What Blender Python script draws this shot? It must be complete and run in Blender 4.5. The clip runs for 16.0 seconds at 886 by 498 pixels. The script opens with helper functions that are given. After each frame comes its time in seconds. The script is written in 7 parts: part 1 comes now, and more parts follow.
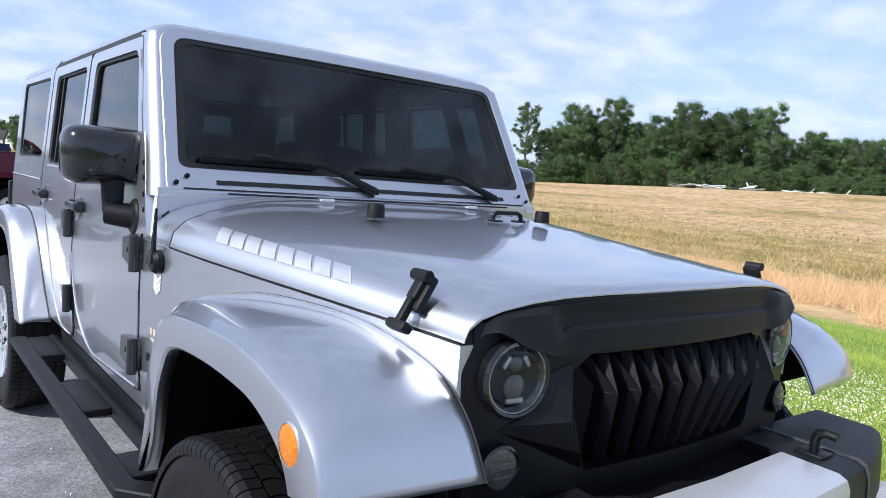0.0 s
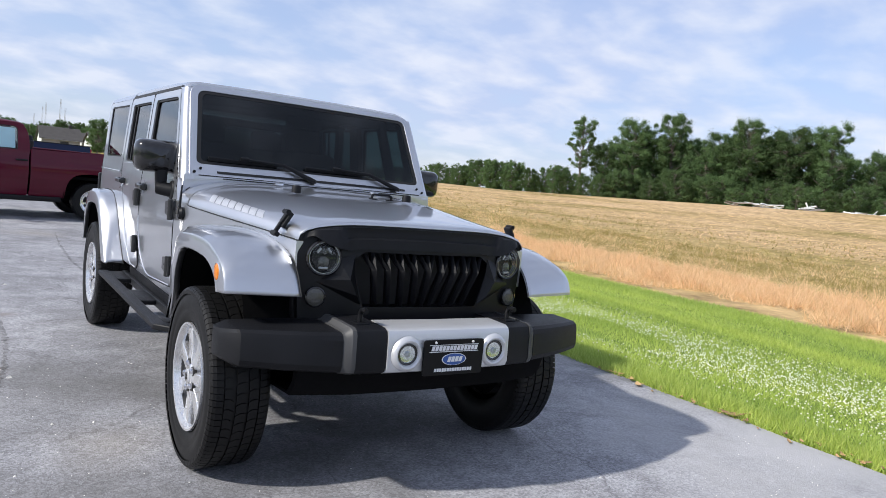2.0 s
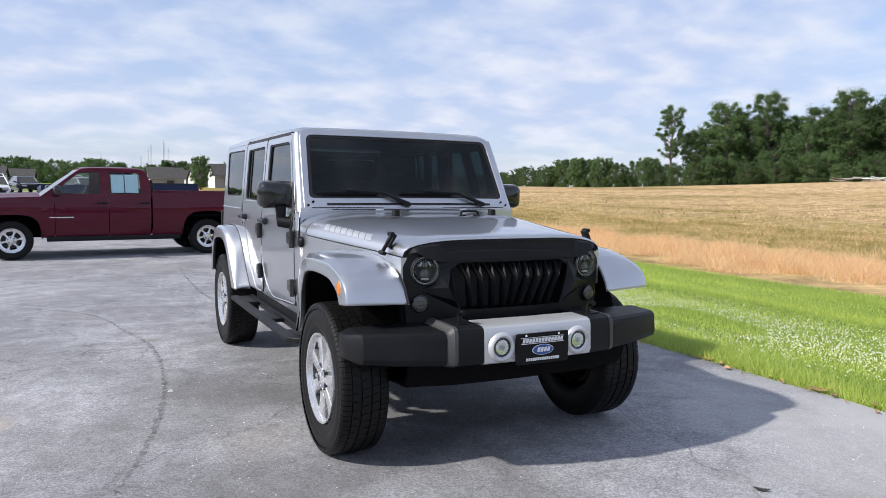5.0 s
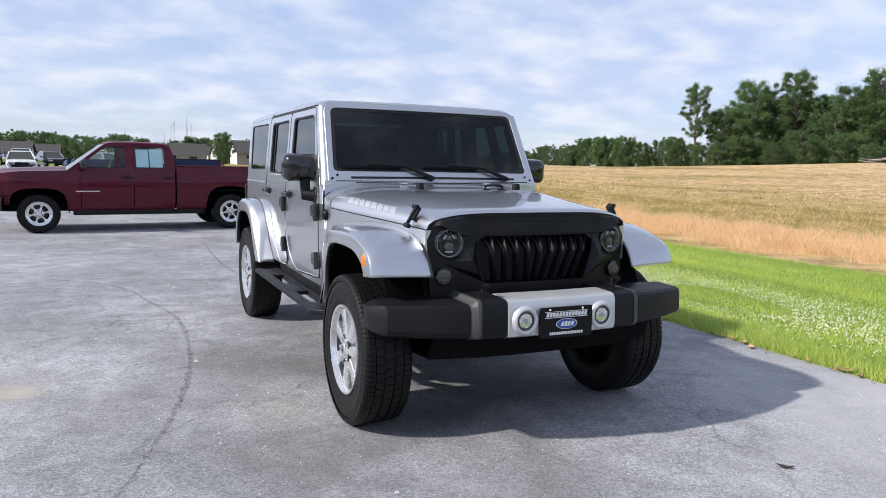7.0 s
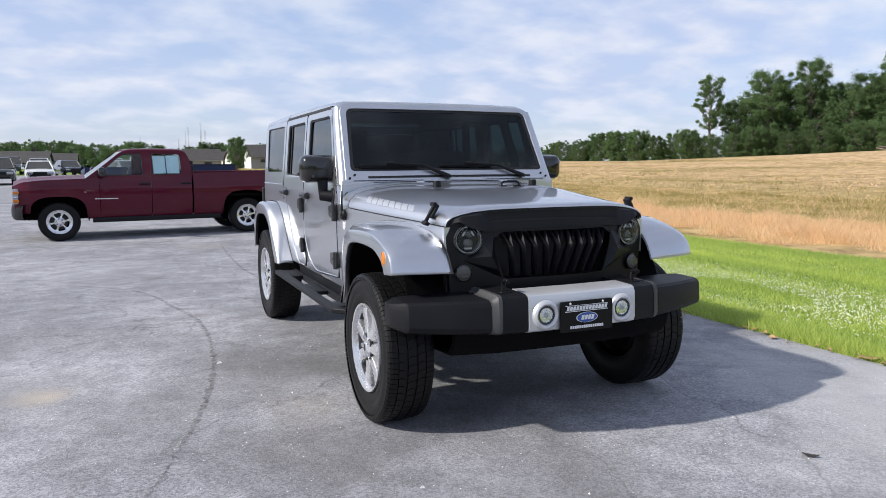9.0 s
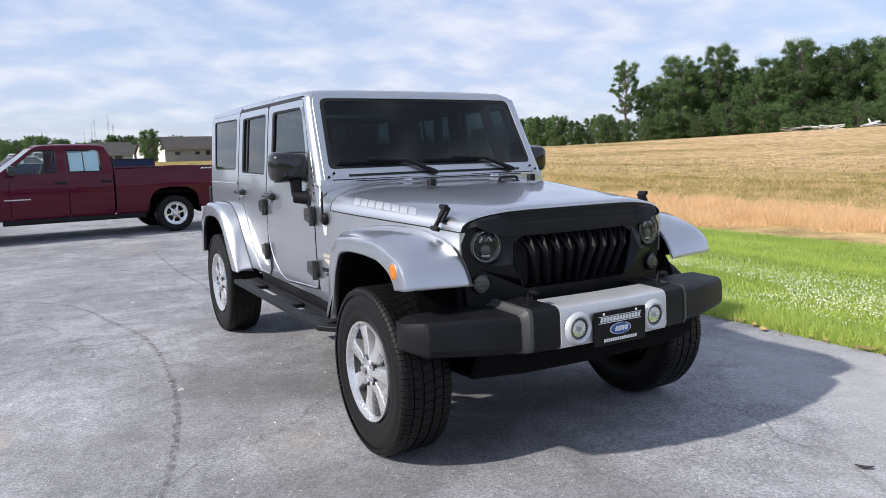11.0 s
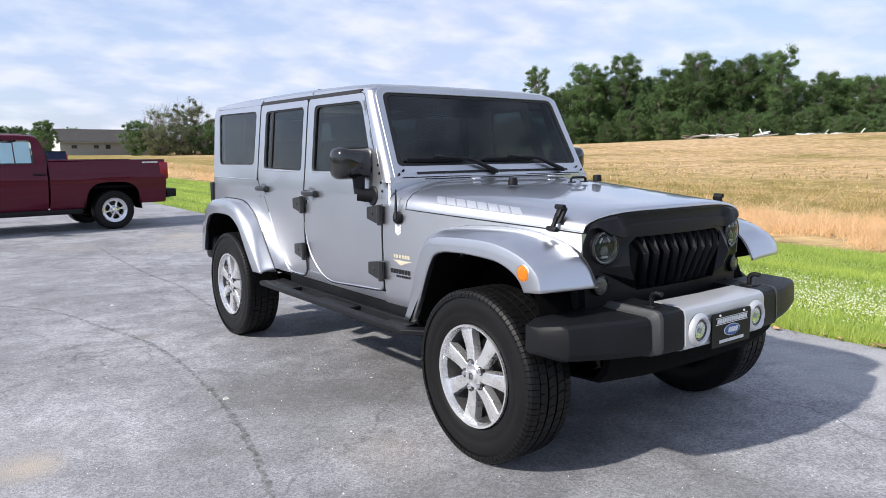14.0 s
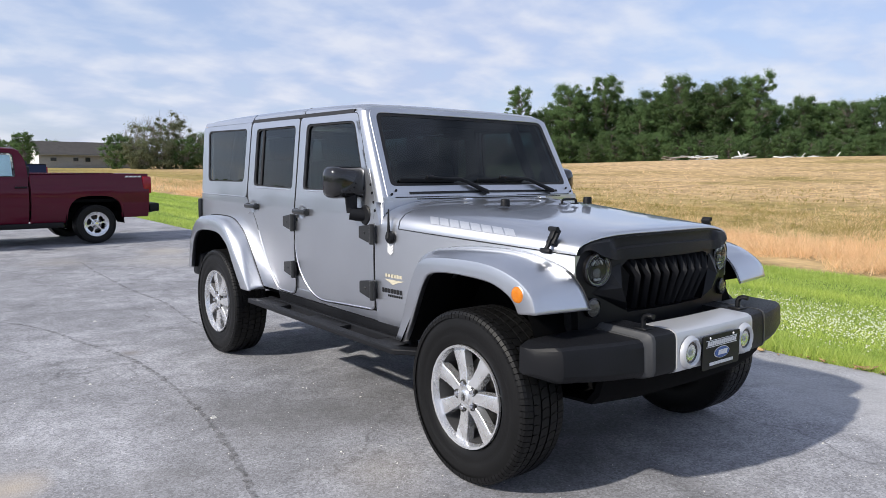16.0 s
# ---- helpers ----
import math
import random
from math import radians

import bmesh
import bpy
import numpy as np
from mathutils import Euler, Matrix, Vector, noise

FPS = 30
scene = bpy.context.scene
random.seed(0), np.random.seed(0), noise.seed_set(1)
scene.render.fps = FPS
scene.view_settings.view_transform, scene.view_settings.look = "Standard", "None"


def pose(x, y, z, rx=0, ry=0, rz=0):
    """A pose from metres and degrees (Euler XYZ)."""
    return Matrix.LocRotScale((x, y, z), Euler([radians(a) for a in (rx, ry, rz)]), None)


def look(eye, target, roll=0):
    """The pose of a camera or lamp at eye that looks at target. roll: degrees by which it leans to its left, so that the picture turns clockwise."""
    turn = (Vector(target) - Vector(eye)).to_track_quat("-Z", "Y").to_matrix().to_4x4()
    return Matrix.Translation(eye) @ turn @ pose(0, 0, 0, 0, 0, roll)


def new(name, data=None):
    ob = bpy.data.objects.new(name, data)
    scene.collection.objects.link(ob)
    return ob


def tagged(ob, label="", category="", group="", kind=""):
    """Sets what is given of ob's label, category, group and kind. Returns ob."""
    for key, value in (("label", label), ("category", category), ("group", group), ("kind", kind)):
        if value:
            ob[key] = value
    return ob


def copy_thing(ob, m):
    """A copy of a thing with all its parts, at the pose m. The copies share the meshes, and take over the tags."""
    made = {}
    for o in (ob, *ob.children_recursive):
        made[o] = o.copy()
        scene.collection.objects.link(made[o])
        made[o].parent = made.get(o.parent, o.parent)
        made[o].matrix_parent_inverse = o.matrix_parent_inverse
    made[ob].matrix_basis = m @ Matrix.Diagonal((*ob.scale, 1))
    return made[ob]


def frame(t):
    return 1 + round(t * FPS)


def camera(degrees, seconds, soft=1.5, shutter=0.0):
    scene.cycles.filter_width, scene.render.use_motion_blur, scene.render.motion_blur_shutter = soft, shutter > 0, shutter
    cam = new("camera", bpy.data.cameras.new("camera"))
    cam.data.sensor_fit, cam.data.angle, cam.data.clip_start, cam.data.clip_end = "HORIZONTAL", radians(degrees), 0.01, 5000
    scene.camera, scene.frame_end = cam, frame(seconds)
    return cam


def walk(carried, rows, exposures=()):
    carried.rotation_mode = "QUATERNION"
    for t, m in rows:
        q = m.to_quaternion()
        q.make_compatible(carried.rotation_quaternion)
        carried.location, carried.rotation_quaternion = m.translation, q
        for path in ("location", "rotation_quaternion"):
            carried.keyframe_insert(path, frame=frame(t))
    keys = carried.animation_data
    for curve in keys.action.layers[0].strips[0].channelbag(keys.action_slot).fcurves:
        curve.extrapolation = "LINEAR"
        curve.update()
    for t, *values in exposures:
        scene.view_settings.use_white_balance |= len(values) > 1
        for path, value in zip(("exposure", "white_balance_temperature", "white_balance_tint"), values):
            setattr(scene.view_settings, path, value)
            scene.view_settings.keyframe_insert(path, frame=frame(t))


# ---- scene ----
cam = camera(63.2, 16.0, soft=0.3)
PATH = [
    (0, (-1.425, -1.328, 1.342), (-0.186, 0.23, 1.154), 4.3),
    (0.5, (-1.419, -1.925, 1.281), (-0.288, -0.307, 0.96), 9.0),
    (1, (-1.565, -2.371, 1.267), (-0.402, -0.771, 0.971), 9.4),
    (1.5, (-1.749, -2.747, 1.346), (-0.74, -1.031, 1.151), 5.1),
    (2, (-1.756, -3.162, 1.334), (-0.644, -1.509, 1.163), 5.9),
    (2.5, (-1.915, -3.505, 1.365), (-0.854, -1.827, 1.127), 2.8),
    (3, (-1.984, -3.587, 1.419), (-1.068, -1.824, 1.193), -1.2),
    (3.5, (-2.025, -3.596, 1.411), (-1.214, -1.776, 1.226), -2.7),
    (4, (-2.025, -3.607, 1.413), (-1.196, -1.793, 1.271), -1.4),
    (4.2, (-1.99, -3.614, 1.414), (-1.123, -1.816, 1.283), -0.6),
    (6.3, (-2.033, -3.578, 1.344), (-1.161, -1.795, 1.103), 2.3),
    (6.5, (-2.041, -3.576, 1.348), (-1.183, -1.786, 1.107), 2.1),
    (7, (-2.011, -3.595, 1.364), (-1.173, -1.794, 1.137), 1.1),
    (7.5, (-1.996, -3.607, 1.368), (-1.168, -1.799, 1.161), -0.1),
    (8, (-2.022, -3.612, 1.383), (-1.198, -1.799, 1.196), -0.7),
    (8.5, (-2.053, -3.62, 1.365), (-1.237, -1.804, 1.171), -0.8),
    (9, (-2.04, -3.61, 1.356), (-1.24, -1.792, 1.126), -0.4),
    (9.2, (-2.039, -3.59, 1.325), (-1.241, -1.773, 1.078), -0.3),
    (11.3, (-2.288, -2.901, 1.407), (-1.25, -1.212, 1.145), -1.8),
    (11.5, (-2.345, -2.815, 1.404), (-1.272, -1.147, 1.145), -1.9),
    (12, (-2.452, -2.514, 1.384), (-1.313, -0.891, 1.125), -1.9),
    (12.5, (-2.627, -2.394, 1.368), (-1.454, -0.795, 1.105), -1.6),
    (13, (-2.832, -2.412, 1.4), (-1.646, -0.823, 1.135), -1.1),
    (13.5, (-2.908, -2.406, 1.391), (-1.714, -0.824, 1.123), -0.6),
    (14, (-2.912, -2.433, 1.404), (-1.714, -0.854, 1.135), -0.3),
    (14.5, (-2.897, -2.441, 1.412), (-1.692, -0.866, 1.151), -0.2),
    (15, (-2.916, -2.44, 1.418), (-1.698, -0.873, 1.17), -0.1),
    (15.5, (-2.946, -2.448, 1.427), (-1.715, -0.889, 1.198), 0.1),
    (16, (-2.965, -2.409, 1.42), (-1.723, -0.857, 1.199), 0.5),
]
walk(cam, [(t, look(eye, target, roll)) for t, eye, target, roll in PATH],
     [(0, 0.14, 5960, 10), (0.5, 0.24, 5920, 10), (1.2, 0.11, 6120, 10), (2, 0.0, 6380, 10), (3.5, 0.0, 6500, 10), (4.2, -0.04, 6480, 10), (6.3, 0.06, 6480, 10), (7.4, 0.0, 6470, 10), (8, -0.05, 6470, 10), (9, -0.04, 6480, 10), (12, 0.03, 6480, 10), (12.8, -0.01, 6480, 10), (13.5, 0.06, 6480, 10), (14, 0.11, 6480, 10), (14.5, 0.0, 6480, 10), (15.5, 0.06, 6480, 10), (16, -0.09, 6480, 10)])

# ---- light ----
SUN = Vector((-1.37, 0.11, 1.0)).normalized()
sun_data = bpy.data.lights.new("sun", "SUN")
sun_data.energy, sun_data.angle, sun_data.color = 5.0, radians(1.6), (1.0, 0.94, 0.85)
sun_lamp = new("sun", sun_data)
sun_lamp.matrix_world = look(SUN * 50, (0, 0, 0))


def build_world():
    w = bpy.data.worlds.new("sky")
    scene.world = w
    w.use_nodes = True
    nt = w.node_tree
    n, ln = nt.nodes, nt.links
    n.clear()
    out = n.new("ShaderNodeOutputWorld")
    bg = n.new("ShaderNodeBackground")
    sky = n.new("ShaderNodeTexSky")
    sky.sky_type, sky.sun_disc = "NISHITA", False
    sky.sun_elevation = math.asin(SUN.z)
    sky.sun_rotation = math.atan2(SUN.x, SUN.y)
    sky.air_density, sky.dust_density, sky.ozone_density = 1.1, 0.6, 2.0
    tc = n.new("ShaderNodeTexCoord")
    sep = n.new("ShaderNodeSeparateXYZ")
    ln.new(tc.outputs["Generated"], sep.inputs[0])
    # flat cloud layer: directions projected onto a plane above
    up = n.new("ShaderNodeMath")
    up.operation = "MAXIMUM"
    up.inputs[1].default_value = 0.0
    ln.new(sep.outputs["Z"], up.inputs[0])
    lift = n.new("ShaderNodeMath")
    lift.operation = "ADD"
    lift.inputs[1].default_value = 0.26
    ln.new(up.outputs[0], lift.inputs[0])
    comb = n.new("ShaderNodeCombineXYZ")
    for axis in ("X", "Y"):
        d = n.new("ShaderNodeMath")
        d.operation = "DIVIDE"
        ln.new(sep.outputs[axis], d.inputs[0])
        ln.new(lift.outputs[0], d.inputs[1])
        ln.new(d.outputs[0], comb.inputs[axis])
    layers = []
    for scale, detail, turn, stretch in ((1.0, 6.0, 0.5, (1.0, 1.1, 1.0)), (4.6, 7.0, -0.2, (1.0, 1.1, 1.0))):
        mp = n.new("ShaderNodeMapping")
        mp.inputs["Rotation"].default_value = (0, 0, turn)
        mp.inputs["Scale"].default_value = stretch
        mp.inputs["Location"].default_value = (3.1, 1.7, 0)
        ln.new(comb.outputs[0], mp.inputs[0])
        nz = n.new("ShaderNodeTexNoise")
        nz.inputs["Scale"].default_value, nz.inputs["Detail"].default_value = scale, detail
        nz.inputs["Roughness"].default_value = 0.48
        nz.inputs["Distortion"].default_value = 0.12
        ln.new(mp.outputs[0], nz.inputs["Vector"])
        layers.append(nz)
    mx = n.new("ShaderNodeMix")
    mx.data_type = "FLOAT"
    mx.inputs[0].default_value = 0.45
    ln.new(layers[0].outputs[0], mx.inputs[2])
    ln.new(layers[1].outputs[0], mx.inputs[3])
    # broken small clouds overhead
    puffs = n.new("ShaderNodeTexNoise")
    puffs.inputs["Scale"].default_value, puffs.inputs["Detail"].default_value = 9.0, 5.0
    puffs.inputs["Roughness"].default_value = 0.55
    ln.new(comb.outputs[0], puffs.inputs["Vector"])
    crisp = n.new("ShaderNodeMapRange")
    crisp.inputs["From Min"].default_value, crisp.inputs["From Max"].default_value = 0.38, 0.66
    crisp.inputs["To Min"].default_value, crisp.inputs["To Max"].default_value = 0.24, 0.78
    ln.new(puffs.outputs[0], crisp.inputs[0])
    high = n.new("ShaderNodeMapRange")
    high.interpolation_type = "SMOOTHSTEP"
    high.inputs["From Min"].default_value, high.inputs["From Max"].default_value = 0.32, 0.55
    high.inputs["To Max"].default_value = 0.8
    ln.new(up.outputs[0], high.inputs[0])
    mixed = n.new("ShaderNodeMix")
    mixed.data_type = "FLOAT"
    ln.new(high.outputs[0], mixed.inputs[0])
    ln.new(mx.outputs[0], mixed.inputs[2])
    ln.new(crisp.outputs[0], mixed.inputs[3])
    ramp = n.new("ShaderNodeMapRange")
    ramp.interpolation_type = "SMOOTHSTEP"
    ramp.inputs["From Min"].default_value, ramp.inputs["From Max"].default_value = CLOUD_FROM, CLOUD_TO
    ramp.inputs["To Min"].default_value, ramp.inputs["To Max"].default_value = CLOUD_LOW, 1.0
    ln.new(mixed.outputs[0], ramp.inputs[0])
    thin = n.new("ShaderNodeMapRange")
    thin.interpolation_type = "SMOOTHSTEP"
    thin.inputs["From Min"].default_value, thin.inputs["From Max"].default_value = 0.30, 0.60
    thin.inputs["To Min"].default_value, thin.inputs["To Max"].default_value = CLOUD_LOW, 0.05
    ln.new(up.outputs[0], thin.inputs[0])
    ln.new(thin.outputs[0], ramp.inputs["To Min"])
    # haze whitens the sky towards the horizon
    haze = n.new("ShaderNodeMapRange")
    haze.inputs["From Min"].default_value, haze.inputs["From Max"].default_value = 0.0, 0.22
    haze.inputs["To Min"].default_value, haze.inputs["To Max"].default_value = 0.62, 0.0
    ln.new(up.outputs[0], haze.inputs[0])
    mh = n.new("ShaderNodeMath")
    mh.operation = "MAXIMUM"
    ln.new(ramp.outputs[0], mh.inputs[0])
    ln.new(haze.outputs[0], mh.inputs[1])
    # shaded parts of the clouds
    body = n.new("ShaderNodeMix")
    body.data_type = "RGBA"
    body.inputs[6].default_value = (*CLOUD_GREY, 1)
    body.inputs[7].default_value = (*CLOUD_WHITE, 1)
    shade = n.new("ShaderNodeMapRange")
    shade.inputs["From Min"].default_value, shade.inputs["From Max"].default_value = 0.40, 0.66
    ln.new(layers[1].outputs[0], shade.inputs[0])
    ln.new(shade.outputs[0], body.inputs[0])
    scaled = n.new("ShaderNodeMix")
    scaled.data_type, scaled.blend_type = "RGBA", "MULTIPLY"
    scaled.inputs[0].default_value = 1.0
    scaled.inputs[7].default_value = (*SKY_GAIN, 1)
    ln.new(sky.outputs[0], scaled.inputs[6])
    veil = n.new("ShaderNodeMix")
    veil.data_type = "RGBA"
    veil.inputs[7].default_value = (*HIGH_VEIL, 1)
    cover = n.new("ShaderNodeMath")
    cover.operation = "MULTIPLY"
    cover.inputs[1].default_value = 0.8
    ln.new(high.outputs[0], cover.inputs[0])
    ln.new(cover.outputs[0], veil.inputs[0])
    ln.new(scaled.outputs[2], veil.inputs[6])
    col = n.new("ShaderNodeMix")
    col.data_type = "RGBA"
    ln.new(mh.outputs[0], col.inputs[0])
    ln.new(veil.outputs[2], col.inputs[6])
    ln.new(body.outputs[2], col.inputs[7])
    ln.new(col.outputs[2], bg.inputs[0])
    bg.inputs[1].default_value = SKY_STRENGTH
    ln.new(bg.outputs[0], out.inputs[0])


SKY_STRENGTH = 0.1
SKY_GAIN = (1.34, 1.42, 1.66)
CLOUD_WHITE, CLOUD_GREY = (7.95, 8.4, 9.7), (5.8, 6.6, 9.0)
HIGH_VEIL = (3.3, 3.55, 4.15)
CLOUD_FROM, CLOUD_TO, CLOUD_LOW = 0.30, 0.70, 0.50
build_world()


# ---- materials ----
def surface(name, color, rough=0.5, metal=0.0, var=0.12, scale=4.0, fine=80.0, bump=0.05, coat=0.0, rough_var=0.1,
            spec=0.5, second=None, per_object=0.0, world_space=False, dist=0.01, coat_rough=0.05, coat_ior=1.5):
    """Principled surface, whose colour and gloss vary at two scales."""
    m = bpy.data.materials.new(name)
    m.use_nodes = True
    nt = m.node_tree
    n, ln = nt.nodes, nt.links
    bs = n["Principled BSDF"]
    if world_space:
        src = n.new("ShaderNodeNewGeometry").outputs["Position"]
    else:
        src = n.new("ShaderNodeTexCoord").outputs["Object"]
    big, small = n.new("ShaderNodeTexNoise"), n.new("ShaderNodeTexNoise")
    for nz, s in ((big, scale), (small, fine)):
        nz.inputs["Scale"].default_value = s
        nz.inputs["Detail"].default_value = 4.0
        ln.new(src, nz.inputs["Vector"])
    add = n.new("ShaderNodeMath")
    add.operation = "ADD"
    ln.new(big.outputs[0], add.inputs[0])
    ln.new(small.outputs[0], add.inputs[1])
    fac = n.new("ShaderNodeMapRange")
    fac.inputs["From Min"].default_value, fac.inputs["From Max"].default_value = 0.75, 1.25
    ln.new(add.outputs[0], fac.inputs[0])
    mix = n.new("ShaderNodeMix")
    mix.data_type = "RGBA"
    other = second or tuple(c * (1 + var) for c in color)
    first = color if second else tuple(c * (1 - var) for c in color)
    mix.inputs[6].default_value, mix.inputs[7].default_value = (*first, 1), (*other, 1)
    ln.new(fac.outputs[0], mix.inputs[0])
    result = mix.outputs[2]
    if per_object:
        info = n.new("ShaderNodeObjectInfo")
        hsv = n.new("ShaderNodeHueSaturation")
        mr = n.new("ShaderNodeMapRange")
        mr.inputs["To Min"].default_value, mr.inputs["To Max"].default_value = 1 - per_object, 1 + per_object
        ln.new(info.outputs["Random"], mr.inputs[0])
        ln.new(mr.outputs[0], hsv.inputs["Value"])
        ln.new(result, hsv.inputs["Color"])
        result = hsv.outputs[0]
    ln.new(result, bs.inputs["Base Color"])
    rr = n.new("ShaderNodeMapRange")
    rr.inputs["To Min"].default_value = max(0.0, rough - rough_var)
    rr.inputs["To Max"].default_value = min(1.0, rough + rough_var)
    ln.new(big.outputs[0], rr.inputs[0])
    ln.new(rr.outputs[0], bs.inputs["Roughness"])
    bs.inputs["Metallic"].default_value = metal
    bs.inputs["Specular IOR Level"].default_value = spec
    bs.inputs["Coat Weight"].default_value = coat
    bs.inputs["Coat Roughness"].default_value = coat_rough
    bs.inputs["Coat IOR"].default_value = coat_ior
    if bump:
        bp = n.new("ShaderNodeBump")
        bp.inputs["Strength"].default_value, bp.inputs["Distance"].default_value = bump, dist
        ln.new(small.outputs[0], bp.inputs["Height"])
        ln.new(bp.outputs[0], bs.inputs["Normal"])
    return m


def glass(name, tint, gloss_rough=0.0, ior=1.5):
    """Thin tinted pane: light passes with the tint, gloss by Fresnel."""
    m = bpy.data.materials.new(name)
    m.use_nodes = True
    n, ln = m.node_tree.nodes, m.node_tree.links
    n.clear()
    out, mix = n.new("ShaderNodeOutputMaterial"), n.new("ShaderNodeMixShader")
    tr, gl, lw = n.new("ShaderNodeBsdfTransparent"), n.new("ShaderNodeBsdfGlossy"), n.new("ShaderNodeLayerWeight")
    tr.inputs[0].default_value = (*tint, 1)
    gl.inputs["Roughness"].default_value = gloss_rough
    lw.inputs["Blend"].default_value = 0.5
    pw, ma = n.new("ShaderNodeMath"), n.new("ShaderNodeMath")
    pw.operation, ma.operation = "POWER", "MULTIPLY_ADD"
    pw.inputs[1].default_value = 4.5
    ln.new(lw.outputs["Facing"], pw.inputs[0])
    ln.new(pw.outputs[0], ma.inputs[0])
    r0 = ((ior - 1) / (ior + 1)) ** 2
    ma.inputs[1].default_value, ma.inputs[2].default_value = 1 - r0, r0
    ln.new(ma.outputs[0], mix.inputs[0])
    ln.new(tr.outputs[0], mix.inputs[1])
    ln.new(gl.outputs[0], mix.inputs[2])
    ln.new(mix.outputs[0], out.inputs[0])
    return m


SILVER = surface("silver_metallic_paint", (0.575, 0.592, 0.632), 0.39, 1.0, 0.03, 3.0, 900.0, 0.012, coat=1.0, rough_var=0.03, coat_rough=0.04, coat_ior=1.6)
BUMPER_SILVER = surface("silver_satin_paint", (0.62, 0.63, 0.65), 0.38, 0.5, 0.04, 5.0, 500.0, 0.01, coat=0.3)
BLACK_PLASTIC = surface("black_textured_plastic", (0.0085, 0.009, 0.011), 0.47, 0.0, 0.2, 6.0, 420.0, 0.12, rough_var=0.08, spec=0.22)
BLACK_GLOSS = surface("black_satin_plastic", (0.004, 0.0045, 0.006), 0.42, 0.0, 0.15, 6.0, 300.0, 0.02, rough_var=0.06, spec=0.3)
BLACK_SHINE = surface("black_gloss_plastic", (0.008, 0.008, 0.009), 0.14, 0.0, 0.15, 6.0, 300.0, 0.01, coat=0.6, rough_var=0.05)
HINGE_BLACK = surface("black_painted_hinge", (0.016, 0.017, 0.018), 0.3, 0.3, 0.15, 6.0, 300.0, 0.03, coat=0.5, rough_var=0.05)
DARK = surface("dark_underbody", (0.003, 0.003, 0.0035), 0.9, 0.0, 0.3, 8.0, 60.0, 0.1, spec=0.1)
RUBBER = surface("tyre_rubber", (0.0058, 0.0058, 0.0062), 0.5, 0.0, 0.25, 7.0, 160.0, 0.10, rough_var=0.12, spec=0.24)
SEAL = surface("black_rubber_seal", (0.008, 0.008, 0.009), 0.6, 0.0, 0.2, 9.0, 90.0, 0.0)
RIM = surface("machined_alloy", (0.78, 0.785, 0.80), 0.27, 0.82, 0.06, 9.0, 240.0, 0.02)
# same silver alloy; the dark colour paints in the shade between the spokes
RIM_BARREL = surface("barrel_with_painted_shade", (0.075, 0.075, 0.078), 0.5, 0.4, 0.15, 9.0, 120.0, 0.03)
PLATE = surface("black_plate", (0.006, 0.006, 0.007), 0.35, 0.0, 0.1, 6.0, 200.0, 0.0, spec=0.2)
RIM_DARK = surface("brake_steel", (0.07, 0.068, 0.066), 0.5, 0.8, 0.3, 14.0, 120.0, 0.05)
CHROME = surface("chrome", (0.8, 0.8, 0.82), 0.08, 1.0, 0.02, 9.0, 90.0, 0.0, rough_var=0.03)
AMBER = surface("amber_lens", (0.620, 0.181, 0.006), 0.12, 0.0, 0.25, 60.0, 200.0, 0.05, coat=0.3, rough_var=0.03)
RED_LENS = surface("red_lens", (0.27, 0.002, 0.014), 0.25, 0.0, 0.15, 40.0, 200.0, 0.05, coat=0.2, rough_var=0.03)
LAMP_CORE = surface("lamp_reflector", (0.42, 0.43, 0.45), 0.3, 0.95, 0.2, 50.0, 100.0, 0.05)
LAMP_BRIGHT = surface("bright_reflector", (0.82, 0.83, 0.85), 0.16, 0.95, 0.15, 60.0, 150.0, 0.05)
SMOKED = surface("smoked_lens", (0.070, 0.068, 0.060), 0.15, 0.0, 0.3, 90.0, 260.0, 0.2, coat=0.6)
WHITE_DECAL = surface("white_vinyl", (0.78, 0.78, 0.79), 0.45, 0.0, 0.04, 10.0, 200.0, 0.0)
BUMPER_GREY = surface("grey_textured_plastic", (0.055, 0.056, 0.058), 0.5, 0.0, 0.12, 6.0, 420.0, 0.1, spec=0.4)
FADED_DECAL = surface("white_vinyl_on_paint", (0.80, 0.81, 0.83), 0.42, 0.92, 0.04, 10.0, 200.0, 0.0)
GOLD_DECAL = surface("pale_gold_vinyl", (0.66, 0.60, 0.45), 0.4, 0.3, 0.06, 20.0, 200.0, 0.0)
BLACK_DECAL = surface("black_vinyl", (0.012, 0.012, 0.014), 0.4, 0.0, 0.1, 20.0, 200.0, 0.0)
BLUE_DECAL = surface("blue_print", (0.035, 0.10, 0.33), 0.3, 0.0, 0.1, 20.0, 200.0, 0.0)
SEAT = surface("charcoal_seat_cloth", (0.030, 0.031, 0.034), 0.85, 0.0, 0.2, 8.0, 300.0, 0.15)
DASH = surface("dashboard_vinyl", (0.020, 0.021, 0.023), 0.6, 0.0, 0.2, 8.0, 300.0, 0.1)
PAPER = surface("window_sheet", (0.62, 0.84, 0.95), 0.6, 0.0, 0.06, 6.0, 40.0, 0.0)
WINDSHIELD = glass("windshield_glass", (0.27, 0.36, 0.38), 0.0, 1.60)
TINTED = glass("tinted_glass", (0.42, 0.44, 0.44), 0.0, 1.55)
SIDE_GLASS = glass("side_glass", (0.46, 0.51, 0.50), 0.0, 1.55)
CLEAR = glass("clear_glass", (0.92, 0.95, 0.945), 0.0, 1.45)
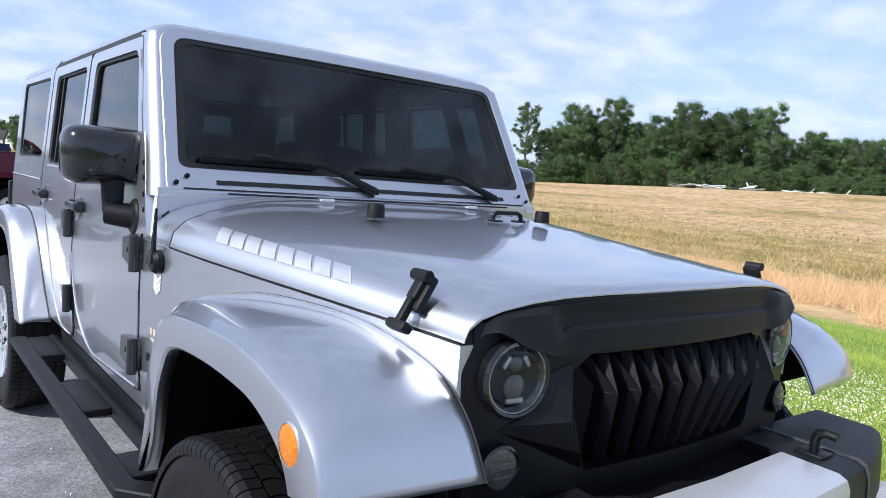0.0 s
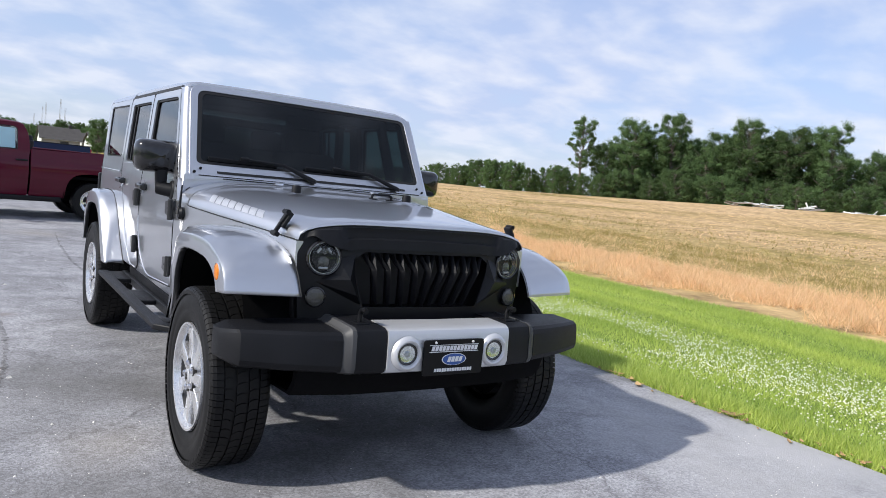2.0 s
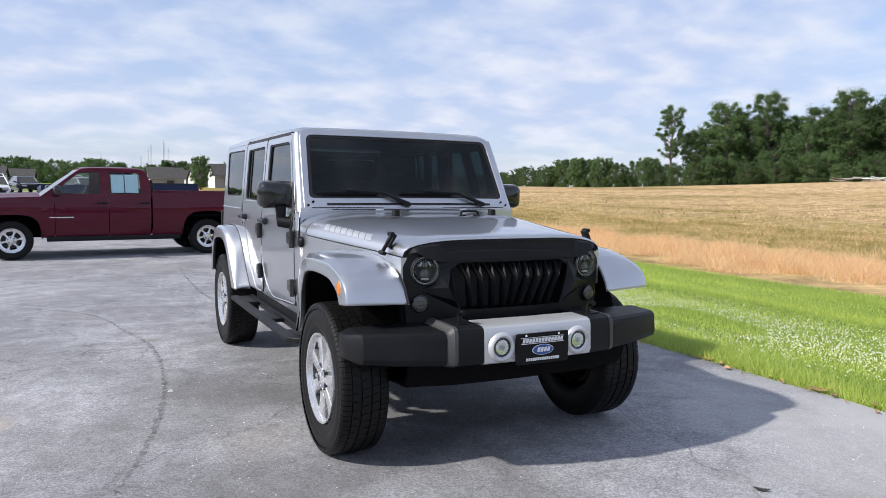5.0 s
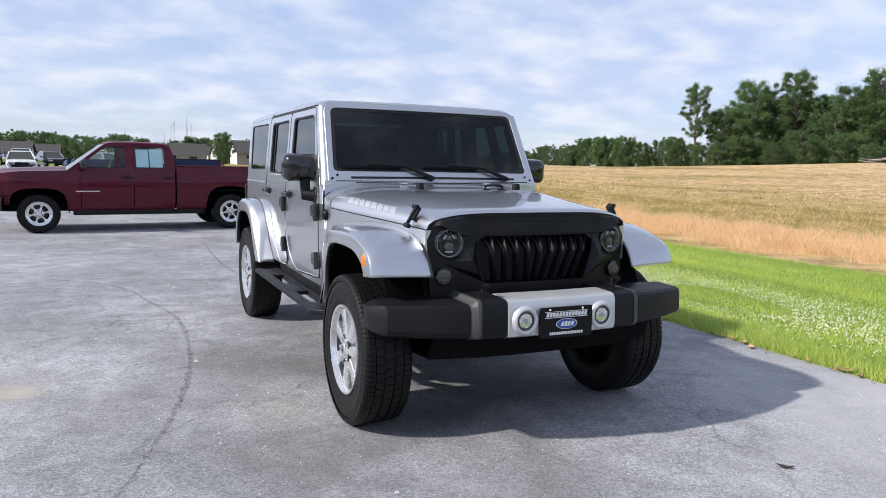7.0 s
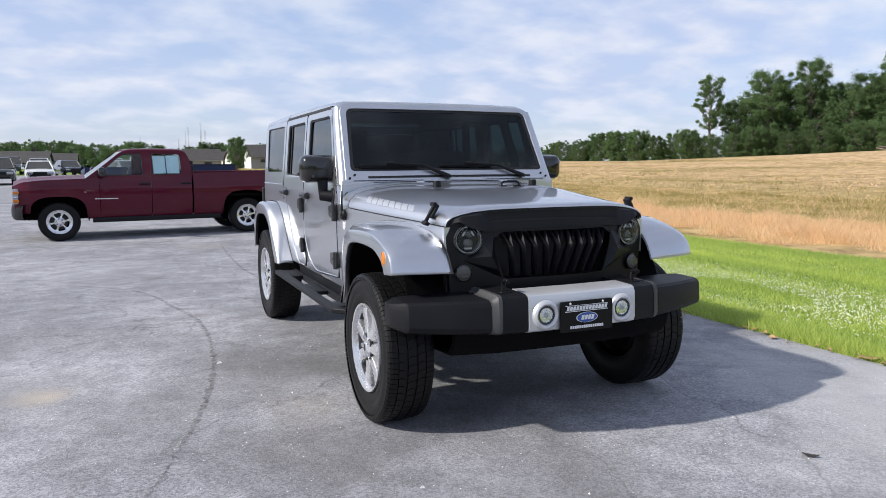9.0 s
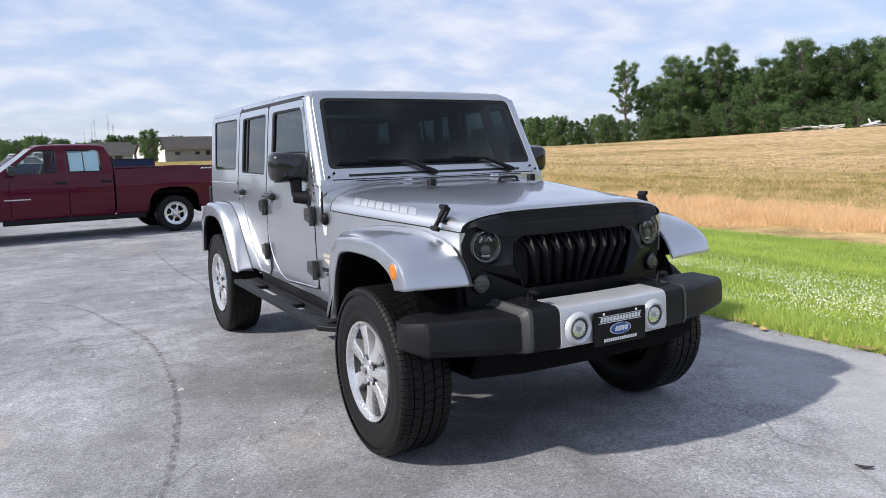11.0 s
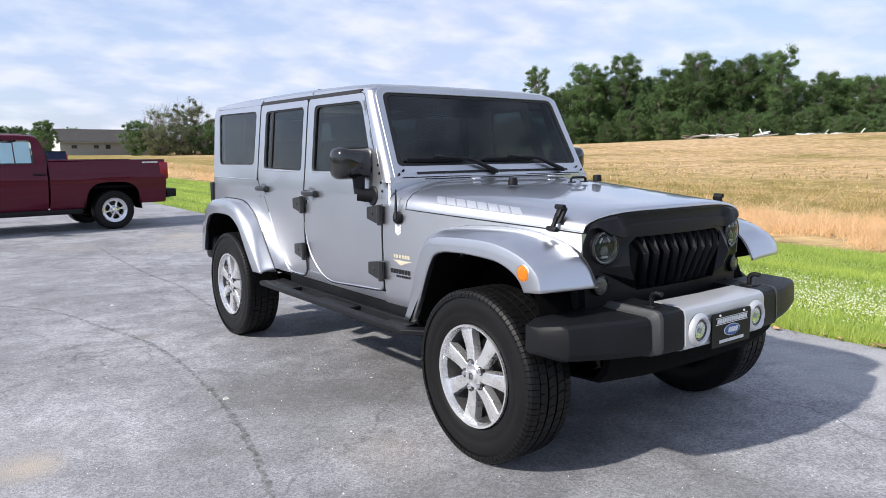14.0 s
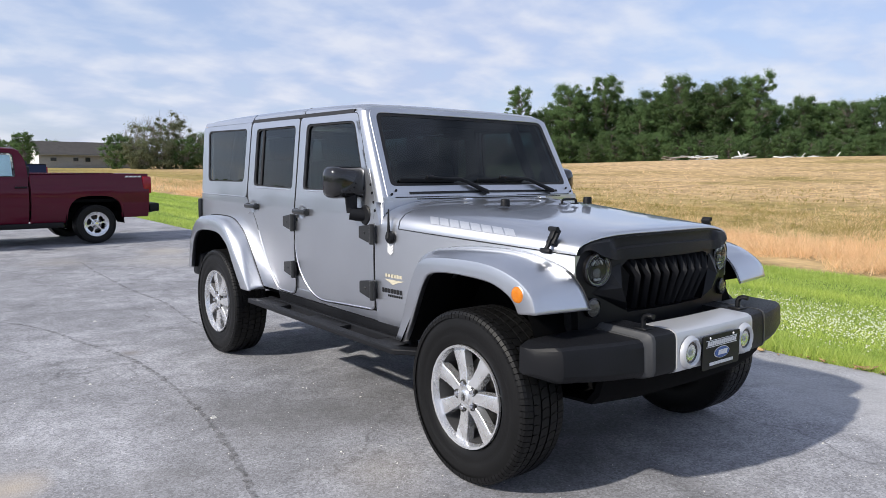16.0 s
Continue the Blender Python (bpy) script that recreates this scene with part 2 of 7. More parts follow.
MIRROR_GLASS = surface("mirror_glass", (0.85, 0.86, 0.88), 0.02, 1.0, 0.01, 4.0, 20.0, 0.0, rough_var=0.01)
MAROON = surface("maroon_paint", (0.084, 0.0026, 0.0165), 0.45, 0.0, 0.06, 3.0, 700.0, 0.012, coat=0.5, rough_var=0.03, spec=0.12, coat_rough=0.04)
NAVY = surface("navy_paint", (0.008, 0.015, 0.055), 0.4, 0.0, 0.06, 3.0, 700.0, 0.01, spec=0.15, coat=0.25, rough_var=0.03)
STEEL_RIM = surface("bright_steel_rim", (0.76, 0.77, 0.79), 0.24, 0.9, 0.06, 9.0, 240.0, 0.02)


# ---- mesh helpers ----
class Build:
    """Collects vertices and faces of one mesh."""

    def __init__(self):
        self.v, self.f = [], []

    def add(self, verts, faces, m=None):
        k = len(self.v)
        self.v += [tuple(m @ Vector(p)) for p in verts] if m is not None else [tuple(p) for p in verts]
        self.f += [tuple(i + k for i in face) for face in faces]
        return self

    def box(self, c, s, bevel=0.0, m=None, taper=(1.0, 1.0)):
        bm = bmesh.new()
        bmesh.ops.create_cube(bm, size=1.0)
        for v in bm.verts:
            k = taper if v.co.z > 0 else (1.0, 1.0)
            v.co = Vector((v.co.x * s[0] * k[0], v.co.y * s[1] * k[1], v.co.z * s[2]))
        if bevel:
            bmesh.ops.bevel(bm, geom=bm.edges[:], offset=min(bevel, min(s) * 0.45), segments=2, profile=0.5, affect="EDGES")
        t = (m if m is not None else Matrix()) @ Matrix.Translation(c) if m is None else m @ Matrix.Translation(c)
        bm.verts.index_update()
        self.add([t @ v.co for v in bm.verts], [[v.index for v in f.verts] for f in bm.faces])
        bm.free()
        return self

    def grid(self, rows, off=None, close_u=False, close_v=False):
        """A sheet of rows of points; with off (a vector) it becomes a shell of that thickness."""
        nu, nv = len(rows), len(rows[0])
        pts = [tuple(p) for r in rows for p in r]
        faces = []
        iu, iv = (nu if close_u else nu - 1), (nv if close_v else nv - 1)
        ix = lambda a, b: (a % nu) * nv + (b % nv)
        for a in range(iu):
            for b in range(iv):
                faces.append((ix(a, b), ix(a + 1, b), ix(a + 1, b + 1), ix(a, b + 1)))
        if off is not None:
            k = len(pts)
            o = Vector(off)
            pts += [tuple(Vector(p) + o) for p in pts]
            faces += [tuple(i + k for i in reversed(f)) for f in faces]
            if not close_u:
                for b in range(iv):
                    faces.append((ix(0, b), ix(0, b + 1), ix(0, b + 1) + k, ix(0, b) + k))
                    faces.append((ix(nu - 1, b + 1), ix(nu - 1, b), ix(nu - 1, b) + k, ix(nu - 1, b + 1) + k))
            if not close_v:
                for a in range(iu):
                    faces.append((ix(a + 1, 0), ix(a, 0), ix(a, 0) + k, ix(a + 1, 0) + k))
                    faces.append((ix(a, nv - 1), ix(a + 1, nv - 1), ix(a + 1, nv - 1) + k, ix(a, nv - 1) + k))
        return self.add(pts, faces)

    def lathe(self, profile, n=32, m=None, closed=False):
        """Profile of (radius, height) turned about z."""
        rows = []
        for i in range(n):
            a = 2 * math.pi * i / n
            rows.append([(r * math.cos(a), r * math.sin(a), h) for r, h in profile])
        b = Build().grid(rows, close_u=True, close_v=closed)
        return self.add(b.v, b.f, m)

    def disc(self, r, h, n=24, m=None):
        pts = [(r * math.cos(2 * math.pi * i / n), r * math.sin(2 * math.pi * i / n), h) for i in range(n)]
        return self.add(pts, [tuple(range(n))], m)

    def rod(self, a, b, r, n=8, r2=None):
        a, b = Vector(a), Vector(b)
        q = (b - a).to_track_quat("Z", "Y").to_matrix().to_4x4()
        m = Matrix.Translation(a) @ q
        L = (b - a).length
        r2 = r if r2 is None else r2
        self.lathe([(1e-4, 0), (r, 0), (r2, L), (1e-4, L)], n, m)
        return self

    def tube(self, pts, r, n=8):
        for a, b in zip(pts, pts[1:]):
            self.rod(a, b, r, n)
        for p in pts[1:-1]:
            self.lathe([(1e-4, -r), (r * 0.7, -r * 0.7), (r, 0), (r * 0.7, r * 0.7), (1e-4, r)], n, Matrix.Translation(p))
        return self

    def prism(self, poly, fn, off):
        """Flat polygon in two coordinates, placed by fn and thickened by off."""
        front = [Vector(fn(*p)) for p in poly]
        back = [p + Vector(off) for p in front]
        n = len(poly)
        faces = [tuple(range(n)), tuple(range(2 * n - 1, n - 1, -1))]
        faces += [((i + 1) % n, i, i + n, (i + 1) % n + n) for i in range(n)]
        return self.add(front + back, faces)


def finish(name, b, material, parent=None, label="", angle=32, bevel=0.0):
    me = bpy.data.meshes.new(name)
    me.from_pydata(b.v, [], b.f)
    bm = bmesh.new()
    bm.from_mesh(me)
    bmesh.ops.remove_doubles(bm, verts=bm.verts[:], dist=1e-5)
    bmesh.ops.recalc_face_normals(bm, faces=bm.faces[:])
    bm.to_mesh(me)
    bm.free()
    me.materials.append(material)
    me.polygons.foreach_set("use_smooth", [True] * len(me.polygons))
    me.set_sharp_from_angle(angle=radians(angle))
    ob = new(name, me)
    if parent is not None:
        ob.parent = parent
    if label:
        ob["label"] = label
    if bevel:
        md = ob.modifiers.new("bevel", "BEVEL")
        md.width, md.segments, md.limit_method, md.angle_limit = bevel, 2, "ANGLE", radians(40)
    return ob


def thing(name, label, category, group="", m=None):
    ob = new(name)
    ob.empty_display_size = 0.2
    if m is not None:
        ob.matrix_world = m
    return tagged(ob, label, category, group)


def rounded(poly, r, steps=4):
    """A closed polygon with its corners rounded; r is one radius or one for each corner."""
    out, n = [], len(poly)
    rs = r if isinstance(r, (list, tuple)) else [r] * n
    for i in range(n):
        p, a, b = Vector(poly[i]), Vector(poly[i - 1]), Vector(poly[(i + 1) % n])
        da, db = (a - p), (b - p)
        k = min(rs[i], da.length * 0.48, db.length * 0.48)
        s, e = p + da.normalized() * k, p + db.normalized() * k
        for j in range(steps + 1):
            t = j / steps
            q = s.lerp(p, t).lerp(p.lerp(e, t), t)
            out.append((q.x, q.y))
    return out


def directions(center, n, *outlines):
    """n even directions from a centre, and those of the outlines' own corners."""
    cx, cy = center
    found = [2 * math.pi * i / n for i in range(n)]
    for poly in outlines:
        found += [math.atan2(y - cy, x - cx) % (2 * math.pi) for x, y in poly]
    out = []
    for a in sorted(found):
        if not out or a - out[-1] > 0.0015:
            out.append(a)
    return out


def resample(poly, n, center, turns=None):
    """Points of a closed outline, one in each direction from the centre."""
    cx, cy = center
    out = []
    for a in turns or directions(center, n, poly):
        dx, dy = math.cos(a), math.sin(a)
        best = None
        for (x0, y0), (x1, y1) in zip(poly, poly[1:] + poly[:1]):
            ex, ey = x1 - x0, y1 - y0
            den = dx * ey - dy * ex
            if abs(den) < 1e-12:
                continue
            t = ((x0 - cx) * ey - (y0 - cy) * ex) / den
            u = ((x0 - cx) * dy - (y0 - cy) * dx) / den
            if t > 0 and -1e-9 <= u <= 1 + 1e-9 and (best is None or t > best):
                best = t
        out.append((cx + dx * best, cy + dy * best))
    return out


def ring_panel(outer, inner, center, fn, off, n=72, k=4):
    """A panel between two outlines, as a shell."""
    turns = directions(center, n, outer, inner)
    o, i = resample(outer, n, center, turns), resample(inner, n, center, turns)
    rows = []
    for j in range(k + 1):
        t = j / k
        rows.append([fn(a[0] + (b[0] - a[0]) * t, a[1] + (b[1] - a[1]) * t) for a, b in zip(o, i)])
    return Build().grid(rows, off=off, close_v=True)


def lerp_table(table, x):
    for (x0, y0), (x1, y1) in zip(table, table[1:]):
        if x <= x1:
            return y0 + (y1 - y0) * max(0.0, (x - x0) / (x1 - x0))
    return table[-1][1]


def smooth_table(table, n):
    """A smooth line of n points through the given ones."""
    pts = [Vector(p) for p in table]
    out = []
    for k in range(n):
        s = k / (n - 1) * (len(pts) - 1)
        i = min(int(s), len(pts) - 2)
        t = s - i
        p0, p1, p2, p3 = pts[max(i - 1, 0)], pts[i], pts[i + 1], pts[min(i + 2, len(pts) - 1)]
        out.append(0.5 * ((2 * p1) + (p2 - p0) * t + (2 * p0 - 5 * p1 + 4 * p2 - p3) * t * t + (3 * p1 - p0 - 3 * p2 + p3) * t ** 3))
    return out


def smoothstep(a, b, x):
    t = min(1.0, max(0.0, (x - a) / (b - a)))
    return t * t * (3 - 2 * t)


# ---- the ground ----
EDGE = 2.64      # the asphalt ends here
FIELD = 8.4      # the field begins here


def height(x, y):
    d = max(0.0, y - 5)
    z = 0.0105 * (math.sqrt(d * d + 100) - 10)
    far = math.hypot(x, y)
    z *= 1 - 0.5 * smoothstep(115, 330, far)
    if x > FIELD + 12:
        k = min(x, 100) - FIELD - 12
        z += 0.00064 * k * k * (1 - 0.75 * smoothstep(92, 140, far)) * smoothstep(-60, -10, y)
    return z


def steps_out(first, grow, reach):
    out, s, x = [0.0], first, 0.0
    while x < reach:
        x += s
        s *= grow
        out.append(x)
    return out


def build_ground():
    line = steps_out(1.6, 1.09, 2600)
    axis = [-v for v in reversed(line[1:])] + line
    b = Build()
    b.grid([[(x + 4, y + 6, height(x + 4, y + 6) - 0.035) for y in axis] for x in axis])
    ob = finish("ground", b, GROUND, angle=80)
    tagged(ob, "mown green verge and dry golden field with distant lawn", "ground", kind="structure")


def mown_streaks(m):
    """Long paler and darker strips left by the mower and the growth of the turf."""
    n, ln = m.node_tree.nodes, m.node_tree.links
    bs = n["Principled BSDF"]
    geo = n.new("ShaderNodeNewGeometry")
    mp = n.new("ShaderNodeMapping")
    mp.inputs["Scale"].default_value = (2.1, 0.16, 0.5)
    mp.inputs["Rotation"].default_value = (0, 0, 0.04)
    ln.new(geo.outputs["Position"], mp.inputs[0])
    nz = n.new("ShaderNodeTexNoise")
    nz.inputs["Scale"].default_value, nz.inputs["Detail"].default_value, nz.inputs["Roughness"].default_value = 1.0, 6.0, 0.62
    ln.new(mp.outputs[0], nz.inputs["Vector"])
    ramp = n.new("ShaderNodeValToRGB")
    ramp.color_ramp.elements[0].position, ramp.color_ramp.elements[0].color = 0.36, (0.62, 0.66, 0.62, 1)
    ramp.color_ramp.elements[1].position, ramp.color_ramp.elements[1].color = 0.64, (1.22, 1.08, 1.0, 1)
    ln.new(nz.outputs[0], ramp.inputs[0])
    mul = n.new("ShaderNodeMix")
    mul.data_type, mul.blend_type = "RGBA", "MULTIPLY"
    mul.inputs[0].default_value = 1.0
    ln.new(bs.inputs["Base Color"].links[0].from_socket, mul.inputs[6])
    ln.new(ramp.outputs[0], mul.inputs[7])
    ln.new(mul.outputs[2], bs.inputs["Base Color"])


def ground_material():
    m = surface("turf_and_field", (0.135, 0.215, 0.045), 0.9, 0.0, 0.2, 0.5, 9.0, 0.5, second=(0.28, 0.39, 0.10), world_space=True, spec=0.1, dist=0.05)
    nt = m.node_tree
    n, ln = nt.nodes, nt.links
    bs = n["Principled BSDF"]
    mown_streaks(m)
    green = bs.inputs["Base Color"].links[0].from_socket
    geo = n.new("ShaderNodeNewGeometry")
    sep = n.new("ShaderNodeSeparateXYZ")
    ln.new(geo.outputs["Position"], sep.inputs[0])
    wob = n.new("ShaderNodeTexNoise")
    wob.inputs["Scale"].default_value, wob.inputs["Detail"].default_value = 0.6, 5.0
    ln.new(geo.outputs["Position"], wob.inputs["Vector"])
    add = n.new("ShaderNodeMath")
    add.operation = "MULTIPLY_ADD"
    add.inputs[1].default_value, add.inputs[2].default_value = 1.6, -0.8
    ln.new(wob.outputs[0], add.inputs[0])
    sm = n.new("ShaderNodeMath")
    sm.operation = "ADD"
    ln.new(add.outputs[0], sm.inputs[0])
    ln.new(sep.outputs["X"], sm.inputs[1])
    edge = n.new("ShaderNodeMapRange")
    edge.inputs["From Min"].default_value, edge.inputs["From Max"].default_value = FIELD - 0.9, FIELD - 0.3
    ln.new(sm.outputs[0], edge.inputs[0])
    # straw, with long drifts of greener and paler growth
    mp = n.new("ShaderNodeMapping")
    mp.inputs["Scale"].default_value = (0.085, 0.05, 0.1)
    ln.new(geo.outputs["Position"], mp.inputs[0])
    drift = n.new("ShaderNodeTexNoise")
    drift.inputs["Scale"].default_value, drift.inputs["Detail"].default_value = 1.0, 7.0
    drift.inputs["Roughness"].default_value = 0.65
    ln.new(mp.outputs[0], drift.inputs["Vector"])
    cr = n.new("ShaderNodeValToRGB")
    cr.color_ramp.elements[0].position, cr.color_ramp.elements[0].color = 0.34, (0.27, 0.215, 0.075, 1)
    cr.color_ramp.elements[1].position, cr.color_ramp.elements[1].color = 0.64, (0.57, 0.405, 0.235, 1)
    mid = cr.color_ramp.elements.new(0.47)
    mid.color = (0.48, 0.340, 0.172, 1)
    ln.new(drift.outputs[0], cr.inputs[0])
    mott = n.new("ShaderNodeTexNoise")
    mott.inputs["Scale"].default_value, mott.inputs["Detail"].default_value = 1.3, 10.0
    mott.inputs["Roughness"].default_value = 0.7
    ln.new(geo.outputs["Position"], mott.inputs["Vector"])
    mr = n.new("ShaderNodeMapRange")
    mr.inputs["From Min"].default_value, mr.inputs["From Max"].default_value = 0.35, 0.66
    mr.inputs["To Min"].default_value, mr.inputs["To Max"].default_value = 0.50, 1.42
    ln.new(mott.outputs[0], mr.inputs[0])
    # a weedy olive belt behind the first straw
    rise, fall = n.new("ShaderNodeMapRange"), n.new("ShaderNodeMapRange")
    wide = n.new("ShaderNodeMath")
    wide.operation = "MULTIPLY_ADD"
    wide.inputs[1].default_value = 9.0
    ln.new(drift.outputs[0], wide.inputs[0])
    ln.new(sep.outputs["X"], wide.inputs[2])
    for node, x0, x1, v0, v1 in ((rise, FIELD + 6.5, FIELD + 9.5, 0.0, 1.0), (fall, FIELD + 17.0, FIELD + 30.0, 0.9, 0.0)):
        node.inputs["From Min"].default_value, node.inputs["From Max"].default_value = x0, x1
        node.inputs["To Min"].default_value, node.inputs["To Max"].default_value = v0, v1
        ln.new(wide.outputs[0], node.inputs[0])
    belt = n.new("ShaderNodeMath")
    belt.operation = "MULTIPLY"
    ln.new(rise.outputs[0], belt.inputs[0])
    ln.new(fall.outputs[0], belt.inputs[1])
    olive = n.new("ShaderNodeMix")
    olive.data_type = "RGBA"
    olive.inputs[7].default_value = (0.31, 0.245, 0.080, 1)
    ln.new(belt.outputs[0], olive.inputs[0])
    ln.new(cr.outputs[0], olive.inputs[6])
    sc = n.new("ShaderNodeVectorMath")
    sc.operation = "SCALE"
    ln.new(olive.outputs[2], sc.inputs[0])
    ln.new(mr.outputs[0], sc.inputs["Scale"])
    mix = n.new("ShaderNodeMix")
    mix.data_type = "RGBA"
    ln.new(edge.outputs[0], mix.inputs[0])
    ln.new(green, mix.inputs[6])
    ln.new(sc.outputs[0], mix.inputs[7])
    ln.new(mix.outputs[2], bs.inputs["Base Color"])
    return m


GROUND = ground_material()
build_ground()


def asphalt_material():
    m = surface("worn_asphalt", (0.234, 0.237, 0.256), 0.82, 0.0, 0.1, 0.35, 110.0, 0.52, second=(0.338, 0.342, 0.368), world_space=True, spec=0.35, rough_var=0.1, dist=0.006)
    nt = m.node_tree
    n, ln = nt.nodes, nt.links
    bs = n["Principled BSDF"]
    base = bs.inputs["Base Color"].links[0].from_socket
    geo = n.new("ShaderNodeNewGeometry")
    # stone chips
    vor = n.new("ShaderNodeTexVoronoi")
    vor.inputs["Scale"].default_value = 95.0
    ln.new(geo.outputs["Position"], vor.inputs["Vector"])
    sepc = n.new("ShaderNodeSeparateColor")
    ln.new(vor.outputs["Color"], sepc.inputs[0])
    chip = n.new("ShaderNodeMapRange")
    chip.inputs["To Min"].default_value, chip.inputs["To Max"].default_value = 0.70, 1.32
    ln.new(sepc.outputs[0], chip.inputs[0])
    # broad stains and pale patches
    st = n.new("ShaderNodeTexNoise")
    st.inputs["Scale"].default_value, st.inputs["Detail"].default_value, st.inputs["Roughness"].default_value = 0.9, 6.0, 0.6
    ln.new(geo.outputs["Position"], st.inputs["Vector"])
    sr = n.new("ShaderNodeMapRange")
    sr.inputs["From Min"].default_value, sr.inputs["From Max"].default_value = 0.3, 0.72
    sr.inputs["To Min"].default_value, sr.inputs["To Max"].default_value = 0.74, 1.26
    ln.new(st.outputs[0], sr.inputs[0])
    worn = n.new("ShaderNodeTexNoise")
    worn.inputs["Scale"].default_value, worn.inputs["Detail"].default_value, worn.inputs["Roughness"].default_value = 4.2, 8.0, 0.62
    worn.inputs["Distortion"].default_value = 0.6
    ln.new(geo.outputs["Position"], worn.inputs["Vector"])
    wr = n.new("ShaderNodeMapRange")
    wr.inputs["From Min"].default_value, wr.inputs["From Max"].default_value = 0.34, 0.66
    wr.inputs["To Min"].default_value, wr.inputs["To Max"].default_value = 0.78, 1.18
    ln.new(worn.outputs[0], wr.inputs[0])
    both = n.new("ShaderNodeMath")
    both.operation = "MULTIPLY"
    ln.new(wr.outputs[0], both.inputs[0])
    ln.new(sr.outputs[0], both.inputs[1])
    mul = n.new("ShaderNodeMath")
    mul.operation = "MULTIPLY"
    ln.new(chip.outputs[0], mul.inputs[0])
    ln.new(both.outputs[0], mul.inputs[1])
    sc = n.new("ShaderNodeVectorMath")
    sc.operation = "SCALE"
    ln.new(base, sc.inputs[0])
    ln.new(mul.outputs[0], sc.inputs["Scale"])
    # fine hair cracks
    crk = n.new("ShaderNodeTexVoronoi")
    crk.feature = "DISTANCE_TO_EDGE"
    crk.inputs["Scale"].default_value = 0.42
    wv = n.new("ShaderNodeTexNoise")
    wv.inputs["Scale"].default_value, wv.inputs["Detail"].default_value = 1.3, 6.0
    ln.new(geo.outputs["Position"], wv.inputs["Vector"])
    warp = n.new("ShaderNodeVectorMath")
    warp.operation = "MULTIPLY_ADD"
    warp.inputs[1].default_value = (1.6, 1.6, 0)
    ln.new(wv.outputs["Color"], warp.inputs[0])
    ln.new(geo.outputs["Position"], warp.inputs[2])
    ln.new(warp.outputs[0], crk.inputs["Vector"])
    cm = n.new("ShaderNodeMapRange")
    cm.inputs["From Min"].default_value, cm.inputs["From Max"].default_value = 0.0, 0.006
    cm.inputs["To Min"].default_value, cm.inputs["To Max"].default_value = 0.66, 1.0
    ln.new(crk.outputs["Distance"], cm.inputs[0])
    sc2 = n.new("ShaderNodeVectorMath")
    sc2.operation = "SCALE"
    ln.new(sc.outputs[0], sc2.inputs[0])
    ln.new(cm.outputs[0], sc2.inputs["Scale"])
    shade = sc2.outputs[0]
    # sandy and dark stains in their own outlines, plus shade painted under the car
    for (px, py, rad, strength, tone) in STAINS_AND_SHADE:
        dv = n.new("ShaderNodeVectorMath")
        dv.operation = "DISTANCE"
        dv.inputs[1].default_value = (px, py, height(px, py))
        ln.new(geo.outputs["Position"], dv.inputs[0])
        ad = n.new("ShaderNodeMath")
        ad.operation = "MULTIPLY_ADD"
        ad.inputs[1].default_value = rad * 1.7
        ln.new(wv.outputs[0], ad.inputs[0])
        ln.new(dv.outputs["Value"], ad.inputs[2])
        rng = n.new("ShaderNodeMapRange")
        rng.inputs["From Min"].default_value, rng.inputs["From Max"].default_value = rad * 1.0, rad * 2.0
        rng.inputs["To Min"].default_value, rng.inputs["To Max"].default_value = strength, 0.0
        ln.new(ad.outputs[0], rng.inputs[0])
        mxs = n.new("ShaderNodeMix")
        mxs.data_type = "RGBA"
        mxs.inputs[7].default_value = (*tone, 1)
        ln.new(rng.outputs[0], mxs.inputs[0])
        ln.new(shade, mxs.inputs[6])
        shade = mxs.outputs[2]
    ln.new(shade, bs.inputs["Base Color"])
    return m


# the two darkest, (0.4, 1.2) and (-0.2, -0.1), paint shade under the car
STAINS_AND_SHADE = [(-2.54, 1.15, 0.20, 0.9, (0.50, 0.42, 0.33)), (0.6, 8.6, 0.8, 0.45, (0.36, 0.33, 0.29)), (-0.9, 9.3, 0.5, 0.4, (0.36, 0.33, 0.29)),
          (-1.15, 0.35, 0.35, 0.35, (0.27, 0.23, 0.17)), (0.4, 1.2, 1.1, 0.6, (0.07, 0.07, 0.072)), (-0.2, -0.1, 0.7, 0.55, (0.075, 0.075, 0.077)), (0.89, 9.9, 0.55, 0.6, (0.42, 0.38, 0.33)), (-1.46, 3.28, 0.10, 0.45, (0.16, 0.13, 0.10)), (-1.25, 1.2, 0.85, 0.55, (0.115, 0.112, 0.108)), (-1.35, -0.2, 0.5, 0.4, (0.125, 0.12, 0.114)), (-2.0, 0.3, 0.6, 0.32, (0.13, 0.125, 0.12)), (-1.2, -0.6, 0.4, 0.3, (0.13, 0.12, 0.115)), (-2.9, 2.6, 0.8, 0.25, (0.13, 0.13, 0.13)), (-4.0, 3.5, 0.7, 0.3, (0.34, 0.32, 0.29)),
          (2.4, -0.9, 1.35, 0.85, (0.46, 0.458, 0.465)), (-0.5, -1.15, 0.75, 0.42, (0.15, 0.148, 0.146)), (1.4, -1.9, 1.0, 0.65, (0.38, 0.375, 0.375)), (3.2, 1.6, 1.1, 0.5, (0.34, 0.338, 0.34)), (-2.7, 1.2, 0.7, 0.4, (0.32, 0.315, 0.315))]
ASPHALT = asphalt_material()


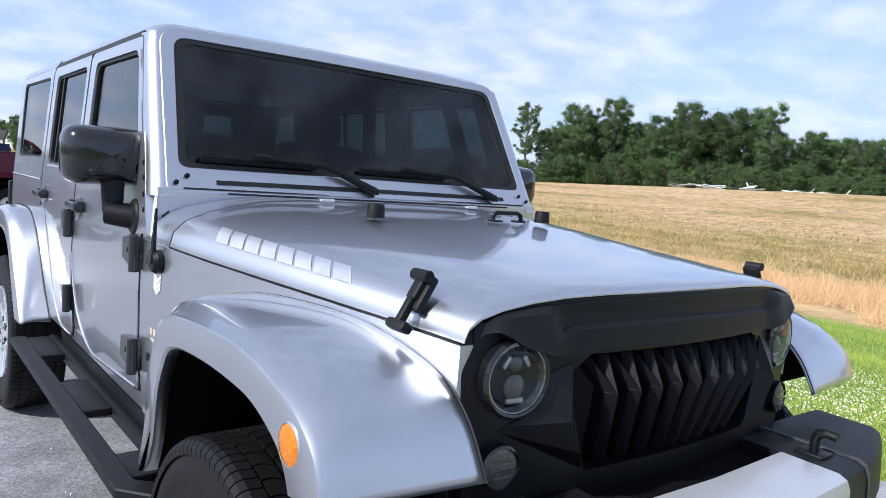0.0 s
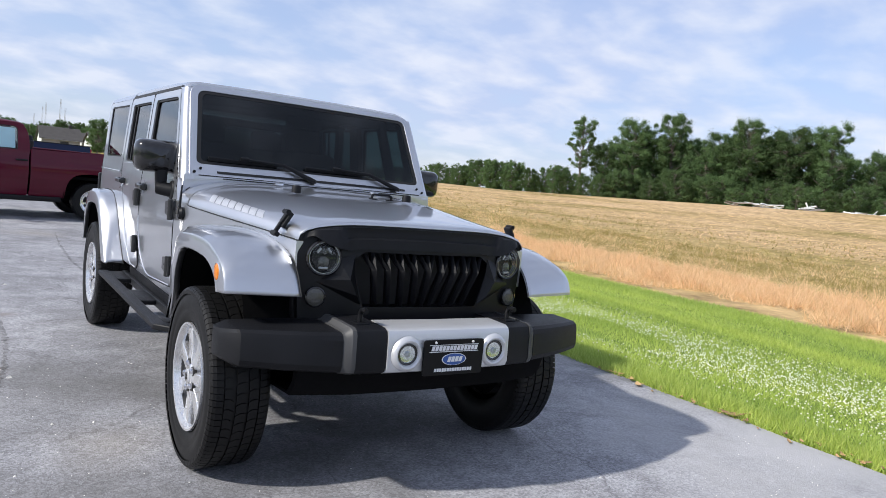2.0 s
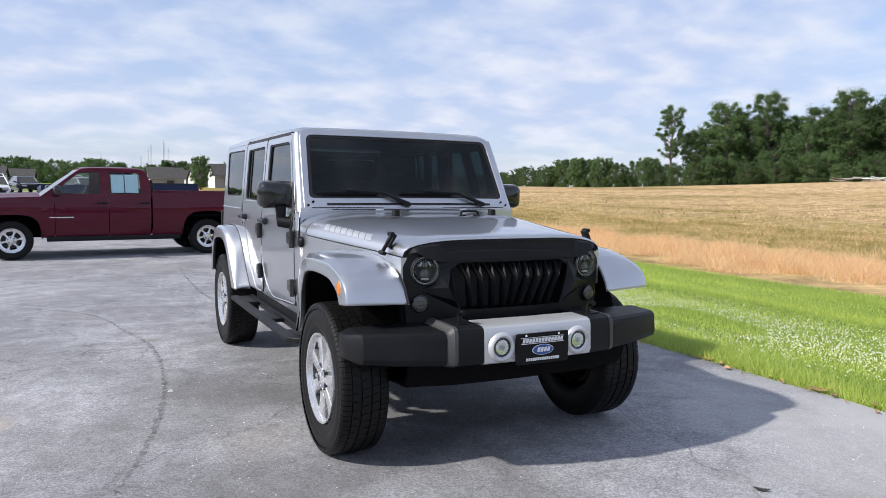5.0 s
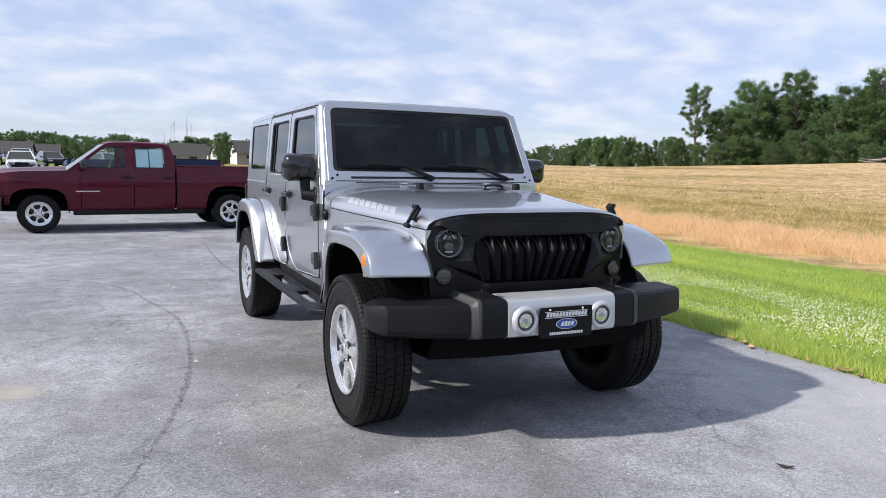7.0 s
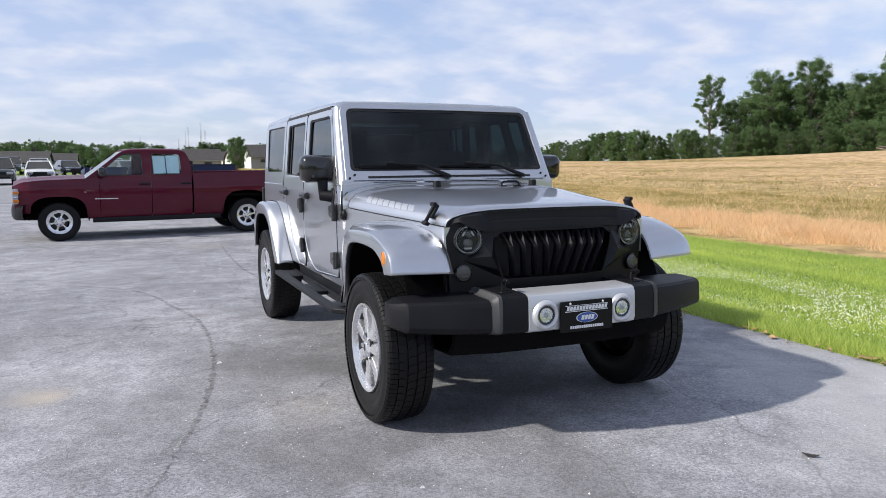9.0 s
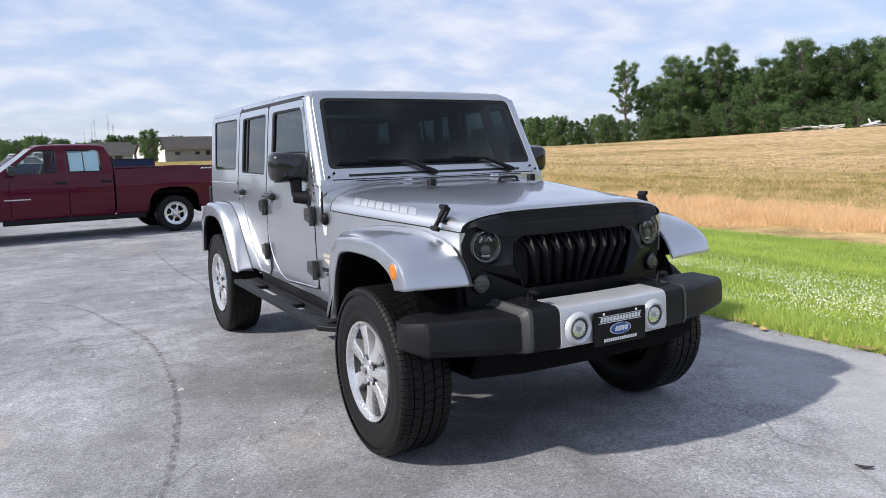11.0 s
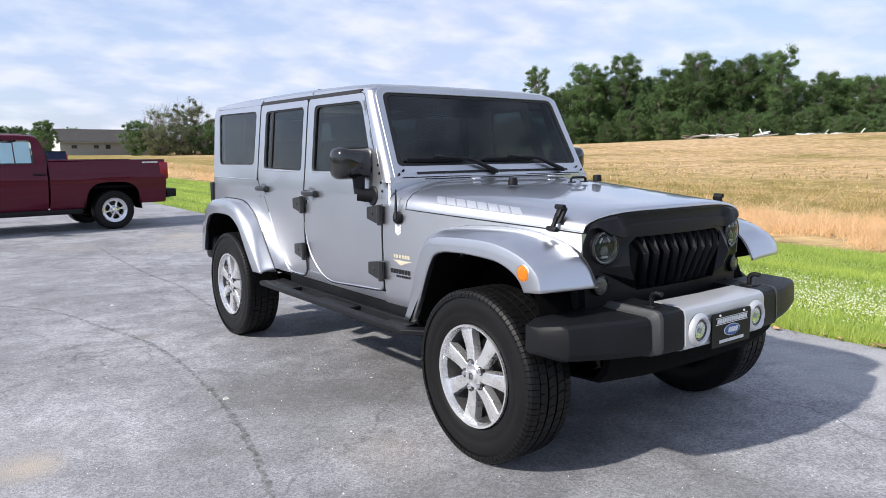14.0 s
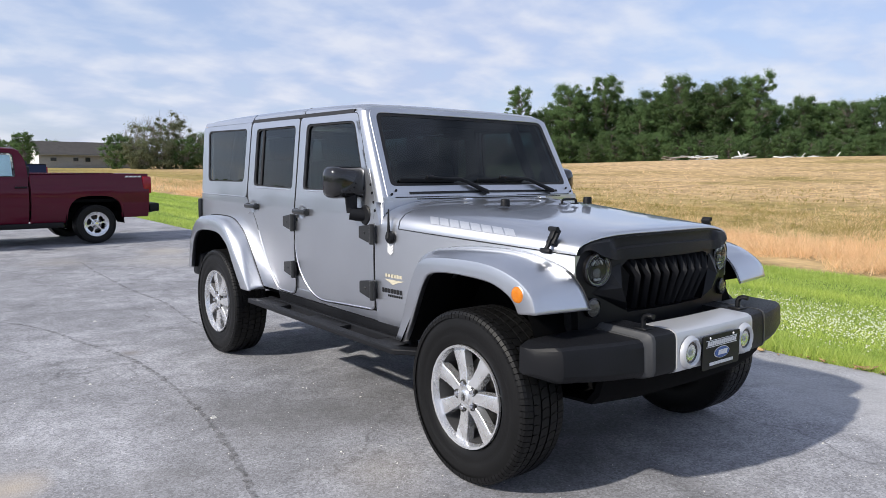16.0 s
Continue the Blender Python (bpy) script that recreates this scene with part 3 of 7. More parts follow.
def build_asphalt():
    rnd = random.Random(4)
    ys = [-40 + 0.35 * i for i in range(150)] + [12.5 + 1.6 * i for i in range(42)]
    across = [0.0, 0.15, 0.6, 1.5, 3, 5, 8, 12, 18, 26, 36, 50, 70]
    rows = []
    wob = 0.0
    for y in ys:
        wob = wob * 0.7 + rnd.uniform(-0.025, 0.025)
        rows.append([(EDGE + wob * (1 if a == 0 else 0) - a, y, height(EDGE - a, y) - (0.012 if a == 0 else 0)) for a in across])
    b = Build().grid(rows, off=(0, 0, -0.06))
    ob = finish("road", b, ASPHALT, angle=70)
    tagged(ob, "weathered grey asphalt parking lot with cracks and pale stains", "parking lot", kind="structure")


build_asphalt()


# ---- the silver off-road car ----
SIDE = [(0.40, 0.765), (0.56, 0.782), (0.72, 0.797), (0.95, 0.803), (1.16, 0.800), (1.24, 0.792), (1.30, 0.786), (1.55, 0.764), (1.70, 0.750), (1.76, 0.738), (1.80, 0.70)]


def side_x(z, y=1.5):
    """Half width of the body at a height; ahead of the doors it narrows towards the grille."""
    w = lerp_table(SIDE, z)
    if y < 0.9:
        w -= 0.225 * smoothstep(0.95, -0.75, y)
    return w


def wheel(parent, m, tyre_r, rim_r, width, kind="alloy"):
    """A wheel under its car; its axis is z, its outer face towards +z."""
    hub = finish("wheel", Build().lathe([(1e-4, 0.015), (0.05, 0.018), (0.075, 0.0), (0.08, -0.05), (1e-4, -0.05)], 24), RIM if kind == "alloy" else STEEL_RIM, parent)
    hub.matrix_local = m
    h, R, r = width / 2, tyre_r, rim_r
    out = h - 0.012
    prof = [(r - 0.004, -out + 0.02), (r + 0.018, -out - 0.003), (r + 0.06, -h), (R - 0.06, -h - 0.002), (R - 0.016, -h + 0.012), (R - 0.009, -h + 0.03),
            (R - 0.007, 0), (R - 0.009, h - 0.03), (R - 0.016, h - 0.012), (R - 0.06, h + 0.002), (r + 0.075, h + 0.001), (r + 0.068, h - 0.003), (r + 0.055, h - 0.001), (r + 0.018, out + 0.003), (r - 0.004, out - 0.02)]
    b = Build().lathe(prof, 72, Matrix.Translation((0, 0, -h + 0.03)))
    tyre = finish("tyre", b, RUBBER, hub, "black tyre with worn tread", angle=50)
    # tread blocks in three ribs, with fine cuts across the two rounded shoulders
    t = Build()
    for pos, wide, phase, n, fill in ((-0.395, 0.18, 0.0, 92, 0.88), (-0.205, 0.155, 0.5, 58, 0.90), (0.0, 0.17, 0.2, 58, 0.90), (0.205, 0.155, 0.7, 58, 0.90), (0.395, 0.18, 0.35, 92, 0.88)):
        outer = abs(pos) > 0.3
        side = 1 if pos > 0 else -1
        half = wide * width / 2
        cuts = [(-half, 0.0), (half * 0.25, 0.001), (half * 0.85, 0.007), (half * 1.22, 0.020)] if outer else [(-half, 0.0), (0.0, 0.0), (half, 0.0)]
        for i in range(n):
            a0 = 2 * math.pi * (i + phase) / n
            da = 2 * math.pi / n * fill
            pts = []
            for zz, drop in cuts:
                skew = 0.012 * zz / half * (0.6 if outer else 1.0) + (0.014 if zz == 0.0 and not outer else 0.0)
                for rad, ang in ((R - 0.016 - drop, a0 + skew), (R - drop, a0 + skew), (R - drop, a0 + skew + da), (R - 0.016 - drop, a0 + skew + da)):
                    pts.append((rad * math.cos(ang), rad * math.sin(ang), pos * width + zz * side - h + 0.03))
            faces = [(0, 1, 2, 3), tuple(4 * len(cuts) - 4 + j for j in (3, 2, 1, 0))]
            for k in range(len(cuts) - 1):
                faces += [(4 * k + j, 4 * k + 4 + j, 4 * k + 5 + j, 4 * k + 1 + j) for j in range(3)]
            t.add(pts, faces)
    finish("tread", t, RUBBER, tyre, angle=20)
    z0 = -h + 0.03
    rim = Build().lathe([(r + 0.008, z0 + h - 0.012), (r + 0.006, z0 + h - 0.002), (r - 0.004, z0 + h - 0.004), (r - 0.014, z0 + h - 0.036)], 56)
    if kind != "alloy":
        rim = Build().lathe([(r + 0.008, z0 + h - 0.012), (r + 0.006, z0 + h - 0.002), (r - 0.004, z0 + h - 0.004), (r - 0.012, z0 + h - 0.016), (r - 0.030, z0 + h - 0.024), (r - 0.052, z0 + h - 0.030), (r - 0.058, z0 + h - 0.045), (r - 0.040, z0 - h + 0.03)], 56)
    finish("rim", rim, RIM if kind == "alloy" else STEEL_RIM, hub, angle=40)
    if kind == "alloy":
        finish("rim_barrel", Build().lathe([(r - 0.016, z0 + h - 0.034), (r - 0.031, z0 + 0.02), (r - 0.036, z0 - h + 0.03)], 56), RIM_BARREL, hub, "silver inner barrel with its shade painted dark")
    back = Build().lathe([(1e-4, z0 - 0.035), (r - 0.070, z0 - 0.035), (r - 0.070, z0 - 0.055), (1e-4, z0 - 0.055)], 40)
    finish("brake_disc", back, RIM_DARK, hub)
    back = Build().lathe([(r - 0.034, z0 - 0.060), (1e-4, z0 - 0.065)], 40)
    finish("brake_shield", back, DARK, hub)
    if kind == "alloy":
        for i in range(7):
            a = 2 * math.pi * i / 7 + 0.28
            sp = Build()
            rows = []
            for rad, half, top in ((0.045, 0.023, 0.012), (0.075, 0.025, 0.012), (0.105, 0.027, 0.007), (0.15, 0.030, 0.007), (r - 0.030, 0.036, 0.010), (r - 0.010, 0.041, 0.004)):
                zt = top
                rows.append([(rad, -half - 0.006, zt - 0.040), (rad, -half - 0.001, zt - 0.003), (rad, -half + 0.003, zt), (rad, 0, zt - 0.0015), (rad, half - 0.003, zt), (rad, half + 0.001, zt - 0.003), (rad, half + 0.006, zt - 0.040)])
            g = Build().grid(rows)
            sp.add(g.v, g.f, Matrix.Rotation(a, 4, "Z"))
            finish("spoke", sp, RIM, hub, angle=40)
        cap = Build().lathe([(0.031, 0.016), (0.031, 0.024), (0.026, 0.027), (1e-4, 0.028)], 24)
        cap_ob = finish("centre_cap", cap, RIM, hub, "silver centre cap with a dark mark")
        finish("cap_mark", Build().box((0, 0.008, 0.0285), (0.030, 0.005, 0.001), 0.0003).box((0, -0.002, 0.0285), (0.036, 0.006, 0.001), 0.0003).box((0, -0.011, 0.0285), (0.024, 0.004, 0.001), 0.0003), BLACK_SHINE, cap_ob)
        for i in range(5):
            a = 2 * math.pi * i / 5 + 0.3
            nut = Build().lathe([(0.013, 0.0), (0.013, 0.022), (0.009, 0.028), (1e-4, 0.029)], 6, Matrix.Translation((0.057 * math.cos(a), 0.057 * math.sin(a), 0)))
            finish("nut_seat", Build().lathe([(0.021, 0.0), (0.021, 0.0165), (0.017, 0.0165), (0.016, 0.010), (1e-4, 0.010)], 16, Matrix.Translation((0.057 * math.cos(a), 0.057 * math.sin(a), 0))), RIM_DARK, hub)
            finish("lug_nut", nut, CHROME, hub)
    else:
        dish = Build().lathe([(1e-4, 0.006), (0.078, 0.004), (0.090, -0.006), (0.094, -0.022)], 36)
        finish("hub_dish", dish, STEEL_RIM, hub)
        for i in range(6):
            a = 2 * math.pi * i / 6 + 0.2
            sp = Build()
            rows = []
            for rad, half, top in ((0.082, 0.026, 0.000), (0.11, 0.020, -0.006), (0.14, 0.020, -0.008), (r - 0.062, 0.034, -0.006), (r - 0.048, 0.052, -0.004)):
                rows.append([(rad, -half, top - 0.022), (rad, -half + 0.006, top), (rad, half - 0.006, top), (rad, half, top - 0.022)])
            g = Build().grid(rows)
            sp.add(g.v, g.f, Matrix.Rotation(a, 4, "Z"))
            finish("spoke", sp, STEEL_RIM, hub, angle=25)
            na = a + math.pi / 6
            finish("lug_nut", Build().lathe([(0.012, 0.0), (0.012, 0.020), (1e-4, 0.024)], 6, Matrix.Translation((0.062 * math.cos(na), 0.062 * math.sin(na), 0.003))), RIM_DARK, hub)
        finish("centre_cap", Build().lathe([(0.045, 0.0), (0.045, 0.03), (0.035, 0.04), (1e-4, 0.041)], 24), CHROME, hub)
    return hub


def side_pose(s, x, y, z):
    """A wheel's pose: its outer face looks to side s."""
    return Matrix.Translation((s * x, y, z)) @ Matrix.Rotation(s * math.pi / 2, 4, "Y")


def bars(b, fn, x0, x1, z0, z1, glyphs, off, slant=0.0):
    """A row of plain bars in the place of lettering."""
    w = (x1 - x0) / glyphs
    for i in range(glyphs):
        a, c = x0 + w * (i + 0.1), x0 + w * (i + 0.86)
        b.prism([(a, z0), (c, z0), (c + slant, z1), (a + slant, z1)], fn, off)
    return b


car = thing("off_road_suv", "silver four-door off-road SUV with black grille parked on asphalt", "car")


def car_part(name, b, mat, parent=None, label="", **kw):
    return finish(name, b, mat, parent or car, label, **kw)


def build_body():
    # floor pan, chassis and wheel houses
    tub = Build()
    tub.box((0, 1.75, 0.58), (1.46, 3.5, 0.10), 0.02)
    tub.box((0, 0.25, 0.84), (1.02, 1.15, 0.42), 0.02)
    tub.box((0, 3.0, 0.78), (1.14, 1.0, 0.40), 0.02)
    car_part("floor_pan", tub, DARK)
    for s in (-1, 1):
        rail = Build().box((s * 0.42, 1.5, 0.50), (0.10, 4.0, 0.13), 0.02)
        car_part("chassis_rail", rail, DARK)
        car_part("spring", Build().tube([(s * 0.5, 0.02 * math.sin(i * 2.1), 0.42 + 0.012 * i) for i in range(26)], 0.03, 8), DARK)
    for y in (0.0, 2.947):
        car_part("axle", Build().rod((-0.7, y, 0.39), (0.7, y, 0.39), 0.045, 12).lathe([(1e-4, -0.12), (0.11, -0.07), (0.13, 0), (0.11, 0.07), (1e-4, 0.12)], 16, pose(0.12, y, 0.39)), DARK)
    car_part("exhaust", Build().rod((0.3, 0.6, 0.46), (0.35, 3.2, 0.46), 0.04, 10), DARK)
    for s in (-1, 1):
        for y0, y1 in ((-0.34, 0.55), (2.40, 3.45)):
            rows = []
            for k in range(13):
                a = math.pi * k / 12
                yc, hy = (y0 + y1) / 2, (y1 - y0) / 2
                rows.append([(s * 0.50, yc - hy * math.cos(a), 0.55 + 0.44 * math.sin(a)), (s * 0.78, yc - hy * math.cos(a), 0.55 + 0.44 * math.sin(a))])
            rows_in = Build().grid(rows)
            rows_in.add([(s * 0.50, max(y0, -0.31), 0.5), (s * 0.50, y1, 0.5), (s * 0.50, y1, 1.0), (s * 0.50, max(y0, -0.31), 1.0)], [(0, 1, 2, 3)])
            car_part("wheel_house", rows_in, DARK)
        # dark inner skin behind the door gaps
        inner = Build().grid([[(s * (side_x(z) - 0.034), y, z) for y in (0.84, 1.3, 1.83, 2.3, 2.58)] for z in (0.58, 0.8, 1.0, 1.2, 1.255)], off=(-s * 0.02, 0, 0))
        car_part("inner_sill", inner, SEAL)
        for y0, y1 in ((0.93, 1.02), (1.765, 1.905), (2.56, 2.66)):
            inner = Build().grid([[(s * (side_x(z) - 0.034), y0 + (0.19 * (z - 1.25) / 0.5 if y0 < 1 else 0), z), (s * (side_x(z) - 0.034), y1 + (0.19 * (z - 1.25) / 0.5 if y0 < 1 else 0), z)] for z in (1.24, 1.5, 1.74)], off=(-s * 0.03, 0, 0))
            car_part("inner_pillar", inner, SEAL)
        car_part("drip_rail", Build().grid([[(s * (side_x(1.745) - 0.003), y, 1.7395), (s * (side_x(1.745) - 0.014), y, 1.762)] for y in (1.215, 1.8, 2.62)], off=(-s * 0.03, 0, 0)), SEAL)
    # cowl side and inner fender beside the bonnet
    for s in (-1, 1):
        fn = lambda y, z: (s * side_x(z, y), y, z)
        rows = []
        for y in [-0.368, -0.3, -0.25, -0.15, 0.0, 0.2, 0.28, 0.33, 0.38, 0.45, 0.53, 0.66, 0.76, 0.845, 0.893]:
            top = lerp_table([(-0.4, 1.050), (0.68, 1.100), (0.72, 1.104), (0.875, 1.106)], y)
            low = lerp_table([(-0.4, 0.87), (-0.33, 0.87), (-0.25, 0.93), (0.0, 0.965), (0.2, 0.955), (0.28, 0.935), (0.33, 0.86), (0.38, 0.78), (0.45, 0.67), (0.53, 0.574), (0.9, 0.572)], y)
            rows.append([fn(y, low + (top - low) * k / 5) for k in range(6)])
        car_part("fender_side", Build().grid(rows, off=(-s * 0.03, 0, 0)), SILVER)
        car_part("bonnet_seal", Build().grid([[(s * (side_x(1.06, y) - 0.012), y, lerp_table([(-0.4, 1.050), (0.9, 1.106)], y) + d) for d in (-0.012, 0.016)] for y in (-0.360, 0.0, 0.4, 0.7, 0.875)], off=(-s * 0.02, 0, 0)), SEAL)
    # rocker panel
    for s in (-1, 1):
        car_part("pillar_foot", Build().grid([[(s * (side_x(z) - 0.010), y, z) for y in (1.50, 1.64, 1.78, 1.858)] for z in (0.585, 0.66, 0.74, 0.86)], off=(-s * 0.01, 0, 0)), SILVER)
        rows = [[(s * side_x(z), y, z) for z in (0.475, 0.53, 0.574)] for y in (0.58, 1.2, 1.8, 2.12)]
        car_part("rocker_panel", Build().grid(rows, off=(-s * 0.04, 0, 0)), BLACK_PLASTIC)
        rows = [[(s * (side_x(z) - 0.004), y, z) for z in (0.578, 0.60, 0.63)] for y in (0.88, 1.2, 1.8, 2.15)]
        car_part("sill", Build().grid(rows, off=(-s * 0.03, 0, 0)), SILVER)


def door(s, outer, inner, center, handle, hinges, pane_glass, divider=None):
    fn = lambda y, z: (s * side_x(z), y, z)
    ob = car_part("door", ring_panel(outer, inner, center, fn, (-s * 0.03, 0, 0), 96, 6), SILVER)
    line = [Vector((s * (side_x(z) - 0.003), y, z)) for y, z in resample(outer, 96, center)]
    finish("door_seal", Build().tube(line + line[:1], 0.0042, 6), SEAL, ob)
    # rolled edge along the door's foot
    edge = resample([(center[0] + (y - center[0]) * 0.985, center[1] + (z - center[1]) * 0.992) for y, z in outer], 96, center)
    lip = [Vector((s * (side_x(z) + 0.0005), y, z)) for y, z in edge if z < 0.98]
    finish("door_lip", Build().tube(lip, 0.0042, 6), SILVER, ob)
    # rubber frame and pane
    small = [(center[0] + (y - center[0]) * 0.945, center[1] + (z - center[1]) * 0.955) for y, z in inner]
    fr = ring_panel(inner, small, center, lambda y, z: (s * (side_x(z) - 0.007), y, z), (-s * 0.02, 0, 0), 72, 1)
    finish("window_frame", fr, SEAL, ob)
    pane = resample(small, 48, center)
    gb = Build().prism(pane, lambda y, z: (s * (side_x(z) - 0.016), y, z), (-s * 0.004, 0, 0))
    finish("window_pane", gb, pane_glass, ob, "tinted glass")
    if divider:
        finish("window_divider", Build().grid([[(s * (side_x(z) - 0.010), divider + d, z) for d in (-0.012, 0.012)] for z in (1.295, 1.5, 1.685)], off=(-s * 0.012, 0, 0)), SEAL, ob)
    foot = [p for p in inner if p[1] < 1.30]
    y0, y1 = min(p[0] for p in foot) + 0.01, max(p[0] for p in foot) - 0.01
    zf = min(p[1] for p in foot) - 0.006
    finish("window_lip", Build().tube([(s * (side_x(zf) + 0.001), y0 + (y1 - y0) * k / 4, zf) for k in range(5)], 0.0042, 6), SILVER, ob)
    # handle in its dished cup
    hy, hz = handle
    cup = Build().lathe([(0.046, 0.004), (0.038, 0.003), (0.02, -0.006), (1e-4, -0.008)], 24, Matrix.Translation((s * (side_x(hz) + 0.0), hy + 0.01, hz)) @ Matrix.Rotation(s * math.pi / 2, 4, "Y"))
    finish("handle_cup", cup, SILVER, ob)
    hb = Build()
    hb.box((s * (side_x(hz) + 0.030), hy, hz), (0.022, 0.165, 0.030), 0.008)
    hb.box((s * (side_x(hz) + 0.016), hy - 0.068, hz), (0.034, 0.035, 0.048), 0.012)
    hb.box((s * (side_x(hz) + 0.016), hy + 0.068, hz), (0.034, 0.030, 0.040), 0.010)
    finish("door_handle", hb, HINGE_BLACK, ob)
    finish("key_lock", Build().rod((s * side_x(hz - 0.055), hy + 0.07, hz - 0.055), (s * (side_x(hz - 0.055) + 0.006), hy + 0.07, hz - 0.055), 0.011, 12), CHROME, ob)
    for y, z in hinges:
        x = side_x(z)
        hg = Build()
        hg.prism(rounded([(y - 0.040, z - 0.050), (y + 0.01, z - 0.050), (y + 0.105, z - 0.030), (y + 0.105, z + 0.036), (y + 0.01, z + 0.050), (y - 0.040, z + 0.050)], 0.006, 2), lambda a, c: (s * (x + 0.020), a, c), (-s * 0.024, 0, 0))
        hg.rod((s * (x + 0.022), y - 0.036, z - 0.056), (s * (x + 0.022), y - 0.036, z + 0.056), 0.016, 12)
        hg.rod((s * (x + 0.018), y + 0.045, z + 0.002), (s * (x + 0.024), y + 0.045, z + 0.002), 0.009, 8)
        finish("hinge", hg, HINGE_BLACK, ob, "black hinge with bolts", bevel=0.003)
    return ob


def build_doors():
    front = rounded([(0.905, 0.632), (1.62, 0.590), (1.838, 0.80), (1.838, 1.738), (1.150, 1.738), (0.955, 1.28), (0.905, 1.20)], [0.05, 0.24, 0.30, 0.03, 0.04, 0.05, 0.05], 6)
    f_in = rounded([(1.015, 1.292), (1.752, 1.282), (1.752, 1.694), (1.178, 1.694)], [0.03, 0.03, 0.04, 0.05], 4)
    rear = rounded([(1.850, 0.585), (2.12, 0.585), (2.24, 0.72), (2.44, 1.06), (2.595, 1.20), (2.585, 1.738), (1.850, 1.738)], [0.08, 0.05, 0.1, 0.1, 0.08, 0.03, 0.03], 5)
    r_in = rounded([(1.90, 1.282), (2.50, 1.290), (2.50, 1.690), (1.90, 1.694)], [0.03, 0.03, 0.04, 0.04], 4)
    for s in (-1, 1):
        door(s, front, f_in, (1.45, 1.42), (1.725, 1.142), [(0.925, 1.062), (0.925, 0.752)], SIDE_GLASS)
        door(s, rear, r_in, (2.2, 1.45), (2.47, 1.145), [(1.868, 1.066), (1.868, 0.762)], TINTED, divider=2.40)


def build_rear_and_roof():
    for s in (-1, 1):
        fn = lambda y, z: (s * side_x(z), y, z)
        rows = []
        for y in [2.10, 2.135, 2.16, 2.20, 2.25, 2.30, 2.35, 2.372, 2.40, 2.45, 2.50, 2.56, 2.605, 2.66, 2.72, 2.9, 3.2, 3.36, 3.44, 3.49]:
            low = lerp_table([(2.08, 0.580), (2.372, 0.578), (2.40, 0.61), (2.50, 0.75), (2.62, 0.90), (2.72, 0.96), (3.0, 1.0), (3.3, 0.98), (3.42, 0.90), (3.5, 0.62)], y)
            top = lerp_table([(2.10, 0.586), (2.135, 0.588), (2.25, 0.722), (2.45, 1.055), (2.605, 1.205), (3.6, 1.205)], y)
            top = max(top, low + 0.004)
            rows.append([fn(y, low + (top - low) * k / 5) for k in range(6)])
        car_part("quarter_panel", Build().grid(rows, off=(-s * 0.03, 0, 0)), SILVER)
        car_part("belt_lip", Build().tube([(s * (side_x(1.2055) + 0.0015), y, 1.2055) for y in (2.615, 2.9, 3.2, 3.488)], 0.0045, 6), SILVER)
        # hard top side with its window
        outer = rounded([(2.61, 1.208), (3.495, 1.208), (3.535, 1.74), (2.60, 1.742)], [0.02, 0.05, 0.03, 0.02], 4)
        inner = rounded([(2.675, 1.312), (3.375, 1.306), (3.425, 1.706), (2.665, 1.700)], 0.045, 4)
        ht = car_part("hard_top_side", ring_panel(outer, inner, (3.03, 1.5), fn, (-s * 0.03, 0, 0), 80, 4), SILVER)
        small = [(3.03 + (y - 3.03) * 0.965, 1.5 + (z - 1.5) * 0.955) for y, z in inner]
        finish("window_frame", ring_panel(inner, small, (3.03, 1.5), lambda y, z: (s * (side_x(z) - 0.004), y, z), (-s * 0.02, 0, 0), 72, 1), SEAL, ht)
        finish("window_pane", Build().prism(resample(small, 40, (3.03, 1.5)), lambda y, z: (s * (side_x(z) - 0.008), y, z), (-s * 0.004, 0, 0)), TINTED, ht, "dark tinted glass")
        lamp = Build().box((s * 0.765, 3.515, 1.06), (0.10, 0.07, 0.20), 0.012)
        tl = car_part("tail_lamp", lamp, BLACK_GLOSS)
        finish("lens", Build().box((s * 0.765, 3.556, 1.06), (0.08, 0.015, 0.17), 0.006), RED_LENS, tl)
        car_part("bumper_corner", Build().box((s * 0.70, 3.52, 0.62), (0.30, 0.20, 0.20), 0.03), BLACK_PLASTIC)
    # tailgate with its window
    outer = rounded([(-0.70, 0.62), (0.70, 0.62), (0.70, 1.74), (-0.70, 1.74)], 0.05)
    inner = rounded([(-0.56, 1.28), (0.56, 1.28), (0.54, 1.66), (-0.54, 1.66)], 0.06)
    tg = car_part("tailgate", ring_panel(outer, inner, (0, 1.45), lambda x, z: (x, 3.50 - 0.03 * (z - 1.2), z), (0, -0.03, 0), 80, 4), SILVER)
    finish("window_pane", Build().prism(resample(inner, 40, (0, 1.45)), lambda x, z: (x, 3.488 - 0.03 * (z - 1.2), z), (0, -0.004, 0)), TINTED, tg)
    # roof: a slab that rolls over at its sides, in front panels and a rear shell
    def section(y, drop=0.0):
        pts = []
        crown = 1.805 + 0.012 * math.sin(math.pi * min(1, max(0, (y - 1.1) / 2.4))) - drop
        for x, dz in ((-0.722, -0.058), (-0.715, -0.034), (-0.695, -0.017), (-0.65, -0.007), (-0.45, -0.002), (-0.2, 0.0), (0.0, 0.0), (0.2, 0.0), (0.45, -0.002), (0.65, -0.007), (0.695, -0.017), (0.715, -0.034), (0.722, -0.058)):
            pts.append((x, y, crown + dz))
        return pts
    rows = [section(y, d) for y, d in ((1.135, 0.022), (1.16, 0.010), (1.25, 0.004), (1.5, 0.0), (1.826, 0.0))]
    car_part("roof_panel", Build().grid(rows, off=(0, 0, -0.03)), SILVER)
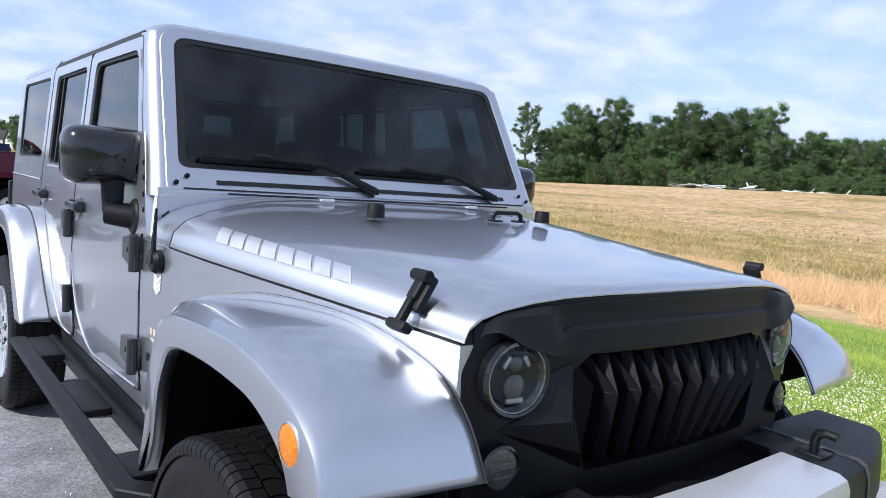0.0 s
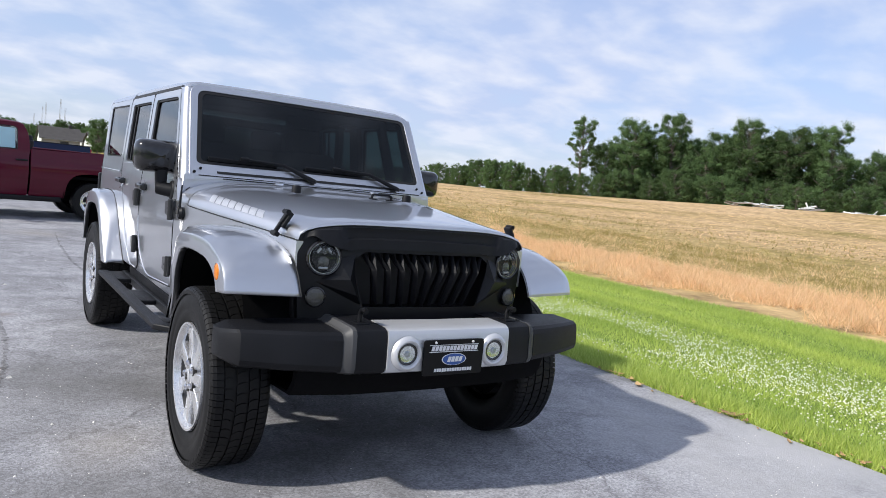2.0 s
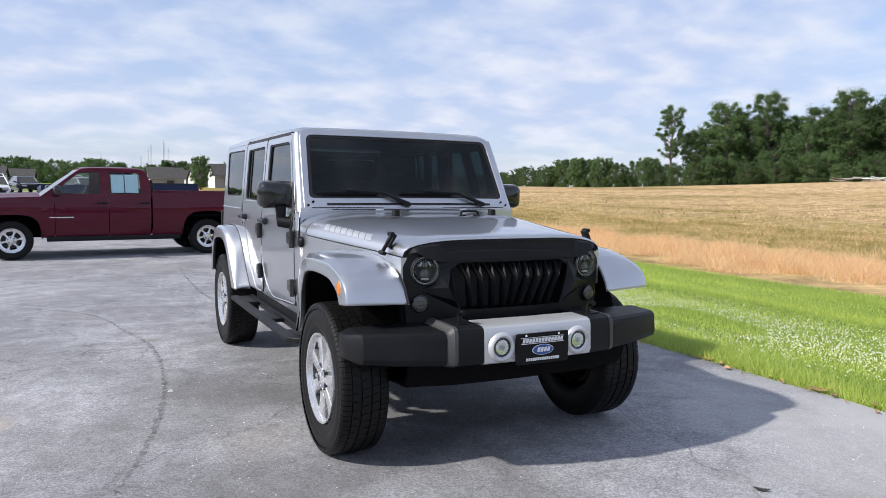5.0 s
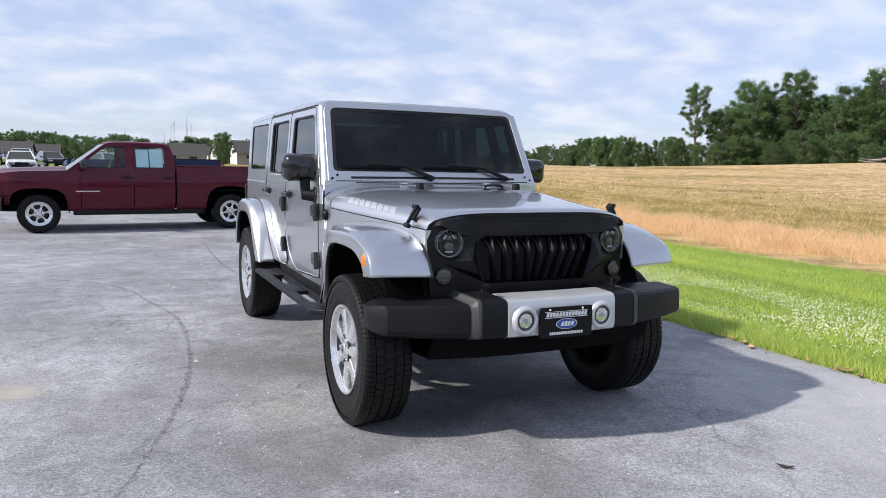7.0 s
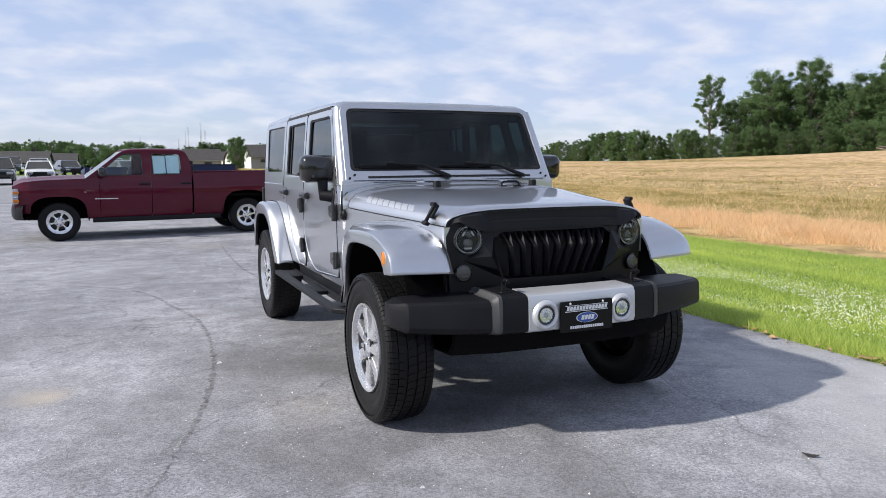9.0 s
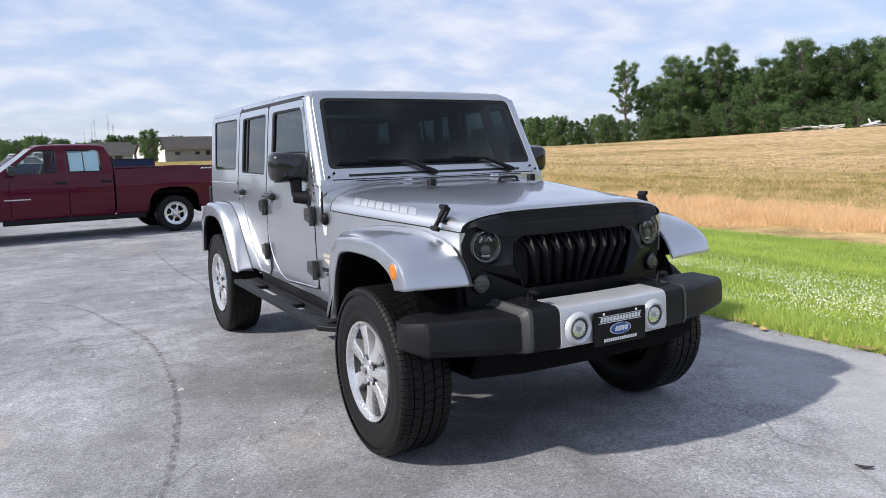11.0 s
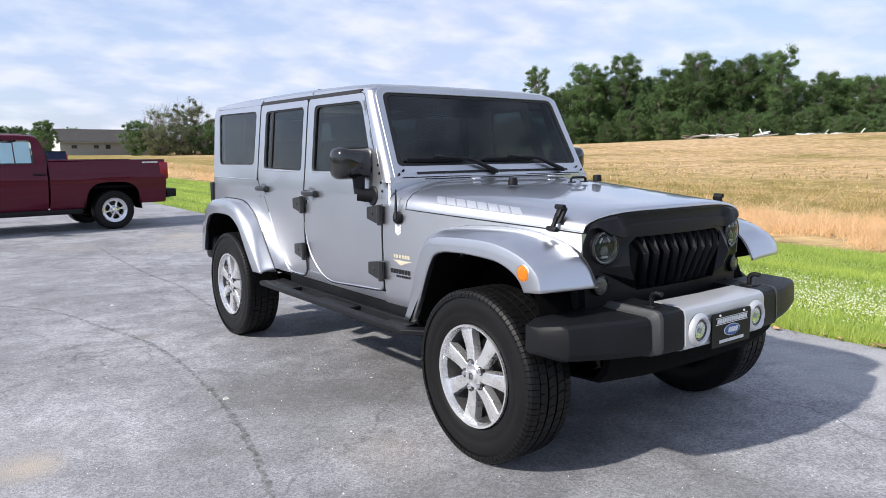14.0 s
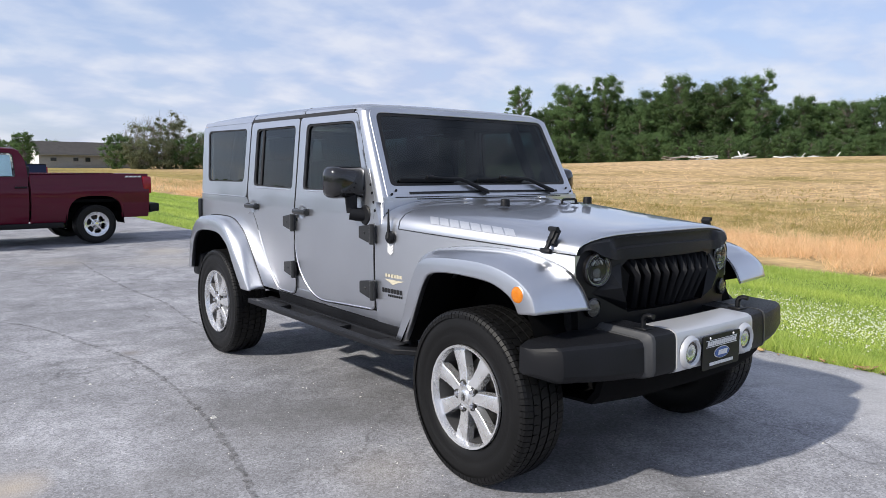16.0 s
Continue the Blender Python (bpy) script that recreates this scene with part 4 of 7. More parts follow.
    rows = [section(y, d) for y, d in ((1.834, 0.0), (2.2, 0.0), (2.60, 0.0))]
    car_part("roof_panel", Build().grid(rows, off=(0, 0, -0.03)), SILVER)
    rows = [section(y, d) for y, d in ((2.606, 0.0), (3.0, 0.0), (3.4, 0.003), (3.50, 0.012), (3.545, 0.035))]
    car_part("hard_top", Build().grid(rows, off=(0, 0, -0.04)), SILVER)
    car_part("roof_seal", Build().box((0, 1.83, 1.795), (1.36, 0.02, 0.02), 0.004), SEAL)
    for s in (-1, 1):
        car_part("hard_top_rail", Build().grid([[(s * 0.739, y, 1.744), (s * 0.722, y, 1.775)] for y in (2.606, 3.1, 3.53)], off=(-s * 0.03, 0, 0)), SILVER)


SLOPE = math.atan2(0.205, 0.40)


def screen_point(x, v, out=0.0):
    """A point of the windscreen's plane: v metres up the slope from its foot."""
    return (x, 0.842 + v * math.sin(SLOPE) - out * math.cos(SLOPE), 1.255 + v * math.cos(SLOPE) + out * math.sin(SLOPE))


def build_windscreen():
    top = 0.575
    outer = rounded([(-0.752, 0.0), (0.752, 0.0), (0.715, top), (-0.715, top)], [0.02, 0.02, 0.075, 0.075], 6)
    inner = rounded([(-0.708, 0.076), (0.708, 0.076), (0.672, 0.540), (-0.672, 0.540)], [0.035, 0.035, 0.045, 0.045], 5)
    fn = lambda x, v: screen_point(x, v, 0.012 * math.cos(x / 0.75 * 1.2))
    fr = car_part("windscreen_frame", ring_panel(outer, inner, (0, 0.3), fn, (0, 0.055, -0.02), 120, 3), SILVER, bevel=0.003)
    band = [(x * 0.968, 0.3 + (v - 0.3) * 0.925) for x, v in inner]
    finish("screen_seal", ring_panel(inner, band, (0, 0.3), lambda x, v: screen_point(x, v, 0.004), (0, 0.02, 0), 120, 1), SEAL, fr)
    pane = resample([(x * 0.992, 0.3 + (v - 0.3) * 0.98) for x, v in inner], 64, (0, 0.3))
    g = finish("windscreen", Build().prism(pane, lambda x, v: screen_point(x, v, 0.002), (0, 0.005, 0)), WINDSHIELD, fr, "tinted windscreen reflecting clouds")
    g.visible_shadow = True
    finish("cowl_strip", Build().grid([[screen_point(x, v, 0.014 * math.cos(x / 0.75 * 1.2) + 0.002) for v in (0.022, 0.036)] for x in (-0.60, -0.4, -0.2, 0.0, 0.2, 0.4, 0.60)], off=(0, 0.01, 0)), SEAL, fr)
    # pillar side cover with its bolts
    for s in (-1, 1):
        rows = []
        for v in (-0.02, 0.1, 0.2, 0.3, 0.4, 0.5, top - 0.022):
            front, side, z = 0.752 - 0.037 * v / top, side_x(1.255 + v * math.cos(SLOPE)), 1.255 + v * math.cos(SLOPE)
            turned = [(0.0, 0.0)] + [(0.050 * (1 - math.cos(q)), math.sin(q)) for q in (0.35, 0.65, 0.95, 1.25, 1.571)] + [(0.098, 1.0)]
            rows.append([(s * (front + k * (side - front)), 0.842 + v * math.sin(SLOPE) + d, z) for d, k in turned])
        finish("pillar", Build().grid(rows, off=(-s * 0.03, 0, 0)), SILVER, fr)
        rows = [[(s * (side_x(1.12 + 0.06 * k) + 0.0015), 0.905 + 0.022 * k, 1.12 + 0.06 * k), (s * (side_x(1.12 + 0.06 * k) + 0.001), 0.846 + 0.029 * k, 1.12 + 0.06 * k), (s * 0.772, 0.836 + 0.029 * k, 1.12 + 0.06 * k)] for k in range(6)]
        hb = finish("pillar_bracket", Build().grid(rows, off=(-s * 0.02, 0.01, 0)), SILVER, fr)
        for v in (0.03, 0.075, 0.125, 0.17):
            bp = Vector((s * (side_x(1.16 + v) + 0.001), 0.893 + (v - 0.02) * 0.45, 1.16 + v))
            finish("bolt", Build().lathe([(0.009, 0), (0.008, 0.003), (1e-4, 0.004)], 10, Matrix.Translation(bp) @ Matrix.Rotation(s * math.pi / 2, 4, "Y")), BLACK_PLASTIC, hb)
        for k, (x, v) in enumerate(((0.69, 0.045), (0.725, 0.022))):
            q = Vector(screen_point(s * x, v, 0.012))
            finish("bolt", Build().lathe([(0.009, 0), (0.008, 0.003), (1e-4, 0.004)], 10, Matrix.Translation(q) @ Matrix.Rotation(-(math.pi / 2 - SLOPE) - 0.0, 4, "X") @ Matrix.Rotation(math.pi, 4, "X")), BLACK_PLASTIC, fr)
    # wipers
    for x0, left, right in ((-0.10, -0.645, -0.25), (0.47, -0.075, 0.31)):
        w = Build()
        pivot = Vector(screen_point(x0 + 0.06, 0.02, 0.03))
        bend = Vector(screen_point(right + 0.03, 0.100, 0.036))
        mid = Vector(screen_point((left + right) / 2, 0.112, 0.038))
        w.rod(pivot, bend, 0.015, 8, 0.010)
        w.rod(bend, mid, 0.010, 8, 0.006)
        a, c = Vector(screen_point(left, 0.112, 0.020)), Vector(screen_point(right, 0.100, 0.020))
        w.rod(a, c, 0.007, 6)
        w.box((0, 0, 0), ((c - a).length, 0.008, 0.02), 0.003, m=Matrix.Translation((a + c) / 2 + Vector((0, 0.004, -0.006))) @ Matrix.Rotation(SLOPE, 4, "X"))
        w.box((0, 0, 0), (0.05, 0.02, 0.022), 0.005, m=Matrix.Translation(mid) @ Matrix.Rotation(SLOPE, 4, "X"))
        wo = car_part("wiper", w, BLACK_GLOSS)
        finish("pivot_cap", Build().lathe([(0.015, -0.012), (0.015, 0.006), (0.010, 0.011), (1e-4, 0.012)], 12, Matrix.Translation(pivot)), BLACK_GLOSS, wo)
    # rear-view mirror
    mi = Build().box((0.0, 0.0, 0.0), (0.24, 0.03, 0.07), 0.015, m=pose(0.0, 1.14, 1.64))
    car_part("interior_mirror", mi, BLACK_GLOSS)


def hood_z(y):
    return lerp_table([(-0.372, 1.144), (-0.369, 1.149), (-0.360, 1.153), (-0.34, 1.158), (-0.2, 1.172), (0.1, 1.196), (0.4, 1.222), (0.72, 1.245), (0.90, 1.254)], y)


def hood_w(y):
    return side_x(1.1, y) - 0.004


def hood_pt(t, y, up=0.0):
    """A point on the bonnet: t from -1 (one side) to 1."""
    a = abs(t)
    drop = lerp_table([(0, 0), (0.45, 0.002), (0.62, 0.008), (0.76, 0.022), (0.86, 0.042), (0.93, 0.066), (0.98, 0.10), (1.0, 0.137)], a)
    scale = (hood_z(y) - lerp_table([(-0.43, 1.060), (0.68, 1.110), (0.9, 1.116)], y)) / 0.137
    wx = lerp_table([(0, 0), (0.45, 0.45), (0.76, 0.76), (0.86, 0.868), (0.93, 0.943), (0.98, 0.988), (1.0, 1.0)], a)
    return (math.copysign(wx * hood_w(y), t), y, hood_z(y) - drop * scale + up)


def build_hood():
    ts = [-1, -0.98, -0.955, -0.93, -0.895, -0.86, -0.81, -0.76, -0.69, -0.62, -0.54, -0.45, -0.25, 0]
    ts = ts + [-t for t in reversed(ts[:-1])]
    rows = []
    for y in [-0.372, -0.369, -0.360, -0.34, -0.27, -0.15, 0.0, 0.15, 0.3, 0.45, 0.58, 0.64, 0.69]:
        row = []
        for t in ts:
            yy = y
            if y > 0.6:
                yy = y + 0.03 * (1 - abs(t)) - 0.0
            bow = -0.046 * (1 - t * t) * max(0.0, (0.1 - y) / 0.472)
            p = hood_pt(t, yy)
            row.append((p[0], p[1] + bow, p[2]))
        rows.append(row)
    hood = car_part("hood", Build().grid(rows, off=(0, 0, -0.006)), SILVER, label="silver hood with faint white lettering bars on its flanks", angle=50)
    for s in (-1, 1):
        for i in range(8):
            y0 = 0.525 - 0.066 * i
            rws = []
            for k in range(5):
                t = 0.908 + 0.060 * k / 4
                lean = -0.05 * k / 4
                rws.append([Vector(hood_pt(s * t, y0 + lean - d)) + Vector((s * 0.0012, 0, 0.0012)) for d in (0.0, 0.019, 0.038, 0.057)])
            finish("lettering_bar", Build().grid(rws), FADED_DECAL, hood, "white bar in place of lettering")
        # rubber windscreen stops
        st = Build().lathe([(0.026, 0.0), (0.024, 0.03), (0.022, 0.038), (1e-4, 0.04)], 16, Matrix.Translation((s * 0.33, 0.36, hood_z(0.36) + 0.008)))
        finish("rubber_stop", st, BLACK_PLASTIC, hood)
        # spring catch
        c = Vector((s * (hood_w(-0.24) + 0.0), -0.245, 1.10))
        lt = Build()
        m = Matrix.Translation(c) @ Matrix.Rotation(s * -0.55, 4, "Y") @ Matrix.Scale(0.8, 4)
        lt.box((s * 0.006, 0, 0.035), (0.022, 0.062, 0.095), 0.008, m=m)
        lt.box((s * 0.022, 0, 0.045), (0.018, 0.034, 0.07), 0.006, m=m)
        lt.box((s * 0.020, 0, -0.022), (0.022, 0.022, 0.07), 0.006, m=m)
        lt.box((s * 0.016, 0, -0.058), (0.034, 0.075, 0.026), 0.009, m=m)
        lt.rod(m @ Vector((s * 0.028, -0.03, 0.072)), m @ Vector((s * 0.028, 0.03, 0.072)), 0.012, 10)
        car_part("hood_catch", lt, BLACK_PLASTIC)
        # washer nozzle
        q = Vector((s * 0.30, 0.70, 1.253))
        car_part("washer_nozzle", Build().box(q, (0.05, 0.03, 0.012), 0.004), CHROME)
    # footman loop
    lp = Build()
    zc = hood_z(0.38) + 0.008
    lp.tube([(0.11, 0.36, zc), (0.11, 0.36, zc + 0.018), (0.125, 0.36, zc + 0.026), (0.215, 0.36, zc + 0.026), (0.23, 0.36, zc + 0.018), (0.23, 0.36, zc)], 0.007, 8)
    lp.box((0.12, 0.36, zc), (0.04, 0.03, 0.006), 0.002).box((0.22, 0.36, zc), (0.04, 0.03, 0.006), 0.002)
    finish("tie_loop", lp, BLACK_GLOSS, hood)
    # cowl with its vent slot, going on in the bonnet's shape
    rows = []
    for y in (0.697, 0.72, 0.76, 0.82, 0.90):
        rows.append([(lambda p: (p[0], y + (0.03 * (1 - abs(t)) if y < 0.75 else 0), p[2]))(hood_pt(t, y)) for t in ts])
    cowl = car_part("cowl", Build().grid(rows, off=(0, 0, -0.03)), SILVER, angle=50)
    vent = Build().box((0.0, 0.800, 1.2535), (1.16, 0.008, 0.006), 0.001)
    finish("cowl_slot", vent, SEAL, cowl)
    rows = []
    for t in ts:
        foot = hood_pt(t, 0.850)
        head = screen_point(foot[0] * 0.775 / hood_w(0.85), 0.006, 0.006)
        rows.append([(foot[0], foot[1] - 0.006, foot[2] - 0.01), (head[0] + (foot[0] - head[0]) * 0.4, head[1] - 0.004, head[2] * 0.4 + foot[2] * 0.6), head])
    finish("screen_foot", Build().grid(rows, off=(0, 0.03, 0)), SILVER, cowl, angle=60)
    finish("foot_seal", Build().tube([Vector(r[2]) + Vector((0, -0.003, 0)) for r in rows[4:-4]], 0.003, 6), SEAL, cowl)


def build_flares():
    fo = smooth_table([(0.585, 0.548, 0), (0.507, 0.689, 0), (0.452, 0.795, 0), (0.402, 0.900, 0), (0.360, 0.965, 0), (0.290, 1.002, 0), (0.190, 1.015, 0), (0.050, 1.022, 0), (-0.090, 1.022, 0), (-0.210, 1.008, 0), (-0.335, 0.970, 0), (-0.412, 0.915, 0), (-0.440, 0.842, 0)], 49)
    fb = smooth_table([(0.625, 0.556, 0), (0.565, 0.690, 0), (0.520, 0.800, 0), (0.475, 0.910, 0), (0.430, 0.985, 0), (0.350, 1.028, 0), (0.220, 1.050, 0), (0.060, 1.056, 0), (-0.090, 1.050, 0), (-0.220, 1.026, 0), (-0.335, 0.985, 0), (-0.412, 0.920, 0), (-0.462, 0.834, 0)], 49)
    fi = smooth_table([(0.505, 0.548, 0), (0.425, 0.675, 0), (0.360, 0.780, 0), (0.312, 0.868, 0), (0.278, 0.915, 0), (0.222, 0.936, 0), (0.140, 0.945, 0), (0.030, 0.948, 0), (-0.080, 0.945, 0), (-0.180, 0.935, 0), (-0.268, 0.903, 0), (-0.312, 0.868, 0), (-0.335, 0.832, 0)], 49)
    ro = smooth_table([(3.530, 0.600, 0), (3.510, 0.740, 0), (3.460, 0.870, 0), (3.380, 0.965, 0), (3.260, 1.018, 0), (2.985, 1.026, 0), (2.830, 1.000, 0), (2.722, 0.938, 0), (2.568, 0.787, 0), (2.449, 0.671, 0), (2.340, 0.556, 0)], 49)
    ri = smooth_table([(3.470, 0.600, 0), (3.440, 0.722, 0), (3.400, 0.830, 0), (3.328, 0.900, 0), (3.185, 0.930, 0), (2.950, 0.932, 0), (2.820, 0.905, 0), (2.700, 0.835, 0), (2.625, 0.740, 0), (2.555, 0.650, 0), (2.475, 0.556, 0)], 49)
    rb = smooth_table([(3.540, 0.600, 0), (3.520, 0.750, 0), (3.480, 0.885, 0), (3.400, 0.985, 0), (3.276, 1.037, 0), (2.992, 1.046, 0), (2.830, 1.032, 0), (2.715, 0.985, 0), (2.600, 0.905, 0), (2.475, 0.735, 0), (2.362, 0.556, 0)], 49)
    for s in (-1, 1):
        for k, (o, i) in enumerate(((fo, fi), (ro, ri))):
            rows = []
            for j, (a, c) in enumerate(zip(o, i)):
                t = j / (len(o) - 1)
                y, z = a.x, a.y
                q = (fb, rb)[k][j]
                if k == 0:
                    xin = side_x(min(q.y, 1.05), q.x) - 0.004 + 0.012 * smoothstep(0.80, 1.0, t)
                    flat = 1 - smoothstep(0.86, 1.0, t)
                    xo = 0.912 - 0.030 * smoothstep(0.22, 0.0, t)
                else:
                    xin, xo, flat = side_x(min(q.y, 1.05)) - 0.004, 0.912, 0.5
                at = lambda u, bulge: (s * (xin + (xo - xin) * u), q.x + (y - q.x) * u, q.y + (z - q.y) * u + bulge)
                pin = at(0.0, 0.0)
                p0 = at(0.10, 0.003 * flat)
                p1, p2 = at(0.50, 0.017 * flat), at(0.80, 0.016 * flat)
                p3 = (s * (xo - 0.013), y, z + 0.0005)
                low = a.lerp(c, 0.06)
                p3b = (s * (xo - 0.003), low.x, low.y)
                mid = a.lerp(c, 0.16)
                p4 = (s * xo, mid.x, mid.y)
                near = a.lerp(c, 0.93)
                p5 = (s * (xo + 0.003), near.x, near.y)
                p6 = (s * (xo - 0.002), c.x, c.y)
                p7 = (s * (xo - 0.030), c.x, c.y)
                rows.append([pin, p0, p1, p2, p3, p3b, p4, p5, p6, p7])
            fl = car_part("fender_flare", Build().grid(rows), SILVER, angle=38)
            out = [(c - a).normalized() * -0.010 for a, c in zip(o, i)]
            well = [[(s * x, c.x + d.x, c.y + d.y) for x in (0.48, 0.70, 0.896)] for c, d in zip(i, out)]
            car_part("wheel_liner", Build().grid(well), DARK, angle=60)
            md = fl.modifiers.new("thick", "SOLIDIFY")
            md.thickness, md.offset = 0.006, -1
            if k == 0:
                lens = Build().lathe([(0.035, 0.0), (0.035, 0.006), (0.029, 0.010), (0.015, 0.013), (1e-4, 0.014)], 24, Matrix.Translation((s * 0.907, -0.332, 0.910)) @ Matrix.Rotation(s * math.pi / 2, 4, "Y"))
                mk = finish("side_marker", lens, AMBER, fl, "amber side marker lens")
                finish("marker_ring", Build().lathe([(0.039, 0.0), (0.039, 0.005), (0.035, 0.007), (0.034, 0.0)], 24, Matrix.Translation((s * 0.908, -0.332, 0.910)) @ Matrix.Rotation(s * math.pi / 2, 4, "Y")), SILVER, mk)
                finish("flare_seal", Build().tube([Vector(r[0]) + Vector((s * 0.002, 0, 0.002)) for r in rows[5:]], 0.0022, 6), SEAL, fl)
            else:
                finish("flare_seal", Build().tube([Vector(r[0]) + Vector((s * 0.003, -0.002, 0.002)) for r in rows[12:]], 0.0035, 6), SEAL, fl)


def build_steps():
    for s in (-1, 1):
        st = Build()
        z = 0.500
        # plate with two openings: rails and cross plates
        st.prism(rounded([(0.36, 0.80), (0.36, 0.84), (0.50, 0.958), (2.255, 0.958), (2.255, 0.898), (0.53, 0.898), (0.44, 0.80)], 0.01, 2), lambda y, x: (s * x, y, z + 0.022), (0, 0, -0.030))
        ob = car_part("side_step", st, BLACK_PLASTIC, label="black side step with two openings", bevel=0.006)
        for y0, y1 in ((0.56, 0.74), (1.14, 1.50), (1.90, 2.25)):
            finish("tread_plate", Build().box((s * 0.845, (y0 + y1) / 2, z + 0.002), (0.125, y1 - y0, 0.028), 0.006), BLACK_PLASTIC, ob)
        finish("inner_rail", Build().box((s * 0.79, 1.40, z - 0.002), (0.035, 1.70, 0.05), 0.008), BLACK_PLASTIC, ob)
        for y in (0.72, 1.32, 2.02):
            finish("bracket", Build().box((s * 0.62, y, 0.50), (0.42, 0.06, 0.03), 0.006), DARK, ob)


def grille_y(x, z=1.0):
    return -0.452 + 0.20 * x * x + 0.06 * max(0.0, z - 1.0) * 2


def build_front():
    half = [(0.575, 0.70), (0.588, 0.86), (0.598, 0.99), (0.598, 1.052), (0.586, 1.080), (0.562, 1.102), (0.52, 1.117), (0.44, 1.127), (0.30, 1.134), (0.15, 1.137)]
    outline = half + [(0, 1.138)] + [(-x, z) for x, z in reversed(half)]
    opening = [(-0.305, 1.022), (0.305, 1.022), (0.362, 0.985), (0.348, 0.93), (0.300, 0.782), (-0.300, 0.782), (-0.348, 0.93), (-0.362, 0.985)]
    g = car_part("grille", ring_panel(outline, opening, (0, 0.93), lambda x, z: (x, grille_y(x, z) + 0.012, z), (0, 0.05, 0), 144, 4), BLACK_GLOSS, label="black aftermarket angry-eye grille with zigzag vanes", angle=40)
    finish("grille_back", Build().box((0, -0.33, 0.90), (0.80, 0.02, 0.32), 0.0), SEAL, g)
    # brow plate over the lamps
    lower = [(-0.58, 1.050), (-0.555, 1.078), (-0.540, 1.080), (-0.49, 1.050), (-0.42, 1.030), (-0.385, 1.026), (-0.30, 1.034), (0.0, 1.038), (0.30, 1.034), (0.385, 1.026), (0.42, 1.030), (0.49, 1.050), (0.540, 1.080), (0.555, 1.078), (0.58, 1.050)]
    upper = [(-0.58, 1.080), (-0.555, 1.098), (-0.52, 1.110), (-0.44, 1.120), (-0.30, 1.127), (0, 1.131), (0.30, 1.127), (0.44, 1.120), (0.52, 1.110), (0.555, 1.098), (0.58, 1.080)]
    rows = []
    for i in range(73):
        x = -0.576 + 1.152 * i / 72
        lo, hi = lerp_table(lower, x), lerp_table(upper, x)
        a = abs(x)
        out = 0.018 * smoothstep(0.576, 0.52, a) + 0.002 + 0.018 * smoothstep(0.36, 0.45, a) * smoothstep(0.576, 0.53, a)
        y = grille_y(x, 1.05) + 0.012
        z = lambda u: lo + (hi - lo) * u
        dp = lambda u: 0.011 * smoothstep(0.012, 0.0, a - 0.40 - 0.9 * (z(u) - 1.085)) * smoothstep(0.46, 0.54, u)
        rows.append([(x, y + 0.004, lo - 0.002)] + [(x, y - out * (1.0 - 0.55 * u) + dp(u), z(u)) for u in (0.0, 0.2, 0.46, 0.54, 0.7, 0.88)] + [(x, y - 0.002, hi)])
    finish("brow", Build().grid(rows, off=(0, 0.006, 0)), BLACK_PLASTIC, g, angle=24)
    # zigzag vanes
    for i in range(9):
        x0 = -0.268 + 0.067 * i
        sgn = -1 if x0 < -0.01 else 1 if x0 > 0.01 else 0
        yb = grille_y(x0) + 0.012
        vane = Build()
        knee = Vector((x0 + 0.004 * sgn, yb - 0.030, 0.948))

        def blade(a, c, wa, wc, depth=0.05):
            a, c = Vector(a), Vector(c)
            pts = [a + Vector((-wa, 0.012, 0)), a + Vector((0, -0.012, 0)), a + Vector((wa, 0.012, 0)), a + Vector((0, depth, 0)),
                   c + Vector((-wc, 0.012, 0)), c + Vector((0, -0.012, 0)), c + Vector((wc, 0.012, 0)), c + Vector((0, depth, 0))]
            vane.add(pts, [(0, 1, 5, 4), (1, 2, 6, 5), (2, 3, 7, 6), (3, 0, 4, 7), (0, 3, 2, 1), (4, 5, 6, 7)])
        blade(knee, (x0 * 0.93 - 0.018 * sgn, yb + 0.02, 0.785), 0.013, 0.008)
        blade(knee, (x0 + 0.002 * sgn, yb + 0.006, 1.020), 0.013, 0.006)
        if sgn:
            blade(knee, (x0 + 0.046 * sgn, yb + 0.012, 1.016), 0.012, 0.005)
        else:
            blade(knee, (x0 - 0.032, yb + 0.012, 1.016), 0.015, 0.006)
            blade(knee, (x0 + 0.032, yb + 0.012, 1.016), 0.015, 0.006)
        finish("vane", vane, BLACK_PLASTIC, g, angle=15)
    for s in (-1, 1):
        # faceted cheek
        c = Build()
        P = [(0.355, 1.010), (0.425, 0.985), (0.44, 0.925), (0.50, 0.895), (0.515, 0.885), (0.335, 0.800), (0.31, 0.79), (0.35, 0.93)]
        vs = [(s * x, grille_y(x) + 0.010, z) for x, z in P] + [(s * 0.385, grille_y(0.385) - 0.030, 0.905), (s * 0.345, grille_y(0.345) - 0.022, 0.835)]
        c.add(vs, [(0, 1, 8), (1, 2, 8), (2, 3, 8), (3, 4, 9, 8), (4, 5, 9), (5, 6, 9), (6, 7, 8, 9), (7, 0, 8)])
        finish("cheek", c, BLACK_GLOSS, g, angle=8)
        # head lamp
        m = Matrix.Translation((s * 0.490, grille_y(0.490) + 0.004, 0.988)) @ Matrix.Rotation(math.pi / 2, 4, "X") @ Matrix.Rotation(s * 0.12, 4, "Y") @ Matrix.Scale(0.9, 4)
        hl = finish("head_lamp", Build().lathe([(0.086, -0.03), (0.086, 0.004), (0.080, 0.010), (0.075, 0.008), (0.073, -0.002)], 40, m), BLACK_SHINE, g, "round head lamp with black bezel")
